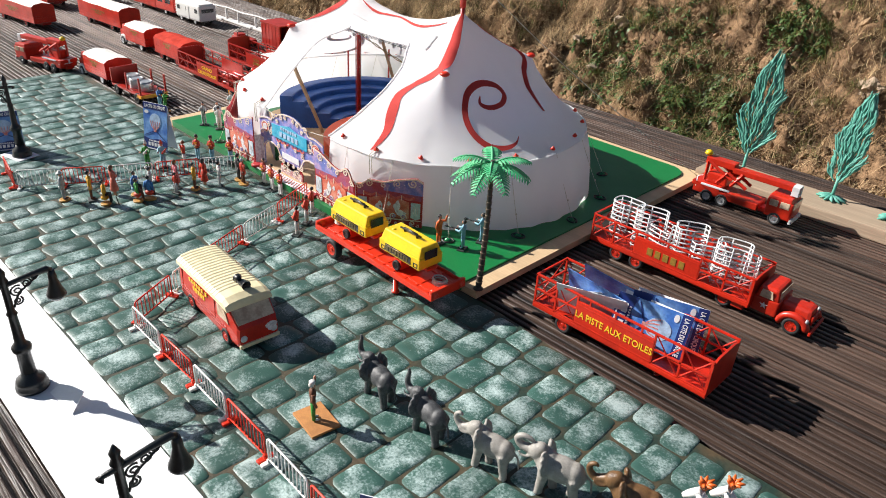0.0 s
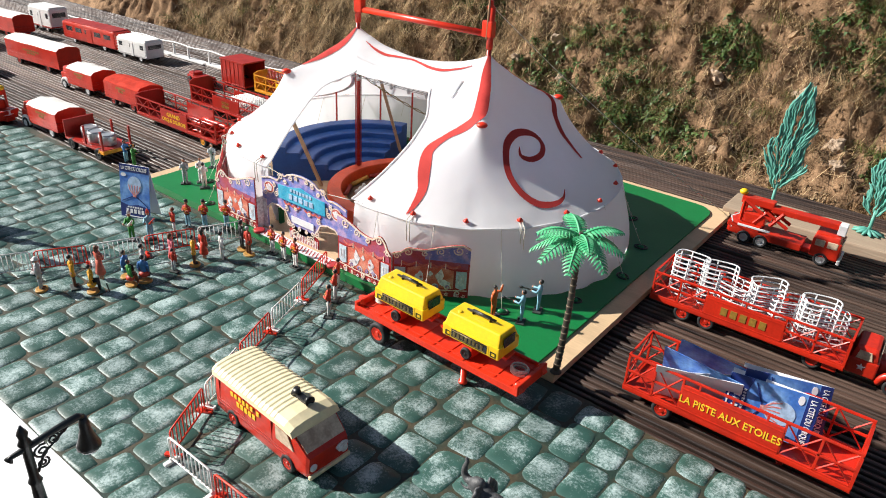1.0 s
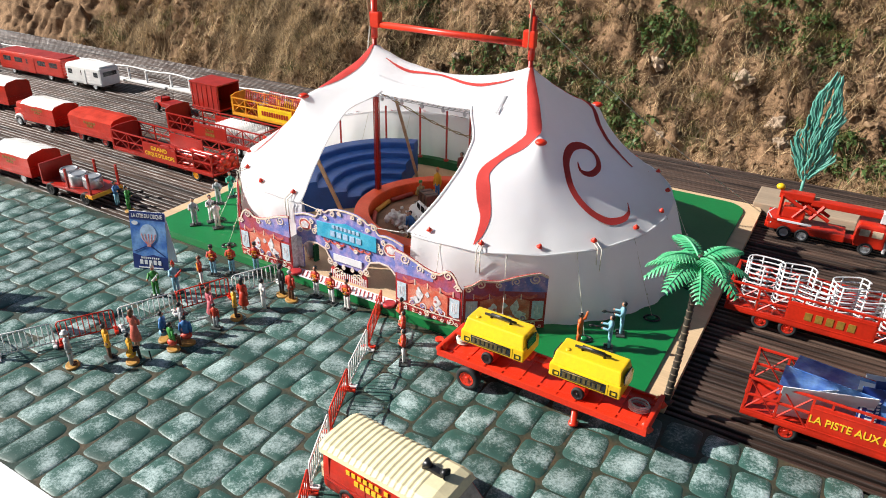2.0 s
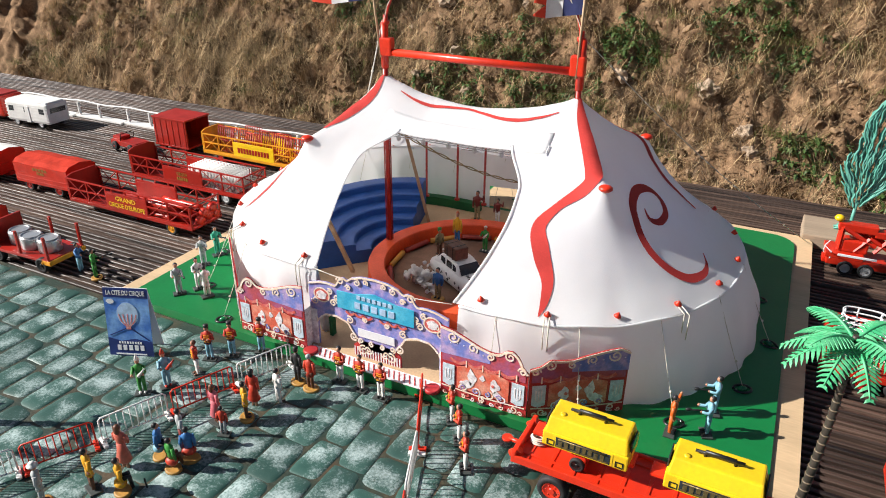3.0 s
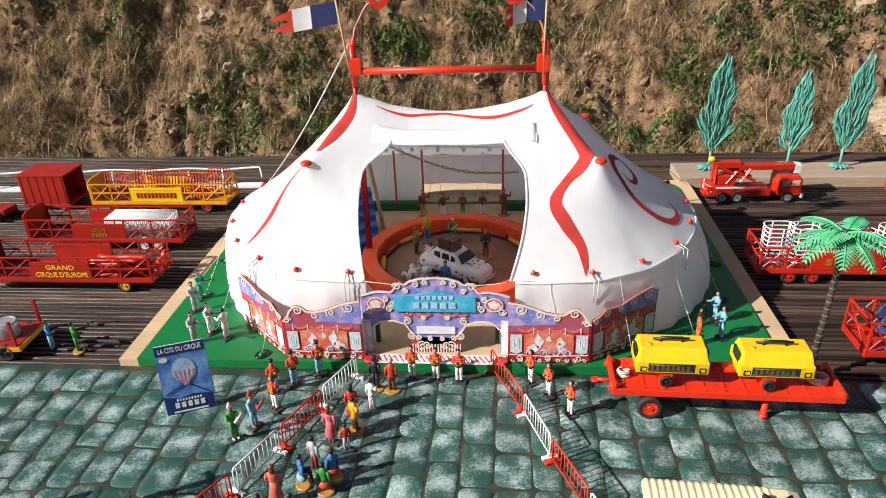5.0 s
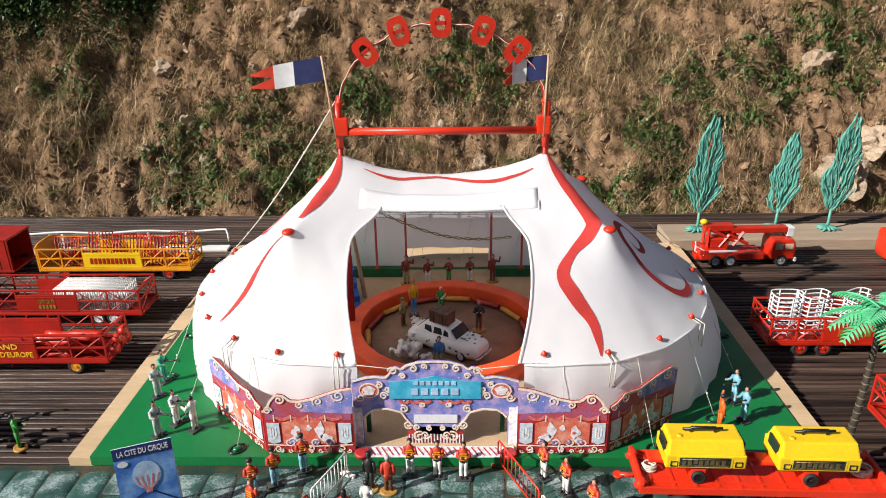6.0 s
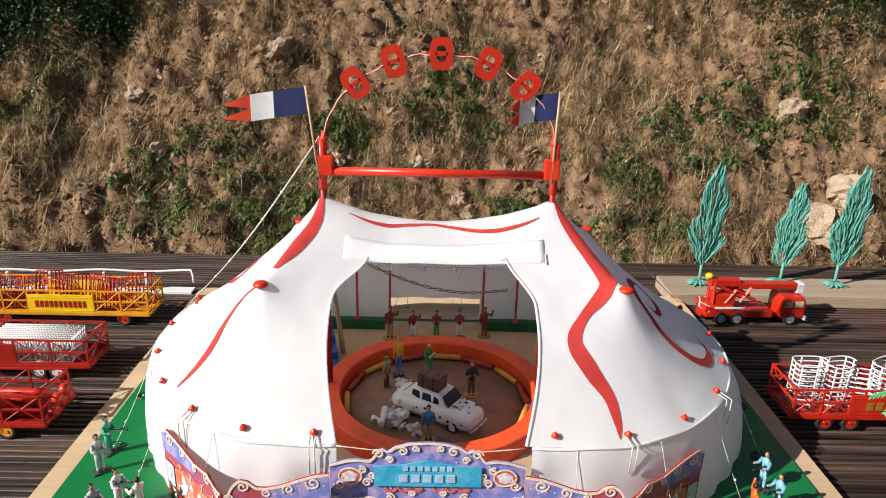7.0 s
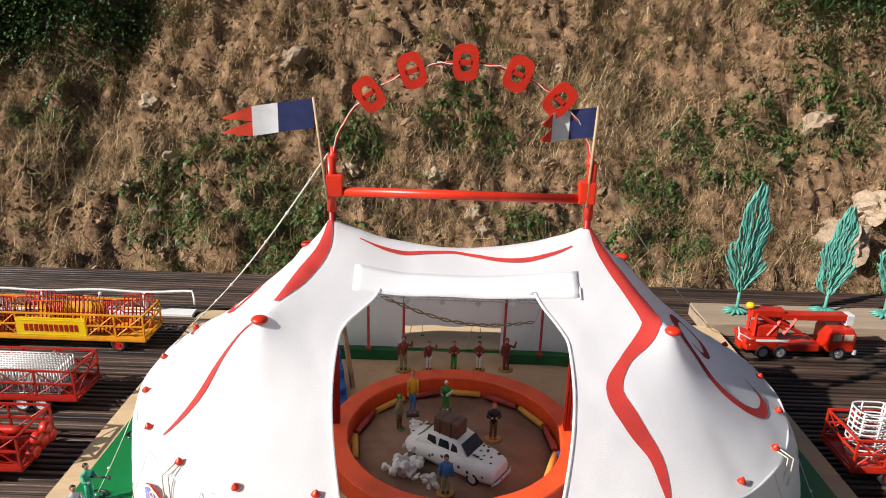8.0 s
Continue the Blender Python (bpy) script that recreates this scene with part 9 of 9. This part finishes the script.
# ---------------------------------------------------------------- the painted cobbles
def cobble_material():
    m = bpy.data.materials.new("painted_cobble")
    m.use_nodes = True
    n, l = m.node_tree.nodes, m.node_tree.links
    b = n["Principled BSDF"]
    tc, info = n.new("ShaderNodeTexCoord"), n.new("ShaderNodeObjectInfo")
    add = n.new("ShaderNodeVectorMath")
    add.operation = "ADD"
    sc = n.new("ShaderNodeVectorMath")
    sc.operation = "SCALE"
    sc.inputs["Scale"].default_value = 7.0
    l.new(info.outputs["Random"], sc.inputs[0])
    l.new(tc.outputs["Object"], add.inputs[0])
    l.new(sc.outputs[0], add.inputs[1])
    blot, dab = n.new("ShaderNodeTexNoise"), n.new("ShaderNodeTexNoise")
    blot.inputs["Scale"].default_value, blot.inputs["Detail"].default_value = 45.0, 3
    dab.inputs["Scale"].default_value, dab.inputs["Detail"].default_value, dab.inputs["Roughness"].default_value = 420.0, 7, 0.82
    for t in (blot, dab):
        l.new(add.outputs[0], t.inputs["Vector"])
    base = n.new("ShaderNodeMixRGB")
    base.inputs[1].default_value, base.inputs[2].default_value = (0.012, 0.055, 0.042, 1), (0.055, 0.125, 0.105, 1)
    l.new(blot.outputs[0], base.inputs[0])
    # dry-brushed white over the crown of each stone
    sep, ln = n.new("ShaderNodeSeparateXYZ"), n.new("ShaderNodeVectorMath")
    ln.operation = "LENGTH"
    l.new(tc.outputs["Object"], ln.inputs[0])
    crown = n.new("ShaderNodeMapRange")
    crown.inputs[1].default_value, crown.inputs[2].default_value, crown.inputs[3].default_value, crown.inputs[4].default_value = 0.004, 0.030, 0.07, -0.11
    l.new(ln.outputs["Value"], crown.inputs[0])
    s1, s2 = n.new("ShaderNodeMath"), n.new("ShaderNodeMath")
    l.new(dab.outputs[0], s1.inputs[0])
    l.new(crown.outputs[0], s1.inputs[1])
    l.new(s1.outputs[0], s2.inputs[0])
    bl = n.new("ShaderNodeMapRange")
    bl.inputs[1].default_value, bl.inputs[2].default_value, bl.inputs[3].default_value, bl.inputs[4].default_value = 0.3, 0.7, -0.17, 0.12
    l.new(blot.outputs[0], bl.inputs[0])
    l.new(bl.outputs[0], s2.inputs[1])
    con = n.new("ShaderNodeMapRange")
    con.inputs[1].default_value, con.inputs[2].default_value = 0.45, 0.70
    l.new(s2.outputs[0], con.inputs[0])
    mix = n.new("ShaderNodeMixRGB")
    mix.inputs[2].default_value = (0.42, 0.52, 0.51, 1)
    l.new(con.outputs[0], mix.inputs[0])
    l.new(base.outputs[0], mix.inputs[1])
    hs = n.new("ShaderNodeHueSaturation")
    r2 = n.new("ShaderNodeMapRange")
    r2.inputs[3].default_value, r2.inputs[4].default_value = 0.75, 1.22
    l.new(info.outputs["Random"], r2.inputs[0])
    l.new(r2.outputs[0], hs.inputs["Value"])
    l.new(mix.outputs[0], hs.inputs["Color"])
    l.new(hs.outputs[0], b.inputs["Base Color"])
    b.inputs["Roughness"].default_value = 0.48
    bp = n.new("ShaderNodeBump")
    bp.inputs["Strength"].default_value, bp.inputs["Distance"].default_value = 0.25, 0.0006
    l.new(dab.outputs[0], bp.inputs["Height"])
    l.new(bp.outputs[0], b.inputs["Normal"])
    return m


COBBLE = cobble_material()
JOINT = mat("dark_green_joint", (0.014, 0.034, 0.024), 0.6, 0.3, 0.03, 0.003, 0.3, col2=(0.075, 0.052, 0.026))


def cobbles():
    pv = thing("pavement", (0, 0, 0), 0, "painted grey-green cobbled sheet laid before the tent", "cobbles", kind="structure")
    bm = B()
    X0, X1, Y0, Y1 = -0.775, 0.90, -0.359, -0.0015
    plate(bm, [(X0, Y0), (X1, Y0), (X1, Y1 - 0.022), (0.62, Y1 - 0.018), (0.40, Y1), (-0.40, Y1), (X0, Y1 + 0.004)], 0.0030, pose(0, 0, 0.0002, -90, 0, 0))
    part("joint_bed", bm, JOINT, pv)
    rnd = random.Random(21)
    count = 0
    x = X0 + 0.002
    while x < X1 - 0.02:
        w = rnd.uniform(0.027, 0.036)
        y = Y1 - 0.002 - rnd.uniform(0, 0.01) - (0.02 if x > 0.62 else 0)
        while y > Y0 + 0.012:
            L = min(rnd.uniform(0.032, 0.053), y - Y0 - 0.001)
            if y - L - Y0 < 0.015:
                L = y - Y0 - 0.001
            cx, cy = x + w / 2, y - L / 2
            hx, hy = w / 2 - rnd.uniform(0.0005, 0.0012), L / 2 - rnd.uniform(0.0005, 0.0012)
            count += 1
            n = 18
            bm = B()
            pts = []
            e = rnd.uniform(0.28, 0.46)
            ph = rnd.uniform(0, 6)
            for k in range(n):
                a = k * math.tau / n + 0.11
                j = 1 + 0.04 * math.sin(2 * a + ph) + 0.025 * math.sin(3 * a + 2 * ph) + rnd.uniform(-0.02, 0.02)
                pts.append((math.copysign(abs(math.cos(a)) ** e, math.cos(a)) * hx * j, math.copysign(abs(math.sin(a)) ** e, math.sin(a)) * hy * j))
            lo = [bm.verts.new((u, v, 0.0)) for u, v in pts]
            hi = [bm.verts.new((u * 0.93, v * 0.93, 0.0008)) for u, v in pts]
            mid = [bm.verts.new((u * 0.6, v * 0.6, 0.00105)) for u, v in pts]
            c = bm.verts.new((0, 0, 0.0011))
            for k in range(n):
                k2 = (k + 1) % n
                bm.faces.new((lo[k], lo[k2], hi[k2], hi[k])).smooth = True
                bm.faces.new((hi[k], hi[k2], mid[k2], mid[k])).smooth = True
                bm.faces.new((mid[k], mid[k2], c)).smooth = True
            o = part("cobble", bm, COBBLE, pv)
            o.matrix_basis = pose(cx, cy, 0.0002, 0, 0, rnd.uniform(-2.5, 2.5))
            y -= L
        x += w


cobbles()
